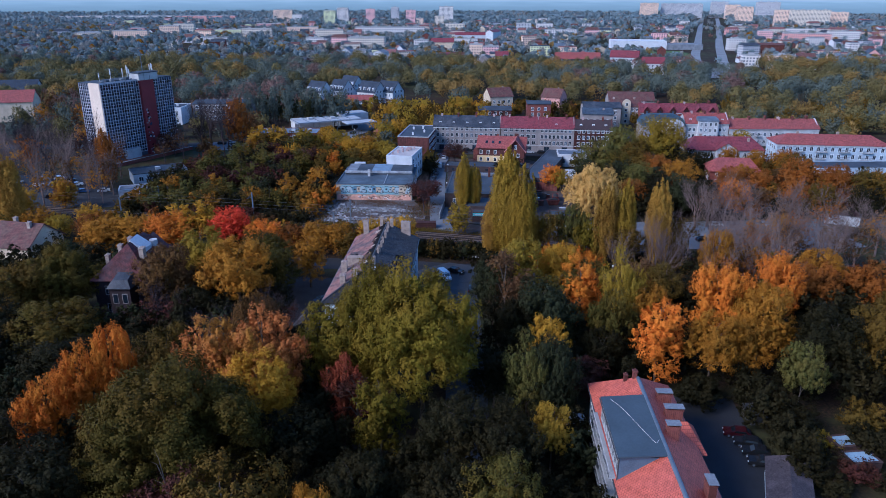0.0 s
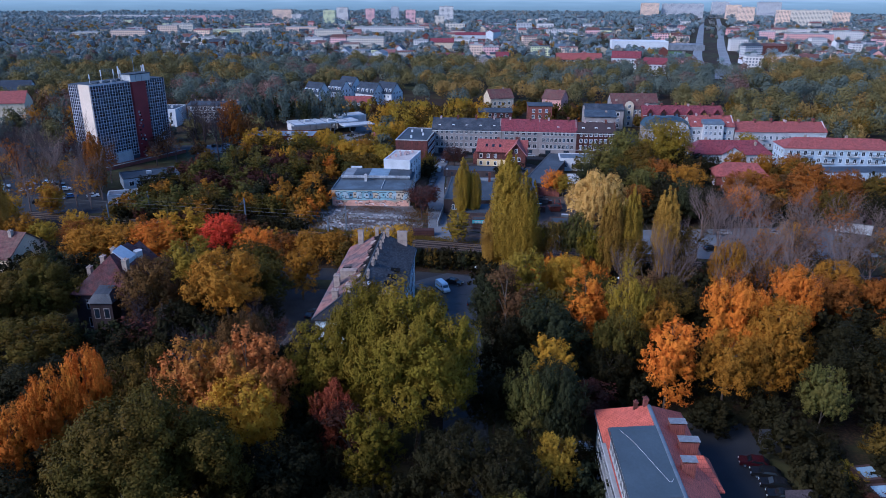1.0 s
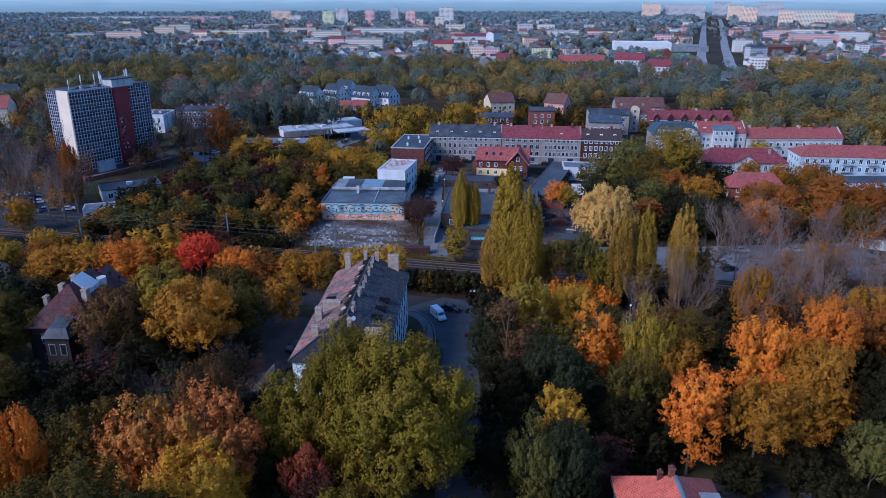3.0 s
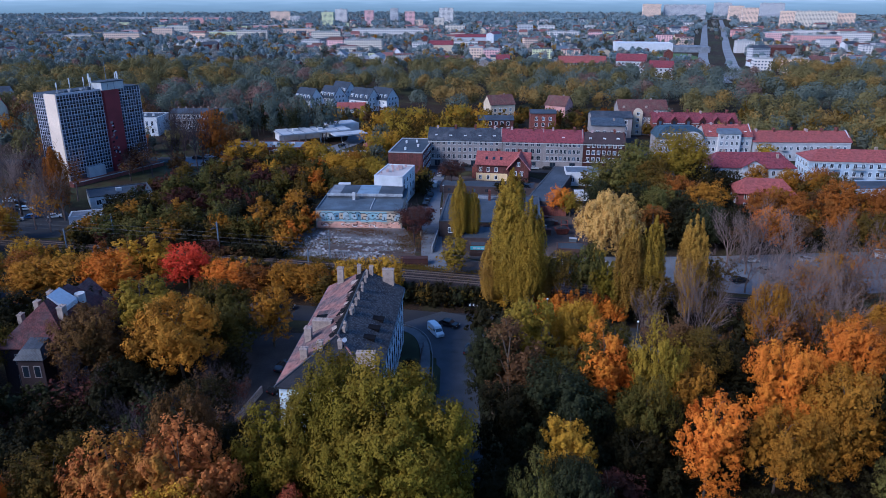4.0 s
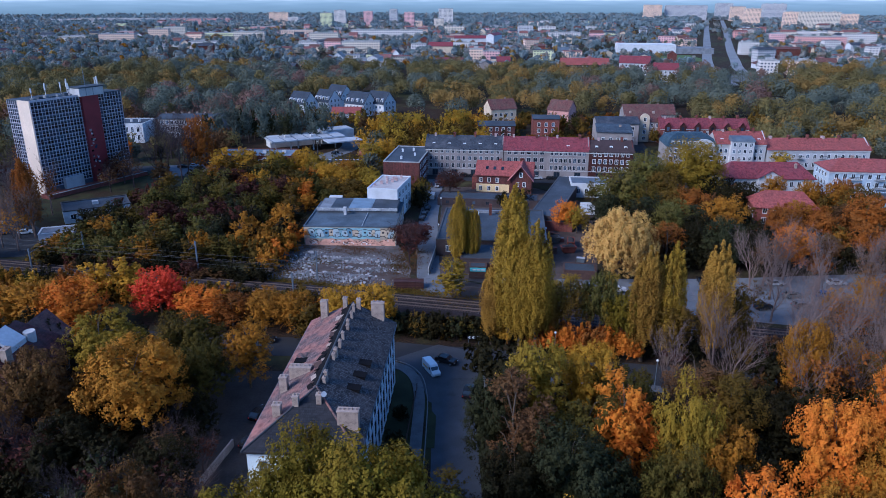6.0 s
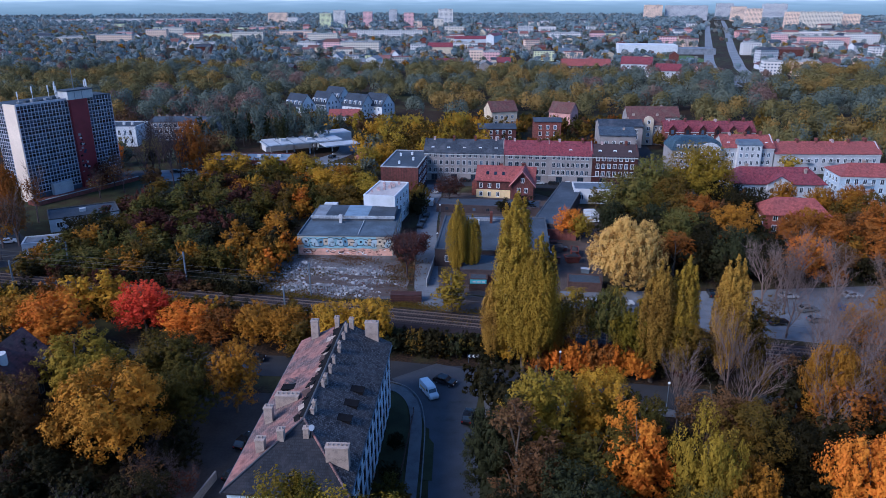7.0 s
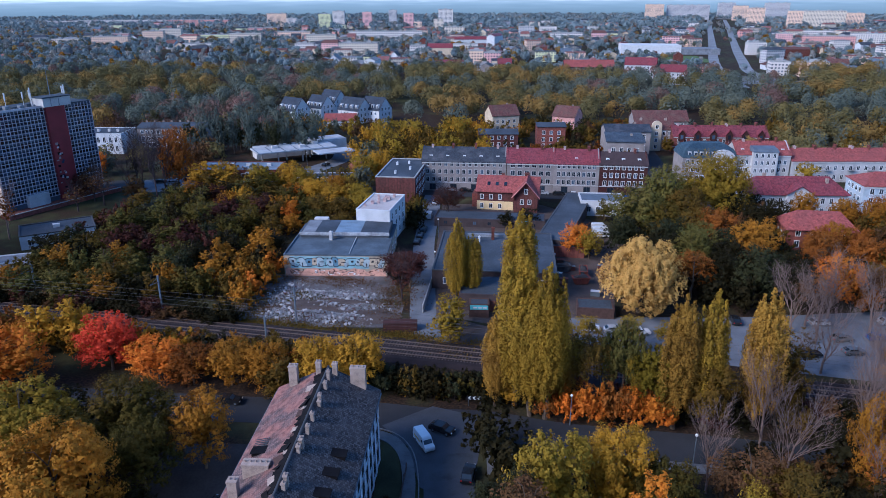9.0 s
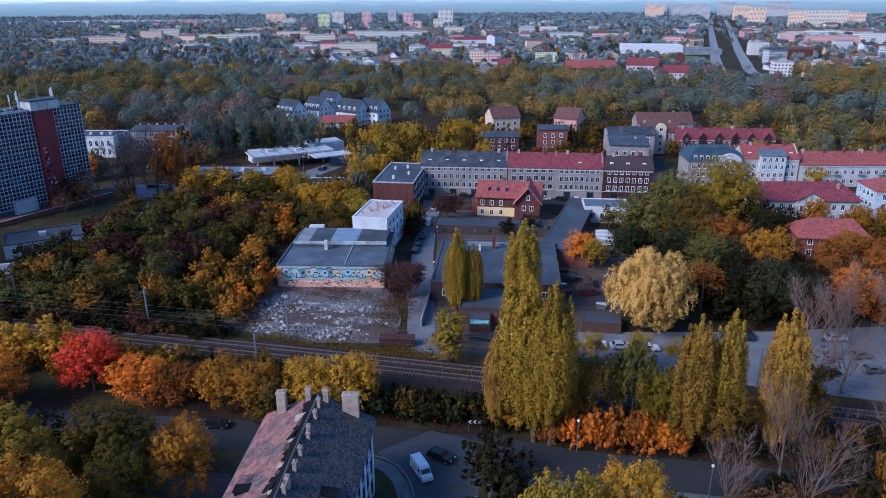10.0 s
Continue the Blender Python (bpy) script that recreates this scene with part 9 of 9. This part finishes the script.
def car(kind, paint, x, y, turn, label, z=0.04):
    ob = thing("van" if kind == "van" else "car", label, "van" if kind == "van" else "car", x, y, z, turn, "vehicles")
    if kind == "van":
        ob.scale = (0.84, 0.84, 0.84)
        L, W, wb = 5.9, 2.0, 1.75
        body = [(-2.95, 0.35), (2.9, 0.35), (2.95, 0.85), (2.75, 1.15), (2.05, 1.35), (1.35, 2.35), (1.0, 2.52), (-2.8, 2.52), (-2.95, 2.3)]
        glass = [(2.02, 1.40), (1.40, 2.25), (1.28, 2.22), (1.9, 1.36)]
    else:
        L, W, wb = 4.3, 1.75, 1.3
        body = [(-2.15, 0.35), (2.1, 0.35), (2.15, 0.7), (1.95, 0.92), (0.95, 1.0), (0.35, 1.42), (-1.25, 1.46), (-1.95, 1.02), (-2.15, 0.9)]
        glass = [(0.92, 1.02), (0.38, 1.39), (0.22, 1.36), (0.74, 1.0)]
    profile_body(body, W, PAINTS[paint], "body", ob)
    g = Geo()
    front = [(x0, z0) for x0, z0 in glass]
    g.solid([(a, -W / 2 + 0.18, b + 0.02) for a, b in front], [(a, W / 2 - 0.18, b + 0.02) for a, b in front])
    part("windscreen", g, CARGLASS, ob)
    for s in (-1, 1):
        if kind == "van":
            part("side_window", Geo().box(0.75, 1.45, s * (W / 2 - 0.05) - 0.03, s * (W / 2 - 0.05) + 0.03, 1.4, 2.0), CARGLASS, ob)
        else:
            yy = s * (W / 2 - 0.055)
            part("side_window", Geo().solid([(0.6, yy - 0.03, 1.02), (-1.45, yy - 0.03, 1.02), (-1.15, yy - 0.03, 1.36), (0.25, yy - 0.03, 1.36)], [(0.6, yy + 0.03, 1.02), (-1.45, yy + 0.03, 1.02), (-1.15, yy + 0.03, 1.36), (0.25, yy + 0.03, 1.36)]), CARGLASS, ob)
        if y < 190:
            part("headlight", Geo().box(L / 2 - 0.12, L / 2 + 0.01, s * 0.62 - 0.16, s * 0.62 + 0.16, 0.62, 0.80), LAMP_WHITE, ob)
            part("tail_light", Geo().box(-L / 2 - 0.01, -L / 2 + 0.1, s * 0.68 - 0.12, s * 0.68 + 0.12, 0.66, 0.88), LAMP_RED, ob)
        for e in (-1, 1):
            wh = part("wheel", Geo().tube((0, s * (W / 2 - 0.2), 0.32), (0, s * (W / 2 + 0.01), 0.32), 0.32, 0.32, 12), RUBBER, ob, "", pose(e * wb, 0, 0))
            if y < 190:
                part("rim", Geo().tube((0, s * (W / 2), 0.32), (0, s * (W / 2 + 0.03), 0.32), 0.19, 0.17, 8), ZINC, wh)
    if kind != "van":
        part("rear_window", Geo().solid([(-1.92, -W / 2 + 0.2, 1.06), (-1.92, W / 2 - 0.2, 1.06), (-1.36, W / 2 - 0.25, 1.42), (-1.36, -W / 2 + 0.25, 1.42)], [(-1.95, -W / 2 + 0.2, 1.10), (-1.95, W / 2 - 0.2, 1.10), (-1.39, W / 2 - 0.25, 1.46), (-1.39, -W / 2 + 0.25, 1.46)]), CARGLASS, ob)
    else:
        for s in (-1, 1):
            part("side_stripe", Geo().box(-2.3, 0.2, s * (W / 2 - 0.02) - 0.025, s * (W / 2 - 0.02) + 0.025, 1.05, 1.45), surface("ochre_lettering", (0.42, 0.28, 0.10), 0.6), ob, "ochre strip of unreadable lettering")
    return ob


car("van", "white", -6.7, 139.1, -62, "white delivery van on the street junction")
car("car", "black", -4.0, 142.4, -28, "dark hatchback turning at the junction")
car("car", "black", 0.4, 132.4, 80, "dark car parked at the edge of the side street")
car("car", "black", -41.5, 148.4, -2, "black car on the street behind the house")
car("car", "black", -33.6, 117.5, 60, "black car parked beside the tenement house")
car("car", "black", -34.8, 124.5, 75, "dark car parked in the dirt yard")
car("car", "white", 17.2, 84.0, 20, "white car parked beside the red-roofed house")
for x, y, c in ((43.0, 82.0, "wine"), (43.8, 79.8, "black"), (44.2, 77.6, "black"), (44.2, 75.4, "black")):
    car("car", c, x, y, 168, f"{'dark red' if c == 'wine' else c} car parked in the yard of the red-roofed house")
for x, y, t, c in ((-15.4, 225.0, 84, "black"), (-14.9, 229.8, 85, "black"), (-14.3, 235.0, 85, "black"), (-12.6, 262.0, 88, "silver")):
    car("car", c, x, y, t, f"{c} car parked along the lane")
car("van", "white", -13.4, 247.4, 86, "white van parked in the lane")
for x, y, t, c in ((75.2, 181.0, 4, "silver"), (76.4, 174.4, 8, "grey"), (76.0, 169.4, 6, "grey"), (44.4, 178.2, 80, "black"), (35.8, 175.4, 4, "white"), (25.6, 176.4, 4, "white"), (57.6, 181.4, 86, "black"), (84.0, 175.0, 5, "blue"), (90.4, 182.0, 4, "silver"), (67.0, 168.0, 10, "black"), (30.6, 176.0, 2, "silver")):
    car("car", c, x, y, t, f"{c} car parked on the lot behind the railway")
for x, y, c in ((38.4, 232.0, "white"), (38.8, 235.2, "white"), (39.2, 238.4, "white")):
    car("van", c, x, y, 6, "white van parked in the yard")
for x, y, t, c in ((-165, 219, 20, "silver"), (-159, 221, 20, "white"), (-153.5, 218.5, 20, "black"), (-147.4, 213.1, 20, "white"), (-154, 212, 110, "grey"), (-172, 215, 20, "white"), (-176, 211, 20, "silver"), (-170, 206, 20, "black"), (-161, 211, 20, "white"), (-156, 213, 20, "silver"), (-151, 214, 20, "grey"), (-147, 198, 30, "black"), (-143, 202, 30, "silver"), (-133, 206, 25, "white"), (-168, 209, 20, "silver"), (-140, 205, 28, "blue"), (-120, 284, 8, "black"), (-116, 286, 8, "silver"), (-110, 287, 8, "black")):
    car("car", c, x, y, t, f"{c} car parked near the office tower")
for k in range(12):
    car("car", ("silver", "black", "white", "grey", "red", "blue")[k % 6], -8 + k * 5.6, 277.2 - 0.09 * (k * 5.6), -3, f"{('silver', 'black', 'white', 'grey', 'red', 'blue')[k % 6]} car parked before the tenements")
car("car", "black", -62, 312, 70, "black car on the drive of the filling station")

# ---- masts, lamps, signs ----
def catenary_mast(x, y):
    ob = thing("catenary_mast", "grey overhead line mast beside the railway", "mast", x, y, 0, -9, "overhead line masts")
    part("post", Geo().box(-0.16, 0.16, -0.16, 0.16, -0.3, 8.2), ZINC, ob)
    part("arm", Geo().tube((0, 0, 6.6), (0, -3.2, 7.0), 0.06, 0.05, 5).tube((0, 0, 7.8), (0, -3.0, 7.0), 0.04, 0.04, 5), ZINC, ob)
    part("insulator", Geo().tube((0, -0.2, 6.62), (0, -0.6, 6.68), 0.12, 0.12, 6), BROWN_TILE, ob)


for x in (-103, -70, -37.6, -4.0, 52, 86):
    catenary_mast(x, 165.0 - 0.155 * x + 6.4)
for x in (-110, -40.3, 24.0, 70):
    ob = thing("catenary_mast", "grey overhead line mast beside the railway", "mast", x, 165.0 - 0.155 * x - 5.6, 0, 171, "overhead line masts")
    part("post", Geo().box(-0.15, 0.15, -0.15, 0.15, -0.3, 7.6), ZINC, ob)
    part("arm", Geo().tube((0, 0, 6.4), (0, -3.0, 6.8), 0.06, 0.05, 5), ZINC, ob)
for off in (-1.8, 1.8):
    wire = thing("overhead_wire", "thin overhead contact wire above the track", "wire", 0, 0, 0, 0, "overhead wires")
    line = rail_line(off)
    g = Geo()
    for (ax, ay), (bx, by) in zip(line, line[1:]):
        g.tube((ax, ay, 6.2), (bx, by, 6.2), 0.018, 0.018, 3)
    part("contact_wire", g, DARKTRIM, wire)
    g = Geo()
    for (ax, ay), (bx, by) in zip(line, line[1:]):
        g.tube((ax, ay, 7.3), (bx, by, 7.3), 0.02, 0.02, 3)
    part("carrier_wire", g, DARKTRIM, wire)

sg = thing("chevron_sign", "white and black chevron bend sign on posts", "road sign", 1.2, 149.4, 0, 0)
part("board", Geo().box(-1.3, 1.3, -0.03, 0.03, 1.3, 1.95), PAINT_BLACK, sg)
for k in range(3):
    c = -0.85 + k * 0.8
    part("chevron", Geo().solid([(c - 0.25, -0.05, 1.62), (c + 0.05, -0.05, 1.92), (c + 0.3, -0.05, 1.92), (c, -0.05, 1.62), (c + 0.3, -0.05, 1.33), (c + 0.05, -0.05, 1.33)], [(c - 0.25, -0.035, 1.62), (c + 0.05, -0.035, 1.92), (c + 0.3, -0.035, 1.92), (c, -0.035, 1.62), (c + 0.3, -0.035, 1.33), (c + 0.05, -0.035, 1.33)]), PAINT_WHITE, sg)
for s in (-1, 1):
    part("post", Geo().tube((s * 1.0, 0.08, -0.2), (s * 1.0, 0.08, 1.9), 0.05, 0.05, 6), ZINC, sg)


def street_lamp(x, y, turn=0, h=5.4):
    ob = thing("street_lamp", "grey street lamp with a globe head", "street lamp", x, y, 0, turn, "street lamps")
    part("pole", Geo().tube((0, 0, -0.2), (0, 0, h), 0.11, 0.06, 7), ZINC, ob)
    g = Geo()
    rings = [[(0.24 * math.sin(u) * math.cos(k * math.tau / 8), 0.24 * math.sin(u) * math.sin(k * math.tau / 8), h + 0.22 - 0.24 * math.cos(u)) for k in range(8)] for u in (0.25, 0.9, 1.57, 2.2, 2.9)]
    for a, b in zip(rings, rings[1:]):
        for k in range(8):
            g.face([a[k], a[(k + 1) % 8], b[(k + 1) % 8], b[k]])
    g.face(rings[0][::-1])
    g.face(rings[-1])
    part("lamp_globe", g, FRAME_W, ob, "white lamp globe")


for x, y, t in ((3.4, 138.2, 90), (17.0, 145.0, 0), (-25, 142.8, 180), (34, 136.0, 0), (-9.0, 205, 90), (-9.6, 230, 90), (-70, 312, 90), (-84, 296, 0), (-52, 318, 90), (-58, 296, 0)):
    street_lamp(x, y, t)

def skip_container(x, y, turn, colour, label):
    ob = thing("skip_container", label, "container", x, y, 0, turn, "containers in the yard", tall=1)
    g = Geo().solid([(-1.5, -0.9, 0.1), (1.5, -0.9, 0.1), (1.5, 0.9, 0.1), (-1.5, 0.9, 0.1)], [(-2.1, -1.0, 1.7), (2.1, -1.0, 1.7), (2.1, 1.0, 1.7), (-2.1, 1.0, 1.7)])
    body = part("body", g, colour, ob)
    for s in (-1, 1):
        part("rim", Geo().box(-2.16, 2.16, s * 1.0 - 0.07, s * 1.0 + 0.07, 1.66, 1.82), colour, body)
        part("end_rim", Geo().box(s * 2.1 - 0.07, s * 2.1 + 0.07, -0.92, 0.92, 1.66, 1.82), colour, body)
        for xx in (-1.2, 0, 1.2):
            part("rib", Geo().box(xx - 0.07, xx + 0.07, s * 0.98 - 0.08, s * 0.98 + 0.08, 0.3, 1.64), colour, body)
        part("runner", Geo().box(-1.4, 1.4, s * 0.6 - 0.08, s * 0.6 + 0.08, -0.02, 0.1), DARKTRIM, ob)
    part("load", Geo().solid([(-1.9, -0.9, 1.6), (1.9, -0.9, 1.6), (1.9, 0.9, 1.6), (-1.9, 0.9, 1.6)], [(-1.0, -0.5, 2.1), (0.8, -0.6, 1.95), (1.1, 0.4, 2.2), (-0.8, 0.5, 2.0)]), DARKDIRT, ob, "heap of dark scrap")
    return ob


RUSTY = surface("rusty_red_steel", (0.16, 0.045, 0.032), 0.8, scale=0.8, fine=5, dark=0.5)
skip_container(27.4, 200.0, 8, RUSTY, "rusty red skip container on the dirt yard")
skip_container(28.8, 205.0, 84, RUSTY, "rusty red skip container beside another one")
skip_container(23.8, 207.0, 12, DARKTRIM, "dark steel skip container full of scrap")

# ---- demolition rubble, stacked timber ----
def rubble(n, seed, smin, smax, name, mat, label, spread):
    q = random.Random(seed)
    g = Geo()
    for _ in range(n):
        a, b = q.gauss(0, 1), q.gauss(0, 1)
        c = q.choice(spread)
        x, y = c[0] + a * c[2], c[1] + b * c[3]
        if not (-51 < x < -17 and 176.5 < y < 200.5):
            continue
        z = max(0, c[4] * math.exp(-(a * a + b * b) * 0.7)) + 0.02
        s = q.uniform(smin, smax)
        m = Matrix.Translation((x, north(x, y), z)) @ Euler((q.uniform(-0.6, 0.6), q.uniform(-0.6, 0.6), q.uniform(0, 6))).to_matrix().to_4x4()
        w, d, h = s * q.uniform(0.6, 1.6), s * q.uniform(0.5, 1.0), s * q.uniform(0.25, 0.7)
        t = q.uniform(0.7, 1.0)
        g.solid([m @ Vector(p) for p in ((-w, -d, -h), (w, -d, -h), (w * t, d, -h), (-w, d * t, -h))], [m @ Vector(p) for p in ((-w * t, -d, h), (w * t, -d * t, h), (w * t, d * t, h), (-w * t, d, h))])
    return tagged(new(name, g.mesh(name, mat)), label, "rubble", "", "stuff")


PILES = ((-34, 190, 5.0, 1.8, 0.9), (-26, 189, 3.6, 1.9, 1.0), (-36, 181, 5.0, 1.5, 0.8), (-28, 179.5, 4.6, 1.5, 0.9), (-43, 190, 2.6, 4.0, 0.4), (-42, 182, 2.6, 2.6, 0.5), (-31, 185, 9.0, 4.5, 0.1), (-33, 185.4, 6.0, 2.2, 0.5), (-25, 184.4, 4.0, 2.4, 0.6))
rubble(6000, 1, 0.05, 0.20, "rubble", RUBBLE_M, "heaps of broken pale concrete and brick", PILES)
rubble(6500, 4, 0.03, 0.09, "gravel_rubble", RUBBLE_M, "fine pale gravel and dust of the demolition", PILES + ((-33, 187, 12.0, 7.0, 0.02), (-44, 188, 4.0, 7.0, 0.02)))
rubble(700, 2, 0.06, 0.16, "brick_rubble", BRICKRED, "scattered broken red bricks", PILES)
rubble(260, 3, 0.18, 0.5, "concrete_chunks", surface("pale_broken_concrete", (0.34, 0.33, 0.325), 0.9, scale=1, fine=5), "larger pale concrete slabs on the rubble", PILES)
for k, (x, y, h) in enumerate(((-37, 184, 0.7), (-27, 187, 0.6), (-24, 181, 0.5))):
    g, n = Geo(), 14
    pts = [[(math.cos(i * math.tau / n) * r * (1 + 0.15 * math.sin(3 * i + k)), math.sin(i * math.tau / n) * r * 0.62, z) for i in range(n)] for r, z in ((9.0, -0.1), (6.4, h * 0.5), (3.2, h * 0.9), (0.6, h))]
    for a, b in zip(pts, pts[1:]):
        for i in range(n):
            g.face([a[i], a[(i + 1) % n], b[(i + 1) % n], b[i]])
    g.face(pts[-1])
    hp = tagged(new("debris_mound", g.mesh("debris_mound", DIRT)), "low heap of earth under the demolition rubble", "mound", "debris mounds")
    hp.matrix_basis = pose(x, north(x, y), 0)
RED_TIMBER = surface("reddish_old_timber", (0.050, 0.020, 0.018), 0.9, scale=1.5, fine=10, each=0.3)
wp = thing("timber_stack", "dark stack of weathered timber sleepers", "timber stack", -14.6, 175.4, 0, 3, tall=1)
for j in range(7):
    for k in range(7):
        part("timber", Geo().box(-3.6, 3.6, -0.13, 0.13, 0, 0.24), RED_TIMBER, wp, "", pose(0, -0.8 + 0.3 * k, 0.26 * j, 0, 0, 0))
yardq = random.Random(12)
for k in range(16):
    x, y = yardq.uniform(20, 34), yardq.uniform(192, 216)
    cr = thing("crate", "weathered container or crate in the yard", "crate", x, y, 0, yardq.uniform(-20, 20), "yard crates")
    w, d, h = yardq.uniform(0.8, 2.4), yardq.uniform(0.8, 1.6), yardq.uniform(0.7, 1.8)
    part("box", Geo().box(-w / 2, w / 2, -d / 2, d / 2, 0, h), (RUST, WOOD, ZINC, FELT)[k % 4], cr)
    part("lid", Geo().box(-w / 2 - 0.05, w / 2 + 0.05, -d / 2 - 0.05, d / 2 + 0.05, h, h + 0.08), (ZINC, RUST, WHITE, WOOD)[k % 4], cr)
# retaining wall of the yard and a low garden wall beside the tenement house
gw = thing("garden_wall", "low pale garden wall beside the dirt yard", "wall", -36.4, 117.0, 0, 80, tall=1)
for k in range(3):
    part("wall_panel", Geo().box(-9 + 3 * k, -6.06 + 3 * k, -0.12, 0.12, -0.2, 1.4), GREYWALL, gw)
fn = thing("fence", "low wooden fence beside the pavement", "fence", -9.4, 120.0, 0, 88, tall=1)
for k in range(13):
    part("post", Geo().box(-0.06, 0.06, -0.06, 0.06, -0.2, 1.2), WOOD, fn, "", pose(-14 + 2.3 * k, 0, 0))
for z in (0.35, 0.75, 1.1):
    part("rail", Geo().box(-14, 13.7, -0.1, -0.06, z, z + 0.1), WOOD, fn)

# weeds on the waste ground and along the track
def weeds(n, seed, area, size, tone, label, lumps=26):
    q = np.random.default_rng(seed)
    c = np.stack([q.uniform(area[0], area[1], lumps), q.uniform(area[2], area[3], lumps)], 1)
    pick = q.integers(lumps, size=n)
    xy = c[pick] + q.normal(size=(n, 2)) * np.array([2.2, 0.9])
    xy[:, 1] -= 0.15 * (xy[:, 0] - (area[0] + area[1]) / 2)
    xy[:, 1] = north(xy[:, 0], xy[:, 1])
    at = np.concatenate([xy, np.abs(q.normal(size=(n, 1))) * size * 0.8], 1)
    v = leaves(q, at, np.tile([0.0, -0.4, 1.0], (n, 1)), size, 0.7)
    return tagged(new("weeds", leaf_mesh("weeds", v, LEAF[tone])), label, "weeds", "", "stuff")


weeds(5200, 41, (-50, -7, 172.0, 175.0), 0.34, "olive", "rough dry grass between rubble and railway", 40)
weeds(2600, 42, (-50, -7, 172.0, 176.0), 0.34, "green", "rough green weeds between rubble and railway", 26)
weeds(2400, 43, (-46, -18, 178.0, 190.0), 0.36, "brown", "dry weeds growing through the rubble", 11)
weeds(1800, 44, (-46, -18, 178.0, 190.0), 0.36, "green", "green weeds growing through the rubble", 9)
weeds(2200, 45, (-12, 4, 164.0, 172.0), 0.34, "olive", "dry grass beside the track and lane", 18)
weeds(2400, 46, (-55, -48, 176.0, 200.0), 0.36, "olive", "dry grass on the edge of the waste ground", 16)
weeds(2000, 47, (-20, -15, 178.0, 200.0), 0.36, "brown", "withered scrub beside the lane", 14)
weeds(1800, 48, (-48, -20, 196.0, 201.0), 0.30, "brown", "dry scrub before the graffiti wall", 14)
